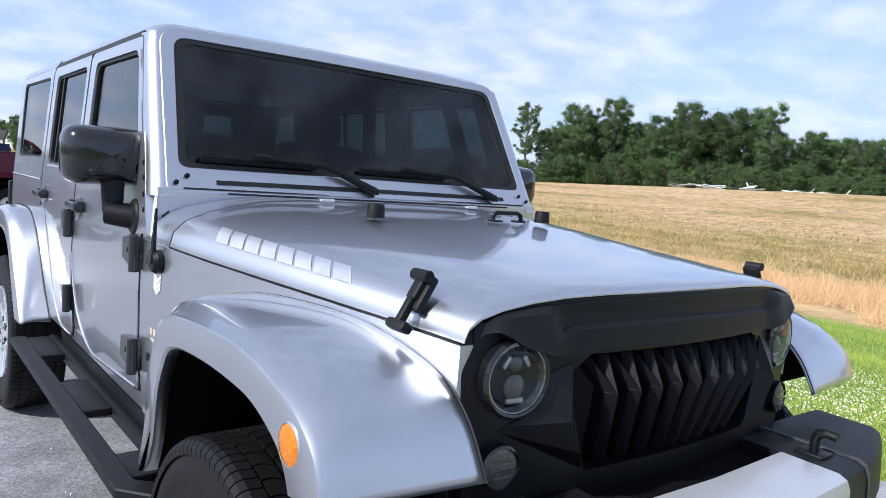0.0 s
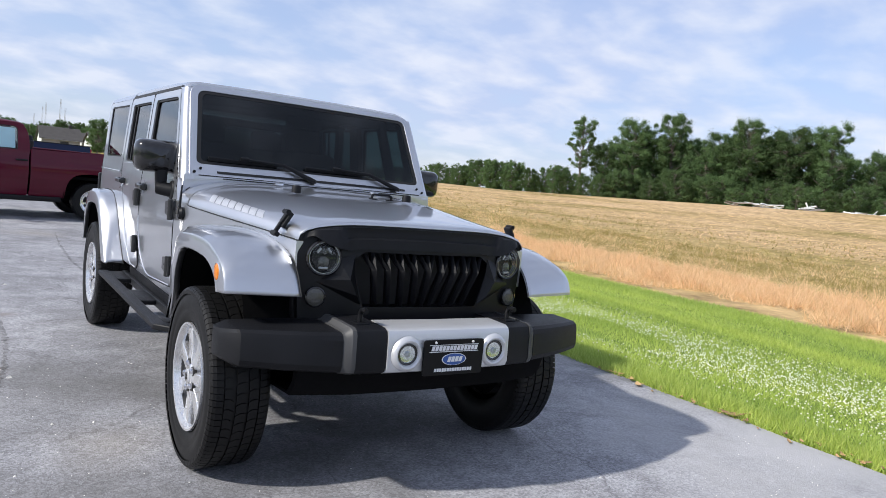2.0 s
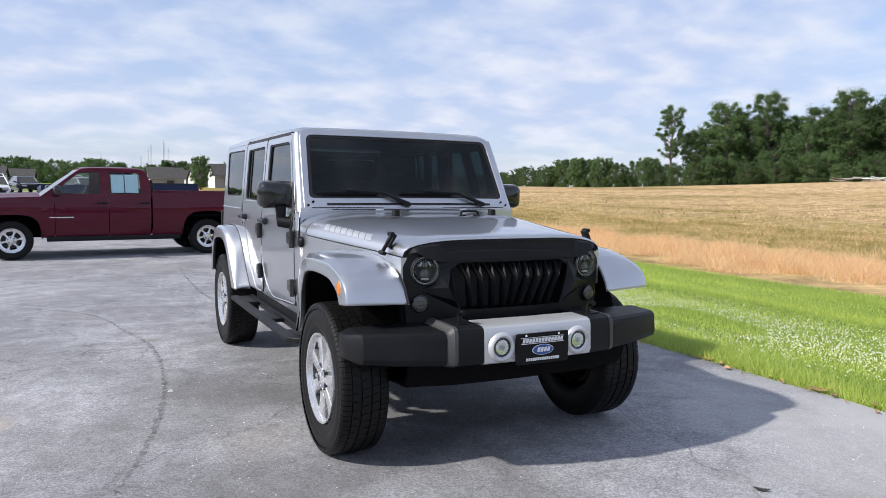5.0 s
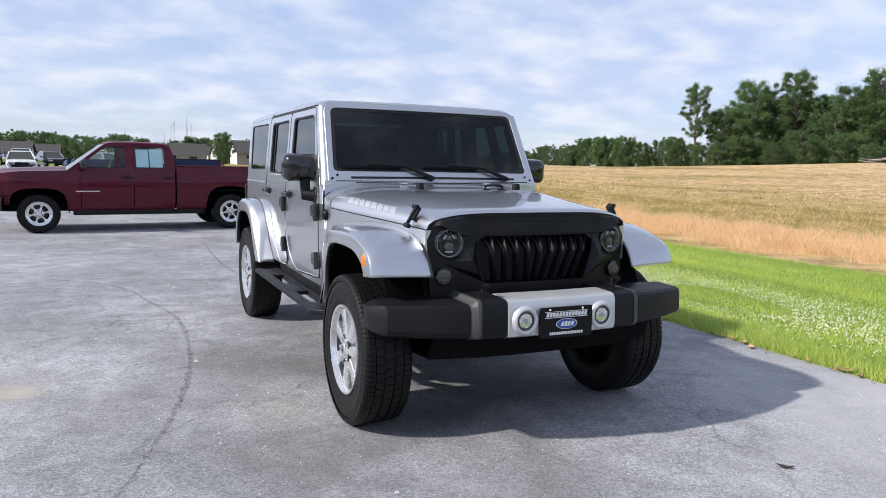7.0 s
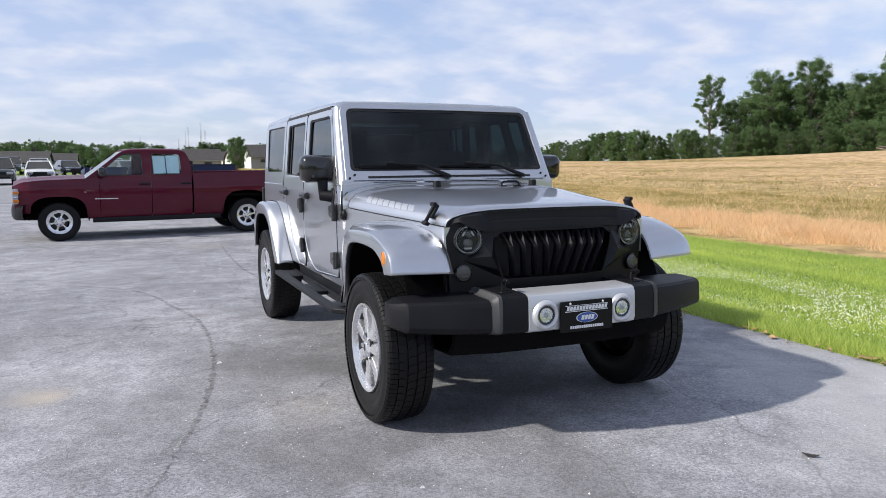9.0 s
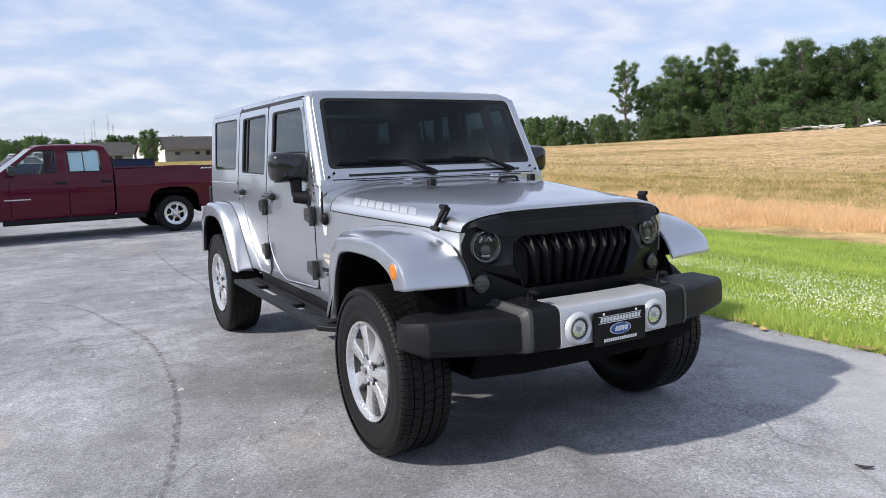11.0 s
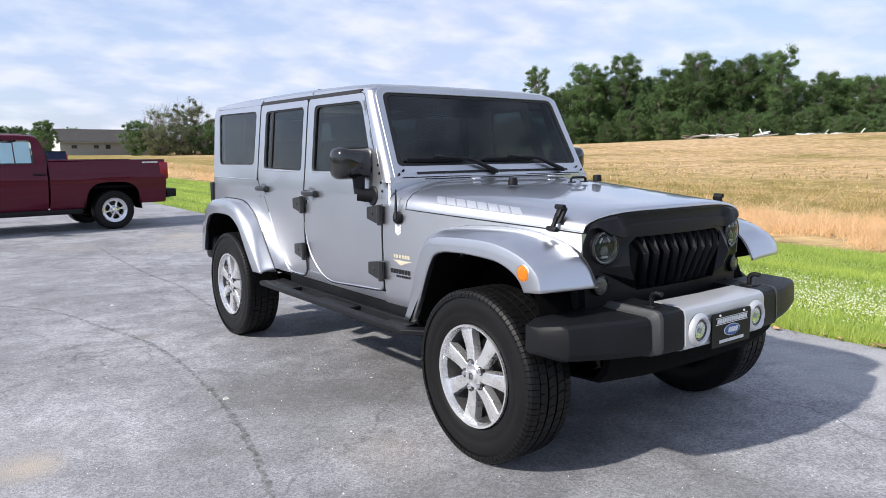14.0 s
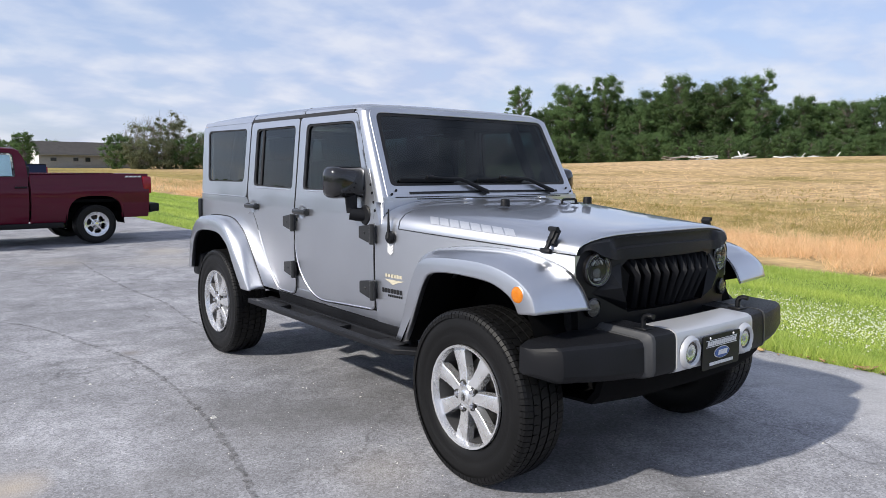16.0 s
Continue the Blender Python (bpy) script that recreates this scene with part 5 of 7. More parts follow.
        finish("halo_ring", Build().lathe([(0.074, 0.002), (0.0735, 0.005), (0.0705, 0.005), (0.069, 0.0)], 40, m), LAMP_CORE, hl)
        finish("reflector", Build().lathe([(0.070, 0.002), (0.05, -0.018), (0.02, -0.03), (1e-4, -0.03)], 32, m), BLACK_SHINE, hl)
        for px, pz, pr, mat in ((0.0, -0.020, 0.027, SMOKED), (0.0, 0.030, 0.018, SMOKED)):
            finish("projector", Build().lathe([(pr, -0.02), (pr, -0.004), (pr * 0.8, 0.0), (pr * 0.5, 0.004), (1e-4, 0.006)], 20, m @ Matrix.Translation((px, pz, 0))), mat, hl)
        for k in (-1, 1):
            finish("wing_reflector", Build().box((0.040 * k, 0.014, -0.006), (0.012, 0.030, 0.012), 0.005, m=m @ Matrix.Rotation(0.6 * k, 4, "Z")), LAMP_CORE, hl)
        finish("lower_reflector", Build().box((0, -0.048, -0.004), (0.046, 0.012, 0.010), 0.004, m=m), LAMP_CORE, hl)
        finish("lens", Build().lathe([(0.075, 0.008), (0.06, 0.014), (0.03, 0.019), (1e-4, 0.020)], 32, m), CLEAR, hl)
        # turn lamp
        m = Matrix.Translation((s * 0.517, grille_y(0.517) - 0.004, 0.822)) @ Matrix.Rotation(math.pi / 2, 4, "X") @ Matrix.Rotation(s * 0.12, 4, "Y") @ Matrix.Scale(0.76, 4)
        tl = finish("turn_lamp", Build().lathe([(0.058, -0.02), (0.058, 0.006), (0.052, 0.010), (0.049, 0.004)], 32, m), BLACK_SHINE, g, "smoked round turn lamp")
        finish("lens", Build().lathe([(0.050, 0.004), (0.035, 0.010), (1e-4, 0.012)], 28, m), SMOKED, tl)
        for k in (-1, 0, 1):
            finish("lens_rib", Build().box((0, 0.022 * k, 0.011), (0.075 if k == 0 else 0.055, 0.008, 0.004), 0.001, m=m), SMOKED, tl)
    # dark closing panel under the bonnet lip
    car_part("grille_shell", ring_panel([(x * 1.006, z + (0.004 if z > 1.04 else 0)) for x, z in outline], opening, (0, 0.93), lambda x, z: (x, grille_y(x, z) + 0.050, z), (0, 0.04, 0), 144, 3), SEAL)


def bumper_front(x):
    a = abs(x)
    return lerp_table([(0.0, -0.700), (0.32, -0.690), (0.445, -0.680), (0.492, -0.660), (0.60, -0.642), (0.72, -0.610), (0.82, -0.575), (0.868, -0.556), (0.876, -0.546), (0.915, -0.450), (0.920, -0.42)], a)


def build_bumper():
    def section(x, lo, hi, front, depth):
        back = front + depth
        return [(x, back, lo + 0.01), (x, front + 0.04, lo), (x, front + 0.010, lo + 0.012), (x, front, lo + 0.035), (x, front + 0.006, hi - 0.030), (x, front + 0.014, hi - 0.010), (x, front + 0.034, hi), (x, back, hi + 0.004)]

    def capped(rows):
        b = Build().grid(rows)
        b.add(rows[0], [tuple(range(8))])
        b.add(rows[-1], [tuple(range(8))])
        return b
    for s in (-1, 1):
        rows = [section(s * a, 0.552, 0.743, bumper_front(a), -0.42 - bumper_front(a)) for a in (0.313, 0.36, 0.41, 0.444)]
        car_part("bumper_block", capped(rows), BLACK_PLASTIC, angle=30)
        rows = [section(s * a, 0.553, hi, f, -0.36 - f) for a, hi, f in ((0.445, 0.746, -0.683), (0.462, 0.745, -0.680), (0.480, 0.728, -0.664), (0.4915, 0.726, -0.658))]
        car_part("bumper_band", capped(rows), BUMPER_GREY, label="grey plastic bumper band", angle=30)
        rows = []
        for a in (0.492, 0.60, 0.72, 0.82, 0.868, 0.876, 0.915, 0.920):
            f = bumper_front(a)
            lo = lerp_table([(0.49, 0.556), (0.7, 0.565), (0.87, 0.574), (0.915, 0.590)], a)
            hi = lerp_table([(0.49, 0.722), (0.8, 0.722), (0.87, 0.720), (0.905, 0.714), (0.915, 0.702)], a)
            rows.append(section(s * a, lo, hi, f, -0.36 - f))
        car_part("bumper_wing", capped(rows), BLACK_PLASTIC, label="black plastic bumper end", angle=18)
        # tow hook
        hk = Build()
        hx = s * 0.385
        hk.tube([(hx, -0.57, 0.735), (hx, -0.57, 0.782), (hx, -0.578, 0.798), (hx, -0.595, 0.804), (hx, -0.622, 0.802)], 0.0115, 10)
        hk.box((hx, -0.57, 0.746), (0.06, 0.07, 0.012), 0.004)
        car_part("tow_hook", hk, BLACK_GLOSS)
    rows = [section(x, 0.552 + 0.0, 0.744, bumper_front(x) - 0.006, 0.17) for x in (-0.310, -0.2, -0.1, 0, 0.1, 0.2, 0.310)]
    b = Build().grid(rows)
    b.add(rows[0], [tuple(range(8))])
    b.add(rows[-1], [tuple(range(8))])
    mid = car_part("bumper_centre", b, BUMPER_SILVER, label="silver bumper centre with round fog lamps")
    for s in (-1, 1):
        m = Matrix.Translation((s * 0.222, -0.700, 0.640)) @ Matrix.Rotation(math.pi / 2, 4, "X")
        fl = finish("fog_lamp", Build().lathe([(0.074, -0.004), (0.070, 0.006), (0.064, 0.013), (0.058, 0.016), (0.052, 0.014), (0.047, 0.007), (0.044, 0.002)], 40, m), BUMPER_SILVER, mid)
        finish("bezel", Build().lathe([(0.0455, 0.0065), (0.043, 0.007), (0.036, 0.004), (0.034, 0.001)], 32, m), BLACK_SHINE, fl)
        finish("reflector", Build().lathe([(0.037, 0.0035), (0.030, 0.002), (0.018, 0.0015), (1e-4, 0.001)], 28, m), LAMP_BRIGHT, fl)
        finish("bulb_shield", Build().lathe([(0.013, 0.0), (0.013, 0.004), (0.009, 0.006), (1e-4, 0.0065)], 16, m), LAMP_CORE, fl)
        finish("lens", Build().lathe([(0.038, 0.004), (0.025, 0.007), (1e-4, 0.0085)], 28, m), CLEAR, fl)
    # dealer plate: plain bars and an oval in place of its print
    pl = Build().prism(rounded([(-0.150, -0.076), (0.154, -0.076), (0.154, 0.076), (-0.150, 0.076)], 0.012, 3), lambda x, z: (x, -0.716, 0.622 + z), (0, 0.008, 0))
    plate = car_part("dealer_plate", pl, PLATE, label="black dealer plate with white bars and a blue oval")
    pf = lambda x, z: (x, -0.7185, 0.622 + z)
    tb = bars(Build(), pf, -0.118, 0.120, 0.030, 0.050, 13, (0, 0.002, 0), 0.004)
    tb.prism([(-0.125, 0.024), (0.125, 0.024), (0.125, 0.027), (-0.125, 0.027)], pf, (0, 0.002, 0))
    tb.prism([(-0.125, 0.053), (0.125, 0.053), (0.125, 0.0555), (-0.125, 0.0555)], pf, (0, 0.002, 0))
    bars(tb, pf, -0.095, 0.100, -0.060, -0.046, 15, (0, 0.002, 0))
    finish("plate_print", tb, WHITE_DECAL, plate)
    ov = lambda k: [(0.002 + 0.062 * k * math.cos(2 * math.pi * i / 32), -0.008 + 0.026 * k * math.sin(2 * math.pi * i / 32)) for i in range(32)]
    finish("oval_border", Build().prism(ov(1.0), pf, (0, 0.002, 0)), WHITE_DECAL, plate)
    finish("oval", Build().prism(ov(0.92), lambda x, z: (x, -0.7205, 0.622 + z), (0, 0.002, 0)), BLUE_DECAL, plate)
    fb = Build()
    bars(fb, lambda x, z: (x, -0.7225, 0.622 + z), -0.036, 0.040, -0.018, 0.004, 4, (0, 0.002, 0), 0.006)
    finish("oval_print", fb, WHITE_DECAL, plate)
    for s in (-1, 1):
        finish("screw", Build().lathe([(0.006, 0), (0.005, 0.004), (1e-4, 0.005)], 8, Matrix.Translation((s * 0.095, -0.716, 0.687)) @ Matrix.Rotation(math.pi / 2, 4, "X")), WHITE_DECAL, plate)
    # valance and skid bar below
    rows = [[(x, bumper_front(x) + 0.06 + d, z) for x in (-0.64, -0.4, -0.2, 0, 0.2, 0.4, 0.64)] for d, z in ((0.0, 0.56), (0.02, 0.49), (0.06, 0.442), (0.34, 0.425), (0.40, 0.50))]
    car_part("valance", Build().grid(rows, off=(0, 0.03, 0.01)), DARK)
    car_part("front_beam", Build().box((0, -0.42, 0.62), (1.1, 0.12, 0.14), 0.01), DARK)
    car_part("radiator_tray", Build().box((0, -0.34, 0.67), (1.15, 0.36, 0.10), 0.01), DARK)


def build_mirrors():
    for s in (-1, 1):
        rows = []
        x0, x1, z0, z1 = 0.738, 0.988, 1.250, 1.432
        for d, k in ((0.052, 0.90), (0.045, 0.97), (0.02, 1.0), (-0.02, 0.98), (-0.05, 0.90), (-0.072, 0.74), (-0.080, 0.5), (-0.084, 0.02)):
            o = rounded([((x0 - (x0 + x1) / 2) * k, (z0 - (z0 + z1) / 2) * k), ((x1 - (x0 + x1) / 2) * k, (z0 - (z0 + z1) / 2) * k), ((x1 - (x0 + x1) / 2) * k, (z1 - (z0 + z1) / 2) * k), ((x0 - (x0 + x1) / 2) * k, (z1 - (z0 + z1) / 2) * k)], 0.055 * k, 5)
            rows.append([(s * ((x0 + x1) / 2 + p[0]), 1.10 + d - 0.05 * p[0], (z0 + z1) / 2 + p[1]) for p in o])
        mr = car_part("door_mirror", Build().grid(rows, close_v=True), BLACK_SHINE, label="black door mirror on a short arm", angle=50)
        back = rounded([(x0 + 0.018, z0 + 0.018), (x1 - 0.018, z0 + 0.018), (x1 - 0.018, z1 - 0.018), (x0 + 0.018, z1 - 0.018)], 0.04, 5)
        finish("mirror_glass", Build().prism(back, lambda x, z: (s * x, 1.148 - 0.05 * (x - 0.87), z), (0, -0.004, 0)), MIRROR_GLASS, mr)
        arm = Build()
        arm.rod((s * 0.845, 1.07, 1.27), (s * 0.845, 1.06, 1.17), 0.036, 14, 0.030)
        arm.rod((s * 0.86, 1.06, 1.168), (s * 0.780, 1.01, 1.158), 0.036, 14, 0.040)
        arm.lathe([(0.058, 0.0), (0.056, 0.012), (0.048, 0.018), (1e-4, 0.02)], 24, Matrix.Translation((s * 0.788, 0.995, 1.160)) @ Matrix.Rotation(s * math.pi / 2, 4, "Y"))
        finish("mirror_arm", arm, BLACK_PLASTIC, mr)
    # aerial
    a = Build()
    a.lathe([(0.034, 0.0), (0.034, 0.012), (0.026, 0.024), (1e-4, 0.026)], 20, Matrix.Translation((-(side_x(1.05, 0.745)), 0.745, 1.055)) @ Matrix.Rotation(-math.pi / 2, 4, "Y"))
    x = side_x(1.05, 0.745) + 0.022
    a.rod((-x, 0.745, 1.05), (-x + 0.004, 0.748, 1.085), 0.016, 10, 0.012)
    a.rod((-x + 0.004, 0.748, 1.085), (-x + 0.012, 0.760, 1.205), 0.008, 8, 0.004)
    car_part("aerial", a, BLACK_GLOSS, label="stubby black aerial")
    # shield decal and badges, as plain shapes
    for s in (-1, 1):
        fn = lambda y, z: (s * (side_x(z, y) + 0.002), y, z)
        d = Build()
        for k in range(3):
            zc = 1.008 - 0.016 * k
            d.prism([(0.728, zc), (0.728, zc + 0.012), (0.752, zc - 0.004), (0.776, zc + 0.012), (0.776, zc), (0.752, zc - 0.016)], fn, (-s * 0.001, 0, 0))
        car_part("shield_decal", d, WHITE_DECAL)
        bars_b = bars(Build(), fn, 0.66, 0.80, 0.838, 0.856, 6, (-s * 0.001, 0, 0))
        bars_b.prism([(0.645, 0.826), (0.80, 0.826), (0.765, 0.812), (0.735, 0.798), (0.70, 0.812)], fn, (-s * 0.001, 0, 0))
        car_part("gold_badge", bars_b, GOLD_DECAL)
        bb = bars(Build(), fn, 0.66, 0.832, 0.752, 0.776, 7, (-s * 0.001, 0, 0))
        bars(bb, fn, 0.66, 0.78, 0.732, 0.744, 8, (-s * 0.001, 0, 0))
        car_part("black_badge", bb, BLACK_DECAL)


def build_interior():
    d = Build().grid([[(x, y, z) for x in (-0.68, -0.35, 0, 0.35, 0.68)] for y, z in ((0.90, 1.262), (1.05, 1.272), (1.16, 1.255), (1.22, 1.20), (1.24, 1.0), (1.15, 0.85))], off=(0, -0.02, -0.02))
    car_part("dashboard", d, DASH)
    w = Build()
    for i in range(24):
        a, c = 2 * math.pi * i / 24, 2 * math.pi * (i + 1) / 24
        pt = lambda t: (0.36 + 0.19 * math.cos(t), 1.32 + 0.05 * math.sin(t) * 1.6, 1.21 + 0.17 * math.sin(t))
        w.rod(pt(a), pt(c), 0.016, 8)
    w.rod((0.36, 1.30, 1.20), (0.36, 1.18, 1.12), 0.05, 10)
    w.box((0.36, 1.315, 1.20), (0.30, 0.03, 0.05), 0.01)
    car_part("steering_wheel", w, DASH)
    for x in (-0.36, 0.36):
        for y, wide in ((1.62, 0.50), (2.45, 0.56)):
            st = Build()
            st.box((x, y, 0.86), (wide, 0.50, 0.18), 0.05)
            st.box((0, 0, 0.30), (wide, 0.14, 0.62), 0.06, m=pose(x, y + 0.24, 0.88, -12))
            seat = car_part("seat", st, SEAT)
            finish("headrest", Build().box((0, 0, 0.0), (0.26, 0.10, 0.18), 0.045, m=pose(x, y + 0.40, 1.56, -10)), SEAT, seat)
    rb = Build()
    for s in (-1, 1):
        rb.tube([(s * 0.66, 1.10, 1.25), (s * 0.62, 1.30, 1.715), (s * 0.62, 1.95, 1.73), (s * 0.62, 3.1, 1.70), (s * 0.64, 3.35, 1.0)], 0.035, 10)
        rb.tube([(s * 0.62, 1.95, 1.73), (s * 0.68, 2.0, 0.9)], 0.035, 10)
    for y, z in ((1.30, 1.715), (1.95, 1.73), (3.1, 1.70)):
        rb.tube([(-0.62, y, z), (0.62, y, z)], 0.035, 10)
    car_part("roll_bar", rb, DASH)


build_body()
build_doors()
build_rear_and_roof()
build_windscreen()
build_hood()
build_flares()
build_steps()
build_front()
build_bumper()
build_mirrors()
build_interior()
for s in (-1, 1):
    for y in (0.0, 2.947):
        wheel(car, side_pose(s, 0.885, y, 0.395), 0.397, 0.230, 0.245)


# ---- the maroon pickup ----
pick = thing("pickup_truck", "maroon double-cab pickup truck parked across the asphalt lot", "truck")


def truck_part(name, b, mat, parent=None, label="", **kw):
    return finish(name, b, mat, parent or pick, label, **kw)


def truck_w(z, x=1.5):
    """Half width of the pickup's body."""
    w = lerp_table([(0.42, 0.870), (0.50, 0.915), (0.60, 0.945), (0.68, 0.958), (0.715, 0.978), (0.90, 0.990), (1.04, 0.988), (1.075, 0.972), (1.20, 0.962), (1.32, 0.945)], z)
    if x < -0.3:
        w -= 0.22 * ((-0.3 - x) / 0.7) ** 2
    return w


def arch(x, centre, r, rise, base):
    """Lower edge of the body over a squarish wheel opening."""
    d = abs(x - centre) / r
    return max(base, 0.372 + rise * (1 - d ** 3.4) ** (1 / 3.4)) if d < 1 else base


ARCH_STEPS = (-1.01, -0.997, -0.985, -0.96, -0.92, -0.86, -0.76, -0.6, -0.4, -0.2, 0, 0.2, 0.4, 0.6, 0.76, 0.86, 0.92, 0.96, 0.985, 0.997, 1.01)


def build_pickup():
    top = [(-0.86, 1.075), (-0.65, 1.145), (-0.3, 1.182), (0.5, 1.208), (0.9, 1.210), (2.55, 1.222)]
    for s in (-1, 1):
        def panel(name, xs, zt, label=""):
            rows = []
            for x in xs:
                lo = max(arch(x, 0.0, 0.50, 0.49, 0.41 if x > 0 else 0.55), arch(x, 3.645, 0.50, 0.54, 0.41 if x < 3.6 else 0.48))
                hi = zt(x)
                zs = [lo + (hi - lo) * k / 14 for k in range(15)]
                rows.append([(x, s * truck_w(z, x), z) for z in zs])
            return truck_part(name, Build().grid(rows, off=(0, -s * 0.04, 0)), MAROON, label=label)
        panel("front_fender", [-0.84, -0.75, -0.65] + [0.50 * k for k in ARCH_STEPS] + [0.56, 0.63, 0.735], lambda x: lerp_table(top, x))
        for x0, x1 in ((0.745, 1.70), (1.712, 2.50)):
            d = panel("door", [x0 + (x1 - x0) * k / 6 for k in range(7)], lambda x: lerp_table(top, x))
            hx = x1 - 0.12
            h = Build().box((hx, s * (truck_w(1.08) + 0.025), 1.085), (0.20, 0.03, 0.03), 0.01)
            h.box((hx - 0.08, s * (truck_w(1.08) + 0.01), 1.085), (0.03, 0.03, 0.035), 0.008).box((hx + 0.08, s * (truck_w(1.08) + 0.01), 1.085), (0.03, 0.03, 0.035), 0.008)
            finish("door_handle", h, BLACK_GLOSS, d)
        rear = [2.535, 2.7, 2.9, 3.05] + [3.645 + 0.50 * k for k in ARCH_STEPS] + [4.25, 4.4, 4.55, 4.66]
        panel("bed_side", rear, lambda x: 1.302 + 0.032 * smoothstep(2.5, 4.6, x))
        truck_part("bed_rail", Build().box((3.6, s * 0.905, 1.326), (2.10, 0.06, 0.016), 0.005), MAROON)
        # black here paints the shade along the maroon body's lower edge
        truck_part("rocker", Build().box((1.84, s * 0.880, 0.380), (2.5, 0.05, 0.10), 0.02), BLACK_PLASTIC)
        # cab side above the belt with two windows
        def cab(x, z):
            t = (z - 1.17) / 0.60
            return (x, s * (0.950 - 0.155 * t - 0.03 * t * t), z)
        f_in = rounded([(0.68, 1.255), (1.56, 1.262), (1.56, 1.705), (1.21, 1.705)], [0.04, 0.02, 0.03, 0.08], 4)
        r_in = rounded([(1.745, 1.262), (2.32, 1.270), (2.32, 1.66), (2.27, 1.700), (1.745, 1.705)], [0.02, 0.03, 0.06, 0.04, 0.02], 4)
        fo = rounded([(0.49, 1.180), (1.705, 1.190), (1.705, 1.782), (1.40, 1.783), (1.18, 1.745)], [0.02, 0.01, 0.01, 0.1, 0.1], 5)
        ro = rounded([(1.712, 1.190), (2.52, 1.200), (2.50, 1.58), (2.40, 1.765), (1.712, 1.782)], [0.01, 0.02, 0.1, 0.12, 0.01], 5)
        for o, i, c in ((fo, f_in, (1.30, 1.47)), (ro, r_in, (2.04, 1.5))):
            cs = truck_part("cab_side", ring_panel(o, i, c, cab, (0, -s * 0.03, 0), 80, 3), MAROON)
            small = [(c[0] + (x - c[0]) * 0.965, c[1] + (z - c[1]) * 0.96) for x, z in i]
            finish("window_frame", ring_panel(i, small, c, lambda x, z: Vector(cab(x, z)) - Vector((0, s * 0.006, 0)), (0, -s * 0.015, 0), 60, 1), SEAL, cs)
            finish("window_pane", Build().prism(resample(small, 40, c), lambda x, z: Vector(cab(x, z)) - Vector((0, s * 0.012, 0)), (0, -s * 0.004, 0)), CLEAR, cs)
        if s < 0:
            for x0, x1, z0, z1 in ((1.77, 2.01, 1.29, 1.645), (2.03, 2.28, 1.29, 1.66)):
                truck_part("window_sheet", Build().prism([(x0, z0), (x1, z0), (x1, z1), (x0, z1)], lambda x, z: Vector(cab(x, z)) - Vector((0, s * 0.03, 0)), (0, -s * 0.002, 0)), PAPER, label="pale blue paper sheet in the window")
        # mirror
        mi = Build()
        mi.box((0.78, s * 1.10, 1.33), (0.12, 0.22, 0.19), 0.04)
        mi.rod((0.80, s * 0.93, 1.25), (0.80, s * 1.02, 1.28), 0.03, 10)
        truck_part("door_mirror", mi, BLACK_SHINE)
        # lamps
        hl = truck_part("head_lamp", Build().box((-0.80, s * 0.82, 0.955), (0.13, 0.22, 0.15), 0.02, m=Matrix()), LAMP_CORE, label="stacked head lamp")
        finish("amber_lens", Build().box((-0.785, s * 0.862, 0.955), (0.15, 0.16, 0.05), 0.01), AMBER, hl)
        hl = truck_part("lower_lamp", Build().box((-0.81, s * 0.82, 0.795), (0.13, 0.22, 0.12), 0.02), LAMP_CORE)
        finish("amber_lens", Build().box((-0.795, s * 0.86, 0.795), (0.14, 0.16, 0.06), 0.01), AMBER, hl)
        truck_part("lamp_divider", Build().box((-0.805, s * 0.83, 0.87), (0.14, 0.23, 0.03), 0.008), CHROME)
        truck_part("tail_lamp", Build().box((4.63, s * 0.905, 1.11), (0.18, 0.165, 0.34), 0.03), RED_LENS, label="red tail lamp")
        # badge bars
        truck_part("door_badge", bars(Build(), lambda x, z: (x, s * (truck_w(z, x) + 0.003), z), 0.64, 1.07, 0.795, 0.815, 9, (0, -s * 0.002, 0)), WHITE_DECAL, label="pale badge bars")
        truck_part("bed_badge", bars(Build(), lambda x, z: (x, s * (truck_w(z, x) + 0.003), z), 4.20, 4.52, 1.262, 1.292, 4, (0, -s * 0.002, 0), 0.02), WHITE_DECAL)
        # wheel houses
        for xc in (0.0, 3.645):
            rows = []
            for k in range(13):
                a = math.pi * k / 12
                rows.append([(xc - 0.53 * math.cos(a), s * yy, 0.372 + 0.56 * math.sin(a) ** 0.5) for yy in (0.55, 0.945)])
            wb = Build().grid(rows)
            wb.add([(xc - 0.53, s * 0.56, 0.4), (xc + 0.53, s * 0.56, 0.4), (xc + 0.53, s * 0.56, 0.95), (xc - 0.53, s * 0.56, 0.95)], [(0, 1, 2, 3)])
            truck_part("wheel_house", wb, DARK)
            wheel(pick, Matrix.Translation((xc, s * 0.935, 0.372)) @ Matrix.Rotation(-s * math.pi / 2, 4, "X"), 0.372, 0.228, 0.25, "steel")
    # bonnet
    rows = []
    for x in (-0.84, -0.80, -0.66, -0.4, 0.0, 0.3, 0.50):
        zt = lerp_table(top, x)
        row = []
        for t in (-1, -0.96, -0.85, -0.7, -0.62, -0.3, 0, 0.3, 0.62, 0.7, 0.85, 0.96, 1):
            a = abs(t)
            row.append((x, t * truck_w(zt, x), zt + 0.055 * (1 - a ** 3) + (0.018 if a < 0.66 else 0)))
        rows.append(row)
    truck_part("hood", Build().grid(rows, off=(0, 0, -0.03)), MAROON, angle=45)
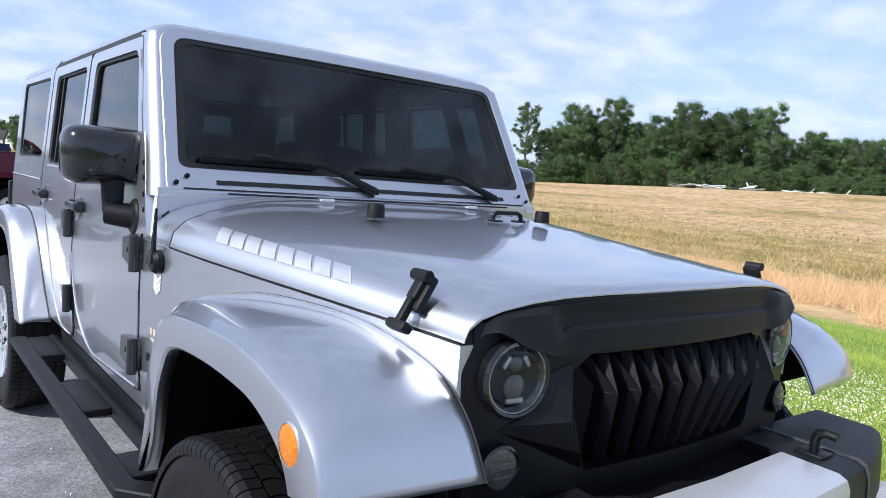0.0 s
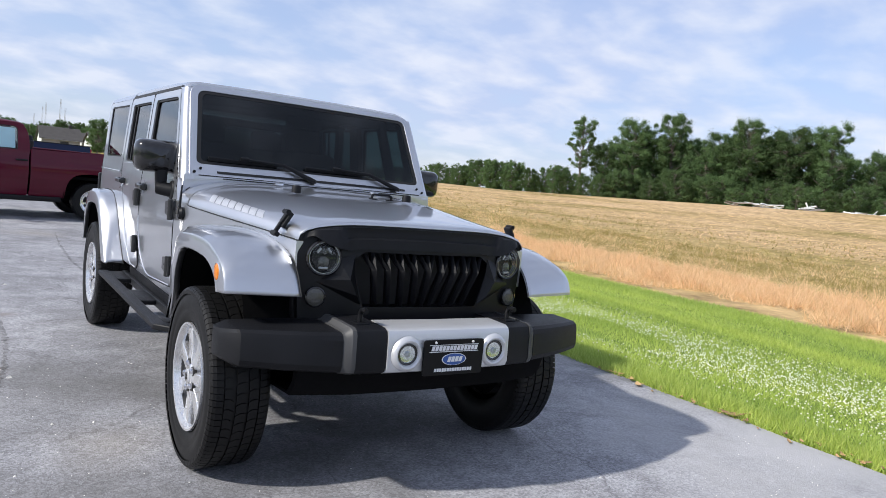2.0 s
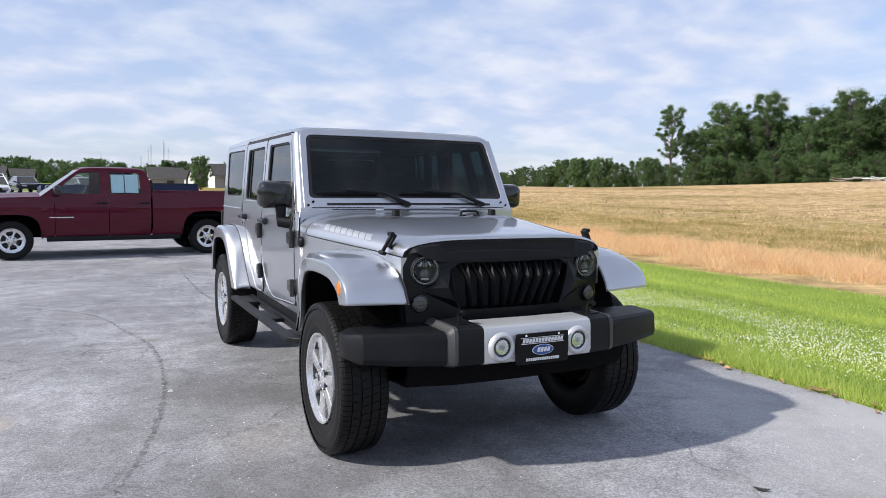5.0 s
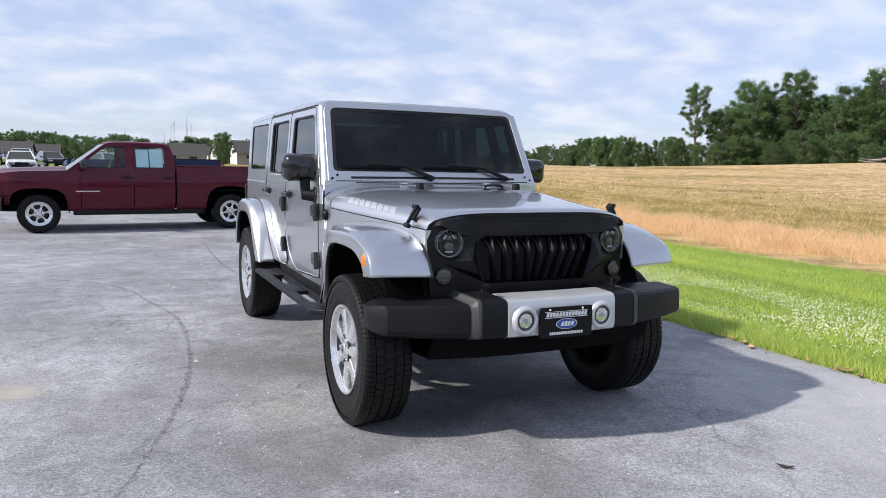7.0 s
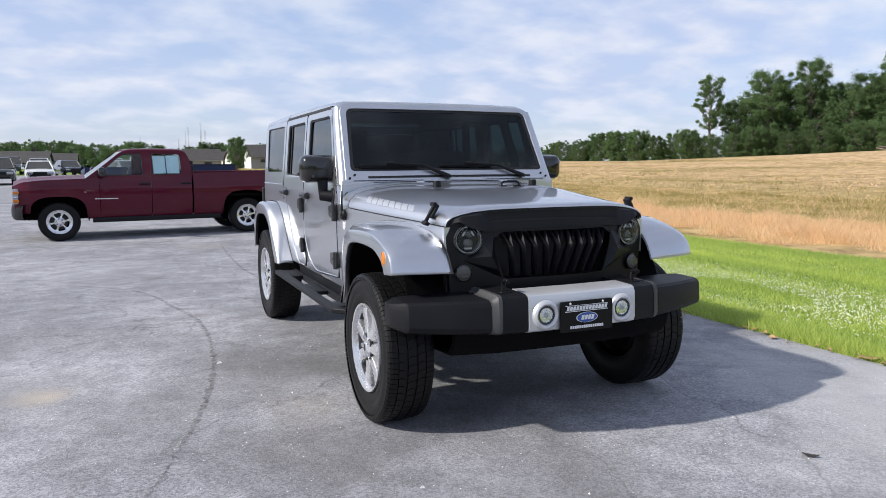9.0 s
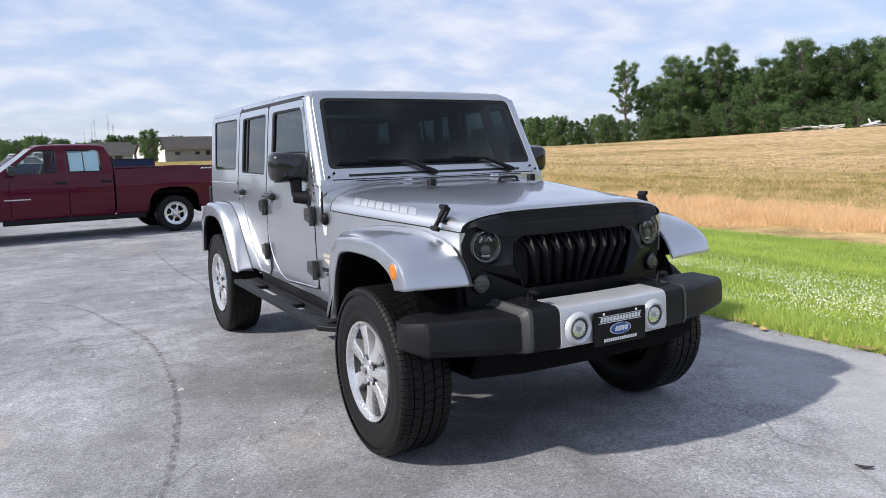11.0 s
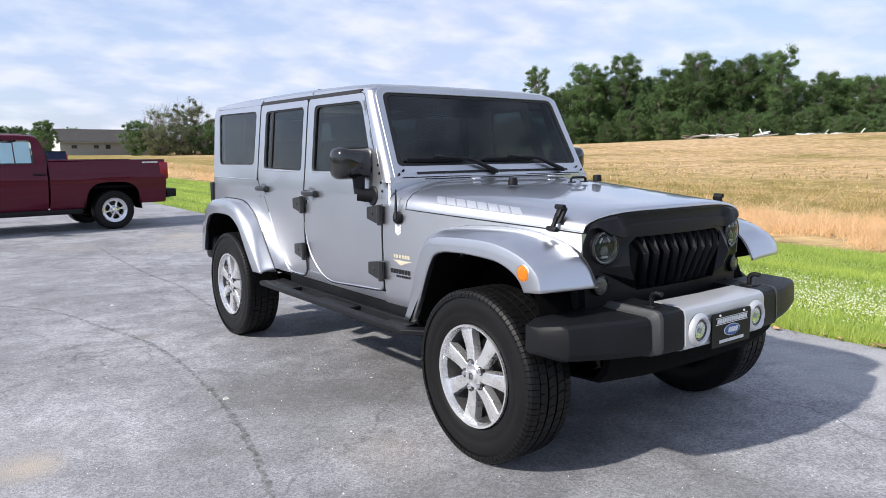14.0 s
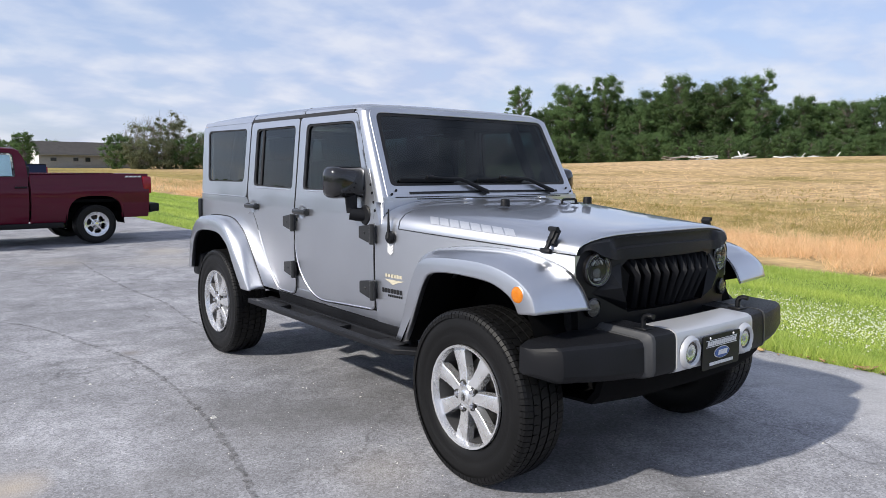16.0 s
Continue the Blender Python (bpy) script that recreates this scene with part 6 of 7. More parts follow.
    # windscreen and rear window
    ws = Build().grid([[(0.47 + 0.76 * t, (0.928 - 0.165 * t) * k, 1.180 + 0.585 * t) for k in (-1, -0.5, 0, 0.5, 1)] for t in (0, 0.3, 0.6, 0.9, 1.0)], off=(0.004, 0, 0))
    truck_part("windscreen", ws, CLEAR)
    rw = Build().grid([[(2.48 - 0.12 * t, (0.82 - 0.14 * t) * k, 1.22 + 0.48 * t) for k in (-1, 0, 1)] for t in (0, 1)], off=(-0.004, 0, 0))
    truck_part("rear_window", rw, CLEAR)
    for s in (-1, 1):
        truck_part("pillar", Build().grid([[(0.455 + 0.76 * t, s * (0.952 - 0.165 * t), 1.175 + 0.575 * t), (0.470 + 0.75 * t, s * (0.865 - 0.160 * t), 1.186 + 0.578 * t)] for t in (0, 0.5, 1.0)], off=(0.05, 0, -0.02)), MAROON)
    rows = []
    for x, dz in ((1.22, -0.03), (1.34, -0.008), (1.7, 0.005), (2.1, 0.005), (2.36, -0.012), (2.43, -0.04)):
        rows.append([(x, y, 1.790 + dz + h) for y, h in ((-0.772, -0.03), (-0.74, -0.005), (-0.6, 0.012), (0, 0.028), (0.6, 0.012), (0.74, -0.005), (0.772, -0.03))])
    truck_part("roof", Build().grid(rows, off=(0, 0, -0.04)), MAROON, angle=45)
    truck_part("cab_back", Build().box((2.47, 0, 0.92), (0.05, 1.84, 0.70), 0.02), MAROON)
    truck_part("cargo_lamp", Build().box((2.42, 0, 1.735), (0.06, 0.34, 0.05), 0.015), RED_LENS)
    # bed and tailgate
    bed = Build().box((3.6, 0, 0.82), (2.1, 1.76, 0.06), 0.01)
    truck_part("bed_floor", bed, DARK)
    truck_part("bed_front", Build().box((2.56, 0, 1.05), (0.05, 1.80, 0.48), 0.01), MAROON)
    truck_part("tailgate", Build().box((4.655, 0, 1.05), (0.06, 1.60, 0.56), 0.02), MAROON)
    rb = Build().box((4.79, 0, 0.66), (0.20, 1.86, 0.17), 0.03)
    rb.box((4.72, 0, 0.60), (0.2, 1.5, 0.1), 0.02)
    truck_part("rear_bumper", rb, BLACK_PLASTIC)
    # nose
    truck_part("grille", Build().box((-0.84, 0, 0.90), (0.06, 1.46, 0.36), 0.02), BLACK_GLOSS)
    truck_part("grille_bar", Build().box((-0.875, 0, 0.90), (0.03, 1.50, 0.06), 0.01), CHROME)
    rows = []
    for y in (-0.98, -0.94, -0.8, -0.4, 0, 0.4, 0.8, 0.94, 0.98):
        f = -0.93 + 0.26 * (abs(y) / 0.98) ** 6
        rows.append([(f + 0.35, y, 0.45), (f + 0.03, y, 0.43), (f, y, 0.50), (f, y, 0.62), (f + 0.02, y, 0.70), (f + 0.12, y, 0.715), (f + 0.35, y, 0.715)])
    truck_part("front_bumper", Build().grid(rows), BLACK_PLASTIC, angle=45)
    # floor, seats, dash
    truck_part("underbody", Build().box((1.9, 0, 0.52), (5.3, 1.30, 0.12), 0.02).box((-0.1, 0, 0.72), (1.4, 1.0, 0.4), 0.03), DARK)
    truck_part("dashboard", Build().box((0.98, 0, 1.14), (0.36, 1.6, 0.18), 0.05), DASH)
    w = Build().lathe([(0.19, -0.012), (0.205, 0), (0.19, 0.012), (0.178, 0)], 24, pose(1.27, -0.42, 1.24, 0, -65, 0), closed=True)
    truck_part("steering_wheel", w, DASH)
    for y in (-0.42, 0.42):
        for x in (1.62, 2.28):
            sb = Build().box((x, y, 0.90), (0.45, 0.5, 0.16), 0.04)
            sb.box((0, 0, 0.28), (0.13, 0.48, 0.56), 0.05, m=pose(x + 0.20, y, 0.92, 0, 10, 0))
            st = truck_part("seat", sb, SEAT)
            finish("headrest", Build().box((x + 0.30, y, 1.55 if x < 2 else 1.48), (0.09, 0.24, 0.16), 0.035), SEAT, st)


build_pickup()
# the nose is short
for o in pick.children_recursive:
    if o.type == "MESH" and o.name.split(".")[0] not in ("wheel", "tyre", "tread", "rim", "spoke", "centre_cap", "brake_disc", "brake_shield", "wheel_house"):
        for vert in o.data.vertices:
            if vert.co.x < -0.45:
                vert.co.x = -0.45 + (vert.co.x + 0.45) * 0.74
PICK_X, PICK_Y, PICK_TURN, PICK_SIZE = -3.165, 11.323, 0.103, 0.945
c, s_ = math.cos(PICK_TURN), math.sin(PICK_TURN)
# the near front wheel stands at (PICK_X, PICK_Y)
ox, oy = PICK_X - s_ * 0.95 * PICK_SIZE, PICK_Y + c * 0.95 * PICK_SIZE
pick.matrix_world = Matrix.Translation((ox, oy, height(ox + 1.5, oy + 0.3) - 0.004)) @ Matrix.Rotation(PICK_TURN, 4, "Z") @ Matrix.Scale(PICK_SIZE, 4)


# ---- other parked vehicles, far off ----
def far_car(label, paint, x, y, turn, kind="suv", group="cars parked in the far lot"):
    """A parked car with its nose towards -y before turning."""
    dims = {"suv": (1.86, 4.6, 1.68, 1.02), "sedan": (1.82, 4.7, 1.46, 0.92), "pickup": (2.0, 5.7, 1.86, 1.14)}[kind]
    w, length, h, belt = dims
    hw = w / 2
    ob = thing("parked_car" if kind != "pickup" else "parked_pickup", label, "car" if kind != "pickup" else "truck", group)
    y0, y1 = -0.9, length - 0.9
    rows = []
    for yy, zl, zt, k in ((y0, 0.38, belt - 0.30, 0.80), (y0 + 0.08, 0.30, belt - 0.18, 0.93), (y0 + 0.35, 0.27, belt - 0.10, 0.99), (0.75, 0.26, belt - 0.02, 1.0), (1.5, 0.25, belt, 1.0), (y1 - 0.6, 0.28, belt + 0.02, 1.0), (y1 - 0.08, 0.32, belt + 0.0, 0.94), (y1, 0.40, belt - 0.1, 0.84)):
        rows.append([(-hw * k * 0.93, yy, zl), (-hw * k, yy, zl + 0.22), (-hw * k, yy, zt - 0.15), (-hw * k * 0.93, yy, zt), (-hw * k * 0.5, yy, zt + 0.035), (0, yy, zt + 0.045), (hw * k * 0.5, yy, zt + 0.035), (hw * k * 0.93, yy, zt), (hw * k, yy, zt - 0.15), (hw * k, yy, zl + 0.22), (hw * k * 0.93, yy, zl)])
    b = Build().grid(rows)
    b.add(rows[0], [tuple(range(11))])
    b.add(rows[-1], [tuple(range(11))])
    finish("body", b, paint, ob, angle=40)
    ya, yb = 0.55, (2.9 if kind == "pickup" else y1 - 0.25)
    slope = 0.62 if kind != "suv" else 0.50
    rear = 0.10 if kind == "pickup" else 0.22 if kind == "suv" else 0.7
    quad = lambda t: [(-hw * (0.93 - 0.22 * t), ya + slope * t, belt + (h - belt) * t), (hw * (0.93 - 0.22 * t), ya + slope * t, belt + (h - belt) * t), (hw * (0.93 - 0.22 * t), yb - rear * t, belt + (h - belt) * t), (-hw * (0.93 - 0.22 * t), yb - rear * t, belt + (h - belt) * t)]
    finish("glasshouse", Build().grid([quad(0), quad(0.5), quad(0.93)], close_v=True), SMOKED, ob, "dark glass")
    q = quad(0.93)
    p = quad(1.0)
    rf = Build().grid([q, [(a[0] * 0.98, a[1], h - 0.01) for a in p], [(a[0] * 0.85, a[1] * 0.9 + 0.2, h + 0.03) for a in p]], close_v=True)
    rf.add([(a[0] * 0.85, a[1] * 0.9 + 0.2, h + 0.03) for a in p], [(0, 1, 2, 3)])
    finish("roof", rf, paint, ob, angle=50)
    for s in (-1, 1):
        pl = Build().rod(Vector(quad(0)[0 if s < 0 else 1]), Vector(quad(0.95)[0 if s < 0 else 1]), 0.045, 6)
        finish("pillar", pl, paint, ob)
        finish("head_lamp", Build().box((s * hw * 0.68, y0 + 0.03, belt - 0.28), (0.36, 0.12, 0.14), 0.03), LAMP_CORE, ob)
        finish("mirror", Build().box((s * (hw + 0.08), 0.72, belt + 0.06), (0.20, 0.10, 0.14), 0.03), paint, ob)
        for yy in (0.0, y1 - 1.0):
            wl = finish("wheel", Build().lathe([(0.2, -0.2), (0.33, -0.2), (0.345, -0.1), (0.345, 0.0), (0.33, 0.02), (0.22, 0.02)], 28, Matrix.Translation((s * (hw - 0.06), yy, 0.345)) @ Matrix.Rotation(s * math.pi / 2, 4, "Y")), RUBBER, ob)
            finish("rim", Build().lathe([(0.22, 0.015), (0.17, -0.01), (0.05, 0.0), (1e-4, 0.005)], 20, Matrix.Translation((s * (hw - 0.06), yy, 0.345)) @ Matrix.Rotation(s * math.pi / 2, 4, "Y")), STEEL_RIM, wl)
    finish("grille", Build().box((0, y0 - 0.005, belt - 0.30), (w * 0.46, 0.06, 0.18), 0.02), BLACK_GLOSS, ob)
    finish("lower_grille", Build().box((0, y0 + 0.02, 0.46), (w * 0.7, 0.10, 0.14), 0.03), BLACK_PLASTIC, ob)
    if kind == "pickup":
        finish("bed_hollow", Build().box((0, 3.75, belt + 0.02), (w * 0.82, 1.6, 0.06), 0.01), DARK, ob)
    ob.matrix_world = Matrix.Translation((x, y, height(x, y) + 0.004)) @ Matrix.Rotation(turn, 4, "Z")
    return ob


CAR_WHITE = surface("white_car_paint", (0.72, 0.73, 0.74), 0.3, 0.0, 0.03, 3.0, 300.0, 0.0, coat=0.8)
CAR_SILVER = surface("pale_silver_car_paint", (0.42, 0.44, 0.47), 0.3, 0.5, 0.04, 3.0, 300.0, 0.0, coat=0.8)
CAR_BLACK = surface("black_car_paint", (0.012, 0.013, 0.016), 0.2, 0.0, 0.1, 3.0, 300.0, 0.0, coat=1.0)
CAR_GREEN = surface("dark_green_car_paint", (0.020, 0.030, 0.024), 0.3, 0.0, 0.1, 3.0, 300.0, 0.0, coat=1.0)


def from_eye(az, dist):
    a = radians(az)
    return -2.05 + dist * math.sin(a), -3.6 + dist * math.cos(a)


for label, paint, az, dist, turn, kind in (
        ("white sedan facing the lot, seen over a maroon hood", CAR_WHITE, -5.3, 57, 0.12, "sedan"),
        ("pale silver sport utility facing the lot behind a white car", CAR_SILVER, -5.35, 72, 0.04, "suv"),
        ("dark grey sport utility parked beside mown grass", CAR_BLACK, -3.25, 74, 0.3, "sedan"),
        ("black pickup parked in the far row", CAR_BLACK, -7.0, 88, 0.06, "pickup"),
        ("dark green car parked at the row's near end", CAR_GREEN, -7.75, 52, 0.10, "suv"),
        ("pale blue-white pickup seen through a truck's windows", CAR_WHITE, 1.0, 92, 0.0, "pickup"),
        ("silver sedan seen through a truck's windows", CAR_SILVER, 0.75, 64, 0.6, "sedan"),
        ("white sedan seen through a truck's window", CAR_WHITE, -0.5, 84, 0.0, "suv")):
    cx, cy = from_eye(az, dist)
    far_car(label, paint, cx, cy, turn, kind)


def build_blue_pickup():
    """The bed of a dark blue pickup stands behind the maroon one."""
    ob = thing("blue_pickup", "dark blue pickup truck parked behind the maroon one", "truck")
    for s in (-1, 1):
        rows = []
        for x in (0.0, 0.3, 0.6, 0.9, 1.0, 1.1, 1.4, 1.7, 1.9, 2.1):
            lo = max(0.55, 0.385 + math.sqrt(max(0.0, 0.24 - (x - 1.05) ** 2)))
            rows.append([(x, s * truck_w(lo + (1.30 - lo) * k / 6), lo + (1.30 - lo) * k / 6) for k in range(7)])
        finish("bed_side", Build().grid(rows, off=(0, -s * 0.04, 0)), NAVY, ob)
        finish("bed_rail", Build().box((1.05, s * 0.925, 1.312), (2.1, 0.07, 0.03), 0.01), BLACK_PLASTIC, ob)
        finish("tail_lamp", Build().box((2.10, s * 0.89, 1.05), (0.10, 0.14, 0.34), 0.02), RED_LENS, ob)
        wheel(ob, Matrix.Translation((1.05, s * 0.93, 0.385)) @ Matrix.Rotation(-s * math.pi / 2, 4, "X"), 0.388, 0.222, 0.25, "steel")
        rows = [[(x, s * truck_w(z), z) for z in (0.5, 0.8, 1.1, 1.24)] for x in (-3.4, -2.0, -1.0, -0.03)]
        finish("cab_side", Build().grid(rows, off=(0, -s * 0.04, 0)), NAVY, ob)
        wheel(ob, Matrix.Translation((-2.6, s * 0.93, 0.385)) @ Matrix.Rotation(-s * math.pi / 2, 4, "X"), 0.388, 0.222, 0.25, "steel")
    finish("tailgate", Build().box((2.10, 0, 1.02), (0.05, 1.64, 0.54), 0.02), NAVY, ob)
    finish("bed_floor", Build().box((1.05, 0, 0.80), (2.1, 1.8, 0.05), 0.01), DARK, ob)
    finish("cab", Build().box((-0.75, 0, 1.2), (1.3, 1.72, 0.9), 0.15, taper=(0.8, 0.85)), NAVY, ob)
    finish("hood", Build().box((-2.4, 0, 1.0), (2.0, 1.8, 0.4), 0.12), NAVY, ob)
    finish("underbody", Build().box((-0.6, 0, 0.55), (5.0, 1.3, 0.14), 0.02), DARK, ob)
    return ob


blue = build_blue_pickup()
blue.matrix_world = Matrix.Translation((-0.08, 27.4, height(-0.08, 27.4))) @ Matrix.Rotation(0.12, 4, "Z")


# ---- houses ----
ROOF = surface("dark_shingles", (0.060, 0.056, 0.054), 0.9, 0.0, 0.25, 1.5, 14.0, 0.3)
SIDING = surface("grey_siding", (0.30, 0.303, 0.31), 0.8, 0.0, 0.1, 1.0, 8.0, 0.1)
GABLE = surface("pale_siding", (0.70, 0.71, 0.72), 0.8, 0.0, 0.06, 1.0, 8.0, 0.1)
HOUSE_GLASS = surface("dark_window", (0.03, 0.035, 0.04), 0.15, 0.0, 0.2, 3.0, 20.0, 0.0)
MASTS = surface("galvanised_mast", (0.35, 0.36, 0.38), 0.6, 0.4, 0.1, 1.0, 9.0, 0.0)


def house(label, x, y, base, length, depth, eave, ridge, turn, wall=SIDING, windows=(), gable=GABLE):
    """A long low house: its ridge runs along local x, the gable with pale boards at its -x end."""
    ob = thing("house", label, "house", "houses beyond the field")
    L, D = length, depth
    wall_b = Build().box((L / 2, 0, eave / 2 - 0.6), (L, D, eave + 1.2), 0.0)
    finish("wall", wall_b, wall, ob)
    for xx in (-0.06, L + 0.01):
        finish("gable", Build().prism([(-D / 2, -1.2), (D / 2, -1.2), (D / 2, eave), (0, ridge - 0.12), (-D / 2, eave)], lambda y, z: (xx, y, z), (0.05, 0, 0)), gable, ob)
    for s in (-1, 1):
        rf = Build().grid([[(-0.4, s * (D / 2 + 0.5), eave - 0.2), (L + 0.4, s * (D / 2 + 0.5), eave - 0.2)], [(-0.4, 0, ridge), (L + 0.4, 0, ridge)]], off=(0, 0, 0.14))
        finish("roof", rf, ROOF, ob)
        finish("fascia", Build().box((L / 2, s * (D / 2 + 0.5), eave - 0.16), (L + 0.8, 0.05, 0.12), 0.0), wall, ob)
    for wx, wide, tall in windows:
        wn = finish("window", Build().box((wx, -D / 2 - 0.02, eave - 0.85), (wide + 0.1, 0.08, tall + 0.1), 0.0), wall, ob)
        finish("pane", Build().box((wx, -D / 2 - 0.05, eave - 0.85), (wide, 0.06, tall), 0.0), HOUSE_GLASS, wn)
    finish("chimney", Build().box((L * 0.8, 0.2, ridge + 0.25), (0.5, 0.5, 0.7), 0.02), ROOF, ob)
    ob.matrix_world = Matrix.Translation((x, y, base)) @ Matrix.Rotation(turn, 4, "Z")
    return ob


def place(az, dist):
    a = radians(az)
    return -2.6 + dist * math.sin(a), -2.8 + dist * math.cos(a)


for label, az, dist, el, length, depth, eave, ridge, turn, wins in (
        ("long low grey house with a dark roof and pale gable", 9.05, 128, 1.62, 16.0, 7.0, 2.5, 4.3, 0.01, ((1.9, 0.8, 0.5), (5.0, 0.7, 0.5), (6.7, 0.7, 0.65), (12.6, 0.8, 0.5))),
        ("small house with a pale gable end beside trees", 7.6, 142, 1.20, 7.0, 6.5, 2.3, 3.8, 0.06, ((2.6, 1.1, 0.9),)),
        ("small pale-gabled house half hidden by trees", 6.95, 150, 1.10, 7.0, 6.5, 2.3, 3.8, 0.06, ()),
        ("grey house with a dark roof beyond the lot", 4.6, 135, 1.30, 5.4, 8.0, 2.4, 4.2, 0.0, ((3.2, 1.2, 0.9),)),
        ("long low house with a brown-grey roof beyond parked cars", -9.0, 132, 1.10, 10.4, 9.0, 2.2, 3.7, 0.0, ((3.4, 1.2, 0.9), (7.4, 1.2, 0.9))),
        ("small grey house beyond parked cars", -4.3, 138, 0.98, 3.6, 6.0, 2.2, 3.4, 0.0, ())):
    hx, hy = place(az, dist)
    house(label, hx, hy, 1.4 + dist * math.tan(radians(el)) - ridge, length, depth, eave, ridge, turn, windows=wins)

for az, el, dist in ((5.5, 3.31, 420), (4.6, 2.96, 520), (4.4, 2.67, 560), (1.3, 2.21, 480), (3.9, 2.13, 600), (5.8, 2.75, 450)):
    mx_, my_ = place(az, dist)
    top = 1.4 + dist * math.tan(radians(el))
    mb = Build()
    for k in range(3):
        a = 2 * math.pi * k / 3
        mb.rod((0.45 * math.cos(a), 0.45 * math.sin(a), -1), (0.30 * math.cos(a), 0.30 * math.sin(a), top), 0.10, 5, 0.06)
    n = int(top / 2.4)
    for k in range(n):
        z = top * k / n
        a = 2 * math.pi * (k % 3) / 3
        mb.rod((0.45 * math.cos(a), 0.45 * math.sin(a), z), (0.45 * math.cos(a + 2.1), 0.45 * math.sin(a + 2.1), z + 1.2), 0.04, 4)
    ob = thing("radio_mast", "thin grey lattice radio mast on the horizon", "mast", "radio masts")
    finish("lattice", mb, MASTS, ob)
    ob.matrix_world = Matrix.Translation((mx_, my_, 0))


# ---- trees ----
BARK = surface("grey_bark", (0.17, 0.15, 0.125), 0.9, 0.0, 0.25, 1.2, 12.0, 0.4)


def leaf_material(name, a, b):
    m = bpy.data.materials.new(name)
    m.use_nodes = True
    n, ln = m.node_tree.nodes, m.node_tree.links
    bs = n["Principled BSDF"]
    geo = n.new("ShaderNodeNewGeometry")
    info = n.new("ShaderNodeObjectInfo")
    mix = n.new("ShaderNodeMix")
    mix.data_type = "RGBA"
    mix.inputs[6].default_value, mix.inputs[7].default_value = (*a, 1), (*b, 1)
    ln.new(geo.outputs["Random Per Island"], mix.inputs[0])
    hsv = n.new("ShaderNodeHueSaturation")
    mr = n.new("ShaderNodeMapRange")
    mr.inputs["To Min"].default_value, mr.inputs["To Max"].default_value = 0.78, 1.36
    ln.new(info.outputs["Random"], mr.inputs[0])
    ln.new(mr.outputs[0], hsv.inputs["Value"])
    ln.new(mix.outputs[2], hsv.inputs["Color"])
    ln.new(hsv.outputs[0], bs.inputs["Base Color"])
    bs.inputs["Roughness"].default_value = 0.75
    bs.inputs["Specular IOR Level"].default_value = 0.12
    tr = n.new("ShaderNodeBsdfTranslucent")
    ln.new(hsv.outputs[0], tr.inputs[0])
    mixs = n.new("ShaderNodeMixShader")
    mixs.inputs[0].default_value = 0.5
    ln.new(bs.outputs[0], mixs.inputs[1])
    ln.new(tr.outputs[0], mixs.inputs[2])
    ln.new(mixs.outputs[0], n["Material Output"].inputs[0])
    return m


LEAVES = leaf_material("summer_leaves", (0.094, 0.160, 0.064), (0.136, 0.205, 0.085))
DRY_LEAVES = leaf_material("olive_leaves", (0.135, 0.155, 0.088), (0.195, 0.212, 0.128))


def leaf_cloud(centres, leaf, per, rnd, flat=0.75):
    """Small leaf sprays round many centres, as vertex and face lists."""
    v, f = [], []
    for c, r in centres:
        for _ in range(per):
            d = Vector((rnd.gauss(0, 1), rnd.gauss(0, 1), rnd.gauss(0, 1) * flat))
            d = d.normalized() * r * min(1.6, abs(rnd.gauss(0.68, 0.36)))
            p = c + d
            face = d.normalized() + Vector((rnd.gauss(0, 0.26), rnd.gauss(0, 0.26), rnd.gauss(0.25, 0.26)))
            u = face.cross(Vector((rnd.gauss(0, 1), rnd.gauss(0, 1), rnd.gauss(0, 1)))).normalized()
            w = face.cross(u).normalized()
            s = leaf * rnd.uniform(0.6, 1.4)
            k = len(v)
            v += [p - u * s, p + w * s * 0.55, p + u * s, p - w * s * 0.55]
            f.append((k, k + 1, k + 2, k + 3))
    return v, f


def raw_mesh(name, v, f, material, parent=None):
    me = bpy.data.meshes.new(name)
    me.from_pydata([tuple(p) for p in v], [], f)
    me.materials.append(material)
    ob = new(name, me)
    if parent is not None:
        ob.parent = parent
    return ob


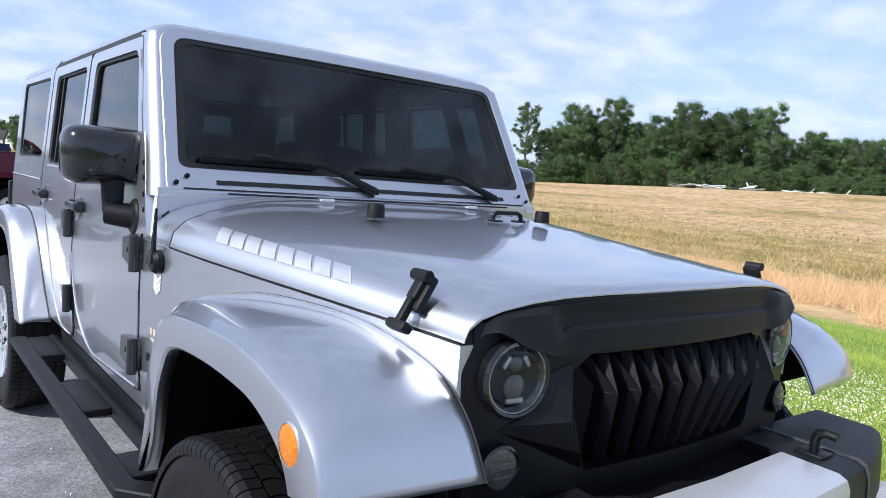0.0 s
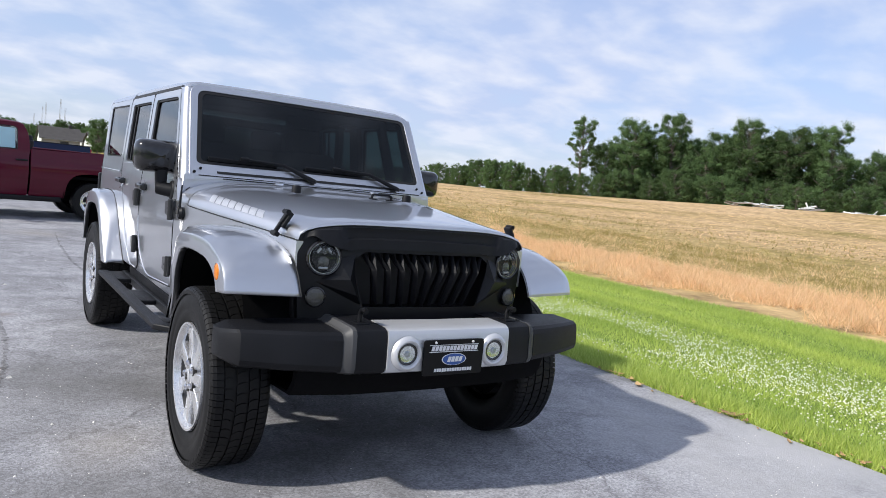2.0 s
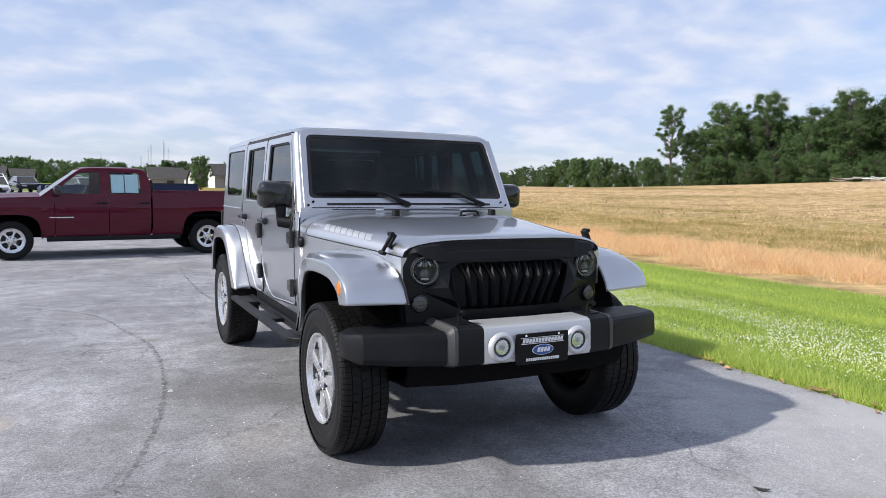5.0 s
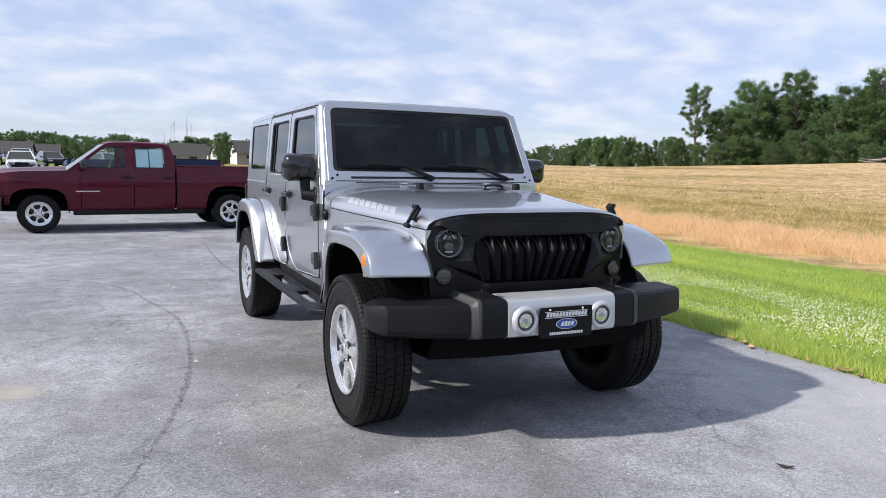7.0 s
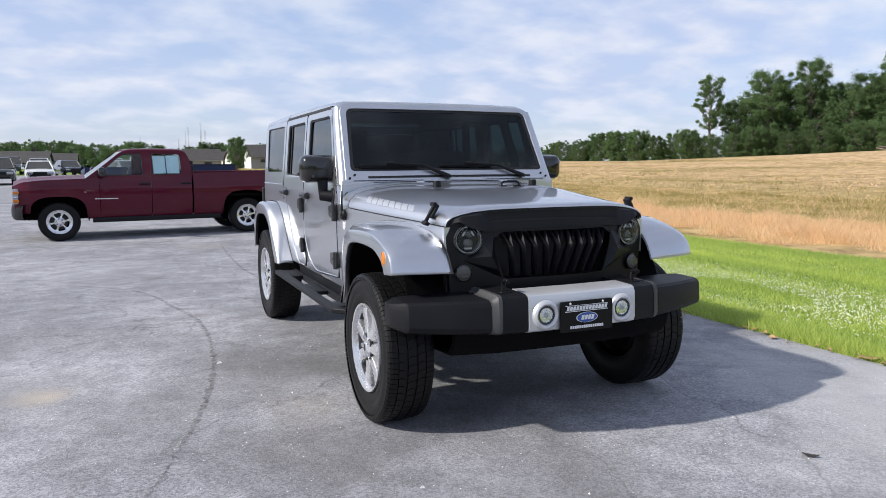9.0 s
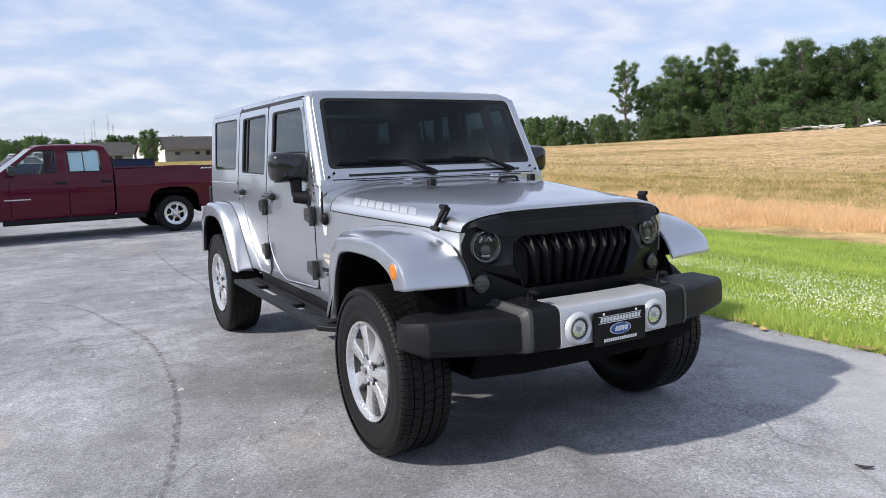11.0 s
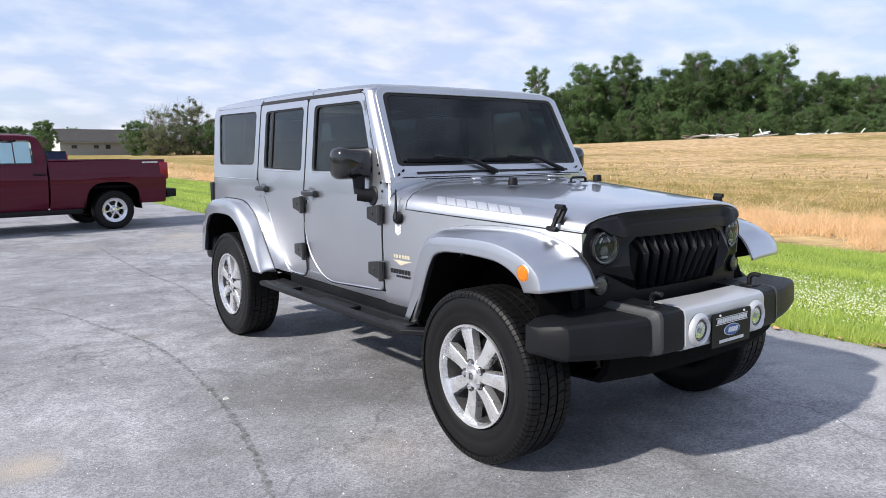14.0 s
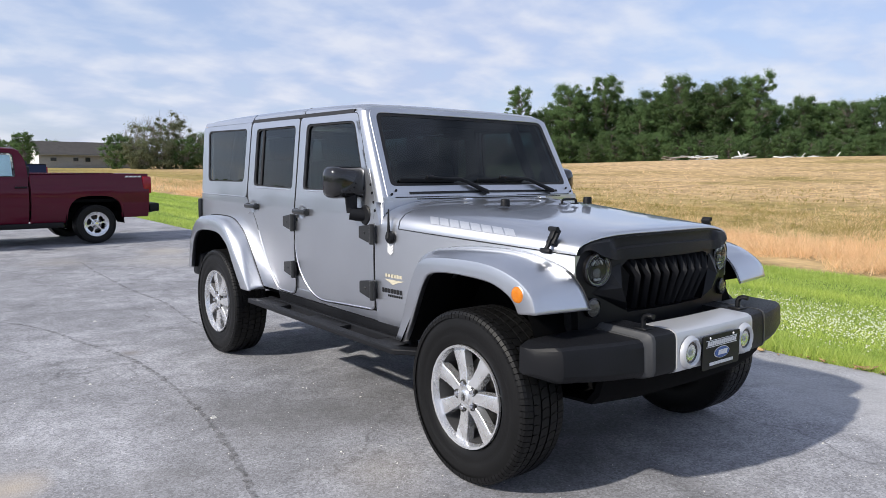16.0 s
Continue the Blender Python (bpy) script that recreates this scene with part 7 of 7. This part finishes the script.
def make_tree(seed, tall, wide, first, clumps, per, leaf, material=LEAVES, label="tall leafy deciduous tree at the field's edge", bare=0.0, group="woodland edge trees"):
    """A tapered trunk with limbs, and sprays of leaves round the limbs' ends."""
    rnd = random.Random(seed)
    ob = thing("tree", label, "tree", group)
    tb = Build()
    path = [Vector((0, 0, -1.0))]
    for k in range(1, 7):
        path.append(Vector((rnd.uniform(-0.25, 0.25) * k * 0.4, rnd.uniform(-0.25, 0.25) * k * 0.4, tall * 0.9 * k / 6)))
    for k in range(6):
        r0, r1 = 0.30 * tall / 15 * (1 - k / 6.5), 0.30 * tall / 15 * (1 - (k + 1) / 6.5)
        tb.rod(path[k], path[k + 1], r0, 7, r1)
    centres = []
    for k in range(clumps):
        h = first + (1 - first) * (k + rnd.random()) / clumps
        i = min(int(h * 6 * 0.95), 5)
        start = path[i].lerp(path[i + 1], rnd.random())
        prof = math.sin(math.pi * min(1.0, max(0.05, (h - first * 0.7) / (1.13 - first * 0.7)))) ** 0.45
        a = rnd.uniform(0, 2 * math.pi)
        reach = wide * prof * rnd.uniform(0.35, 1.0)
        end = Vector((start.x + reach * math.cos(a), start.y + reach * math.sin(a), tall * h * 0.97 + rnd.uniform(-0.3, 0.5)))
        tb.rod(start, end, 0.0045 * tall, 5, 0.0012 * tall)
        if rnd.random() > bare:
            centres.append((end, rnd.uniform(0.5, 1.3) * wide * 0.215))
        else:
            for _ in range(7):
                tb.rod(end, end + Vector((rnd.uniform(-0.7, 0.7), rnd.uniform(-0.7, 0.7), rnd.uniform(0.4, 1.7))), 0.013, 4, 0.005)
    finish("trunk", tb, BARK, ob)
    v, f = leaf_cloud(centres, leaf, per, rnd)
    raw_mesh("crown", v, f, material, ob)
    return ob


masters = [make_tree(11, 16.5, 4.0, 0.26, 140, 230, 0.127), make_tree(12, 15.5, 4.6, 0.18, 146, 230, 0.127), make_tree(13, 17.5, 3.7, 0.26, 134, 220, 0.125),
           make_tree(14, 13.0, 4.4, 0.10, 140, 220, 0.132), make_tree(15, 15.0, 2.7, 0.40, 76, 210, 0.108, label="slender tree standing apart at the field's edge"),
           make_tree(16, 10.5, 4.0, 0.04, 130, 170, 0.125, label="broad low leafy tree at the wood's edge")]
planted = set()


def plant(kind, az, dist, size=1.0, turn=None, sink=0.0):
    rnd = random.Random(int(az * 1000 + dist * 7 + kind))
    x, y = place(az, dist)
    m = Matrix.Translation((x, y, height(x, y) - sink)) @ Matrix.Rotation(rnd.uniform(0, 6.28) if turn is None else turn, 4, "Z") @ Matrix.Scale(size, 4)
    if kind not in planted:
        planted.add(kind)
        masters[kind].matrix_world = m
    else:
        ob = copy_thing(masters[kind], m)
        ob.scale = (size, size, size)


# skyline of the wood: bearing, distance, kind, size
for az, dist, kind, size in (
        (44.4, 136, 4, 0.98), (46.3, 139, 5, 0.98), (48.2, 138, 0, 0.92), (49.6, 141, 3, 1.02), (50.9, 139, 2, 0.97), (52.2, 143, 3, 1.0), (53.4, 139, 5, 1.15), (54.6, 141, 1, 0.93),
        (56.3, 138, 0, 1.0), (57.6, 144, 3, 1.1), (58.9, 139, 1, 1.02), (60.2, 142, 2, 0.90), (61.5, 138, 2, 0.95), (63.0, 143, 5, 1.0), (64.5, 140, 0, 0.78), (66.0, 142, 3, 0.92), (67.4, 139, 1, 0.76),
        (69.0, 142, 3, 0.95), (70.6, 139, 0, 0.80), (72.5, 141, 1, 0.85), (74.5, 139, 3, 1.0), (77, 140, 0, 0.9), (80, 140, 1, 0.95),
        (47.2, 150, 3, 0.95), (49.0, 151, 5, 1.1), (52.0, 152, 3, 1.0), (54.0, 151, 3, 1.0), (55.4, 150, 3, 1.1), (57.0, 152, 1, 0.9), (59.6, 151, 3, 1.1), (62.2, 152, 3, 1.0), (65.2, 151, 3, 0.95), (68.2, 152, 3, 0.9), (71.5, 151, 3, 1.0)):
    plant(kind, az, dist, size)
# lower growth along its foot
rnd = random.Random(8)
for k in range(34):
    az = 44.9 + k * 0.98 + rnd.uniform(-0.3, 0.3)
    plant(5, az, 131 + rnd.uniform(-2, 4), rnd.uniform(0.42, 0.66), sink=0.8)
# the farther tree line
for k in range(26):
    az = 28.5 + k * 0.62 + rnd.uniform(-0.2, 0.2)
    el = lerp_table([(28, 1.2), (32, 1.6), (35, 2.4), (38.3, 2.75), (40.5, 2.3), (42, 2.6), (44, 3.1), (46, 3.4)], az)
    dist = lerp_table([(28, 300), (35, 225), (46, 175)], az) + rnd.uniform(-8, 8)
    tall = dist * math.tan(radians(el)) + 1.4 - height(*place(az, dist))
    kind = (5, 1, 3, 0, 5, 3, 2, 1)[int(rnd.random() * 8)]
    plant(kind, az, dist, tall * rnd.uniform(0.78, 1.14) / (17.0, 16.0, 18.0, 13.2, 15.0, 10.8)[kind], sink=0.3 + rnd.uniform(0, 1.5))
# trees beyond the houses and the lot
for k in range(50):
    az = -12 + k * 0.45 + rnd.uniform(-0.25, 0.25)
    el = 1.70 + 0.45 * noise.noise(Vector((az * 0.35, 0.3, 0))) + rnd.uniform(-0.15, 0.25)
    dist = 205 + rnd.uniform(-22, 22)
    tall = dist * math.tan(radians(el)) + 1.4 - height(*place(az, dist))
    plant(5 if k % 3 else 3, az, dist, tall / (10.8 if k % 3 else 13.2), sink=0.3)
plant(3, 8.35, 100, 0.34)
# the far wood behind everything, uncountable
rnd = random.Random(21)
cs = []
for k in range(900):
    az = rnd.uniform(-75, 95)
    dist = rnd.uniform(330, 380)
    x, y = place(az, dist)
    cs.append((Vector((x, y, rnd.uniform(0.5, 7.5))), rnd.uniform(2.5, 4.5)))
v, f = leaf_cloud(cs, 0.9, 26, rnd)
tagged(raw_mesh("far_woods", v, f, LEAVES), "distant belt of dark green woods along the horizon", "woods", kind="stuff")
# trees out of view, added so the cars' paint reflects a darker horizon
cs = []
for k in range(1300):
    az = rnd.uniform(98, 341)
    x, y = place(az, rnd.uniform(92, 106))
    cs.append((Vector((x, y, rnd.uniform(0.3, 5.0 + 2.0 * noise.noise((az * 0.2, 0.5, 0.0))))), rnd.uniform(1.2, 2.2)))
v, f = leaf_cloud(cs, 0.34, 90, rnd)
tagged(raw_mesh("closing_woods", v, f, LEAVES), "unseen belt of green trees, added round the lot for darker reflections", "woods", kind="stuff")
# scrub beside the grey house, half of it bare twigs
for k, (az, dist, tall, wide, bare) in enumerate(((14.2, 118, 5.0, 2.2, 0.0), (15.1, 122, 5.4, 2.6, 0.5), (16.0, 120, 7.0, 2.8, 0.6), (16.9, 124, 7.4, 2.8, 0.55), (17.8, 120, 8.4, 2.8, 0.2), (18.7, 122, 7.0, 2.8, 0.25), (19.7, 124, 5.6, 3.0, 0.1), (20.8, 121, 5.0, 3.0, 0.1), (22.0, 124, 5.0, 3.0, 0.0), (23.4, 126, 4.6, 3.0, 0.0), (15.6, 116, 4.2, 2.6, 0.1), (17.3, 116, 4.6, 2.8, 0.1), (18.9, 117, 4.6, 2.8, 0.1))):
    ob = make_tree(40 + k, tall, wide, 0.04, 72, 130, 0.10, DRY_LEAVES if k % 3 else LEAVES, "scrubby half-bare tree beside a grey house", min(0.7, bare + 0.08), "scrub by the house")
    x, y = place(az, dist)
    ob.matrix_world = Matrix.Translation((x, y, height(x, y) - 0.2))


# ---- debris at the far side of the field ----
PALE_BOARD = surface("weathered_white_boards", (0.62, 0.64, 0.63), 0.8, 0.0, 0.15, 1.0, 9.0, 0.2, per_object=0.2)
GREY_BOARD = surface("weathered_grey_timber", (0.26, 0.235, 0.21), 0.9, 0.0, 0.2, 1.0, 9.0, 0.2, per_object=0.2)
rnd = random.Random(5)
for az0, az1, count, grey, label in ((55.6, 56.4, 6, 0.8, "low heap of broken grey timber at the field's edge"), (56.8, 58.8, 16, 0.2, "heap of broken white boards and sheets at the field's edge"),
                                     (60.6, 61.4, 5, 0.3, "few white boards lying at the field's edge"), (63.2, 65.0, 14, 0.2, "tangle of white sheets and beams at the field's edge"), (65.3, 68.8, 18, 0.6, "long stack of grey and white beams at the field's edge")):
    mid = (az0 + az1) / 2
    px_, py_ = place(mid, 118)
    pile = thing("debris_pile", label, "debris", "debris heaps")
    half = radians(az1 - az0) / 2 * 118
    for k in range(count):
        L, w, t = rnd.uniform(0.9, 2.8), rnd.uniform(0.2, 0.6), rnd.uniform(0.05, 0.16)
        steep = rnd.random() < 0.1
        m = pose(rnd.uniform(-half, half), rnd.uniform(-1.5, 1.5), rnd.uniform(0.1, 0.65), rnd.uniform(-25, 25), rnd.uniform(40, 75) * rnd.choice((-1, 1)) if steep else rnd.uniform(-14, 14), rnd.uniform(-40, 40))
        finish("board", Build().box((0, 0, 0), (L, w, t), 0.0, m=m), GREY_BOARD if rnd.random() < grey else PALE_BOARD, pile)
    pile.matrix_world = Matrix.Translation((px_, py_, height(px_, py_))) @ Matrix.Rotation(-radians(mid), 4, "Z")


# ---- cracks, chips and leaves on the asphalt ----
CRACK = surface("tar_filled_crack", (0.085, 0.078, 0.072), 0.85, 0.0, 0.4, 6.0, 70.0, 0.2, world_space=True)


def fade_crack():
    """The crack shows only here and there: worn through by the paler stone."""
    n, ln = CRACK.node_tree.nodes, CRACK.node_tree.links
    geo, nz, mr = n.new("ShaderNodeNewGeometry"), n.new("ShaderNodeTexNoise"), n.new("ShaderNodeMapRange")
    nz.inputs["Scale"].default_value, nz.inputs["Detail"].default_value = 22.0, 6.0
    mr.inputs["From Min"].default_value, mr.inputs["From Max"].default_value = 0.38, 0.68
    mr.inputs["To Min"].default_value, mr.inputs["To Max"].default_value = 0.05, 0.48
    tr, mx_ = n.new("ShaderNodeBsdfTransparent"), n.new("ShaderNodeMixShader")
    ln.new(geo.outputs["Position"], nz.inputs["Vector"])
    ln.new(nz.outputs[0], mr.inputs[0])
    ln.new(mr.outputs[0], mx_.inputs[0])
    ln.new(tr.outputs[0], mx_.inputs[1])
    ln.new(n["Principled BSDF"].outputs[0], mx_.inputs[2])
    ln.new(mx_.outputs[0], n["Material Output"].inputs[0])


fade_crack()
CHIP = surface("pale_stone_chip", (0.62, 0.61, 0.58), 0.8, 0.0, 0.15, 30.0, 100.0, 0.0)
LITTER = surface("dry_leaf", (0.42, 0.27, 0.13), 0.8, 0.0, 0.25, 20.0, 90.0, 0.1, per_object=0.3)


def crack(points, width, seed, label):
    rnd = random.Random(seed)
    pts = smooth_table([(x, y, 0) for x, y in points], 16 * (len(points) - 1))
    rows = []
    for i, p in enumerate(pts):
        d = (pts[min(i + 1, len(pts) - 1)] - pts[max(i - 1, 0)]).normalized()
        nrm = Vector((-d.y, d.x, 0))
        wv = rnd.gauss(0, 0.005)
        w = width * rnd.uniform(0.35, 1.2) * (0.45 + 0.55 * smoothstep(0.0, 0.25, i / len(pts)))
        q = p + nrm * wv
        z = height(q.x, q.y) + 0.004
        rows.append([(q.x + nrm.x * w, q.y + nrm.y * w, z), (q.x - nrm.x * w, q.y - nrm.y * w, z)])
    ob = finish("pavement_crack", Build().grid(rows), CRACK)
    tagged(ob, label, "crack", kind="structure")


crack([(-2.15, -0.9), (-1.91, -0.18), (-1.70, 0.55), (-1.57, 1.26), (-1.50, 1.92), (-1.485, 2.5), (-1.52, 3.15), (-1.67, 3.80), (-1.82, 4.5), (-2.06, 5.05), (-2.7, 5.7)], 0.021, 1, "long curved dark crack in the asphalt")
crack([(-0.54, 9.49), (-0.62, 8.0), (-0.648, 6.31), (-0.60, 5.3), (-0.67, 4.3), (-0.72, 3.2)], 0.018, 2, "dark seam across the asphalt")
crack([(2.30, 1.9), (1.9, 1.55), (1.6, 1.1), (1.35, 0.4)], 0.005, 3, "thin dark crack near the grass")
rnd = random.Random(9)
v, f = [], []
for k in range(2000):
    x, y = rnd.uniform(-4.2, 2.4), rnd.uniform(-2.2, 7.0) if k % 3 else rnd.uniform(-1.5, 2.5)
    r = rnd.uniform(0.0015, 0.0048) * (2.0 if rnd.random() < 0.05 else 1)
    z = height(x, y)
    k0 = len(v)
    a = rnd.uniform(0, 6.28)
    for j in range(4):
        v.append((x + r * math.cos(a + j * 1.57) * rnd.uniform(0.6, 1.3), y + r * math.sin(a + j * 1.57) * rnd.uniform(0.6, 1.3), z))
    v.append((x, y, z + r * 0.8))
    f += [(k0 + j, k0 + (j + 1) % 4, k0 + 4) for j in range(4)]
for x, y, r in ((-1.50, 1.50, 0.017), (-1.40, 4.65, 0.014), (-1.9, 2.6, 0.010), (-0.95, -0.9, 0.010), (-1.1, 2.2, 0.009)):
    z, k0 = height(x, y), len(v)
    v += [(x - r, y - r * 0.6, z), (x + r, y - r * 0.7, z), (x + r * 1.1, y + r * 0.6, z), (x - r * 0.8, y + r * 0.7, z), (x - r * 0.2, y, z + r * 0.9), (x + r * 0.4, y + r * 0.1, z + r * 0.8)]
    f += [(k0, k0 + 1, k0 + 5, k0 + 4), (k0 + 1, k0 + 2, k0 + 5), (k0 + 2, k0 + 3, k0 + 4, k0 + 5), (k0 + 3, k0, k0 + 4)]
tagged(raw_mesh("stone_chips", v, f, CHIP), "scattered pale stone chips on the asphalt", "gravel", kind="stuff")


def leaf_bit(x, y, r, seed):
    rnd = random.Random(seed)
    n = 8
    z = height(x, y) + 0.004
    rows = []
    ca, sa = math.cos(rnd.uniform(0, 6.28)), math.sin(rnd.uniform(0, 6.28))
    for t in [i / n for i in range(n + 1)]:
        w = r * 0.38 * math.sin(math.pi * t) ** 0.8 * rnd.uniform(0.8, 1.2) + 0.001
        u = (t - 0.5) * 2 * r
        curl = 0.35 * r * (2 * t - 1) ** 2
        pts = []
        for s, up in ((-1, 0.25), (0, 0.0), (1, 0.3)):
            px, py = u, s * w
            pts.append((x + px * ca - py * sa, y + px * sa + py * ca, z + curl + up * w))
        rows.append(pts)
    ob = finish("fallen_leaf", Build().grid(rows, off=(0, 0, 0.0015)), LITTER)
    return tagged(ob, "curled dry tan leaf lying at the asphalt's edge", "leaf", "fallen leaves")


leaf_bit(2.62, -0.35, 0.085, 1)
for k in range(90):
    leaf_bit(EDGE - 0.02 + rnd.gauss(0, 0.05), rnd.uniform(-1.6, 4.5), rnd.uniform(0.012, 0.045), 20 + k)
dark_bit = leaf_bit(0.81, -1.356, 0.03, 99)
dark_bit.data.materials[0] = surface("rotten_leaf", (0.035, 0.03, 0.026), 0.8, 0.0, 0.2, 40.0, 200.0, 0.1)
dark_bit["label"] = "small dark curled leaf on the asphalt"


# ---- grass, clover and straw ----
GRASS = leaf_material("lawn_blades", (0.30, 0.41, 0.085), (0.53, 0.64, 0.20))
STRAW = leaf_material("dry_straw", (0.52, 0.36, 0.185), (0.82, 0.62, 0.40))
FIELD_GREEN = leaf_material("field_weeds", (0.21, 0.185, 0.06), (0.44, 0.35, 0.14))
mown_streaks(GRASS)
CLOVER = surface("clover_bloom", (0.76, 0.77, 0.61), 0.8, 0.0, 0.1, 50.0, 200.0, 0.0)


def blades(count, area, size, width, lean, seed, density=None, tufts=0.0):
    """Numpy sheet of single grass blades over a rectangle; density keeps some of them."""
    g = np.random.RandomState(seed)
    x0, x1, y0, y1 = area
    x, y = g.uniform(x0, x1, count), g.uniform(y0, y1, count)
    if density is not None:
        keep = g.uniform(0, 1, count) < density(x, y)
        x, y = x[keep], y[keep]
    n = len(x)
    z = np.array([height(a, b) - 0.036 for a, b in zip(x, y)])
    h = g.uniform(size[0], size[1], n)
    if tufts:
        swell = np.array([noise.noise((p * 1.1, q * 1.1, seed)) + 0.5 * noise.noise((p * 3.1, q * 3.1, seed)) for p, q in zip(x, y)])
        h = h * np.clip(1 + tufts * 1.5 * swell, 0.25, 2.0)
    a = g.uniform(0, 2 * np.pi, n)
    w = g.uniform(width[0], width[1], n)
    l = g.normal(0, lean, (n, 2))
    base = np.stack([x, y, z], 1)
    side = np.stack([np.cos(a) * w, np.sin(a) * w, np.zeros(n)], 1)
    tip = base + np.stack([l[:, 0] * h, l[:, 1] * h, h], 1)
    v = np.stack([base - side, base + side, tip], 1).reshape(-1, 3)
    return v


def sheet(name, parts, material, label, category):
    v = np.concatenate(parts)
    n = len(v) // 3
    me = bpy.data.meshes.new(name)
    me.vertices.add(len(v))
    me.vertices.foreach_set("co", v.ravel())
    me.loops.add(3 * n)
    me.loops.foreach_set("vertex_index", np.arange(3 * n, dtype=np.int32))
    me.polygons.add(n)
    me.polygons.foreach_set("loop_start", np.arange(0, 3 * n, 3, dtype=np.int32))
    me.polygons.foreach_set("loop_total", np.full(n, 3, dtype=np.int32))
    me.update()
    me.validate()
    me.materials.append(material)
    return tagged(new(name, me), label, category, kind="stuff")


mow = lambda x, y: 0.30 + 0.70 * np.sin(x * 2.3 + 0.6) ** 2
sheet("verge_grass", [
    blades(26000, (EDGE - 0.03, EDGE + 0.35, -3.5, 9), (0.05, 0.13), (0.003, 0.006), 0.45, 1),
    blades(230000, (EDGE + 0.1, FIELD - 0.55, -3.5, 9), (0.03, 0.07), (0.0025, 0.0055), 0.5, 2, mow),
    blades(80000, (EDGE - 0.02, FIELD - 0.55, 9, 40), (0.035, 0.065), (0.008, 0.016), 0.6, 3, mow)],
    GRASS, "mown bright green verge grass beside the asphalt", "grass")
v, f = [], []
rnd = random.Random(31)
for k in range(8500):
    x, y = rnd.gauss(4.1, 0.5), rnd.uniform(-3, 6)
    if abs(x - 4.1) > 1.2 or noise.noise(Vector((x * 0.9, y * 0.6, 2.0))) < -0.35:
        continue
    z, r = height(x, y) + rnd.uniform(0.0, 0.03), rnd.uniform(0.0048, 0.0096)
    k0 = len(v)
    v += [(x + r, y, z), (x, y + r, z), (x - r, y, z), (x, y - r, z), (x, y, z + r * 0.9), (x, y, z - r * 0.7)]
    f += [(k0, k0 + 1, k0 + 4), (k0 + 1, k0 + 2, k0 + 4), (k0 + 2, k0 + 3, k0 + 4), (k0 + 3, k0, k0 + 4), (k0 + 1, k0, k0 + 5), (k0 + 2, k0 + 1, k0 + 5), (k0 + 3, k0 + 2, k0 + 5), (k0, k0 + 3, k0 + 5)]
tagged(raw_mesh("clover_blooms", v, f, CLOVER), "drift of white clover blooms in the verge", "flowers", kind="stuff")

ragged = lambda x, y: np.clip((x - FIELD + 0.5 * np.sin(y * 1.3) + 0.35 * np.sin(y * 3.7)) / 0.8, 0.0, 1.0)


def patches(low, across, along, seed):
    """A density that keeps growth in uneven patches."""
    return lambda x, y: np.array([1.0 if noise.noise((p * across, q * along, seed)) + 0.6 * noise.noise((p * across * 3.3, q * along * 3.3, seed + 4.0)) > low else 0.2 for p, q in zip(x, y)])


clumpy = patches(0.0, 0.8, 0.5, 2.0)
sheet("field_straw", [
    blades(200000, (FIELD - 0.3, FIELD + 3.8, -6, 34), (0.06, 0.27), (0.0025, 0.0065), 0.7, 5, ragged, 1.0),
    blades(80000, (FIELD + 3, FIELD + 15, -10, 50), (0.05, 0.17), (0.004, 0.009), 0.9, 6, clumpy, 1.0),
    blades(16000, (FIELD + 14, FIELD + 60, -20, 80), (0.05, 0.12), (0.02, 0.045), 0.6, 9, clumpy),
    blades(9000, (FIELD - 0.4, FIELD + 8, 34, 70), (0.1, 0.25), (0.012, 0.03), 0.4, 8, clumpy)],
    STRAW, "standing dry golden straw across the rolling field", "field")
weedy = patches(0.04, 0.50, 0.24, 9.0)
sheet("field_weeds", [
    blades(120000, (FIELD + 3.0, FIELD + 14, -8, 50), (0.05, 0.16), (0.004, 0.009), 0.75, 15, weedy, 1.0),
    blades(16000, (FIELD + 12, FIELD + 34, -20, 70), (0.04, 0.13), (0.015, 0.035), 0.8, 16, weedy, 1.0)],
    FIELD_GREEN, "olive green weeds growing through the dry straw", "field")
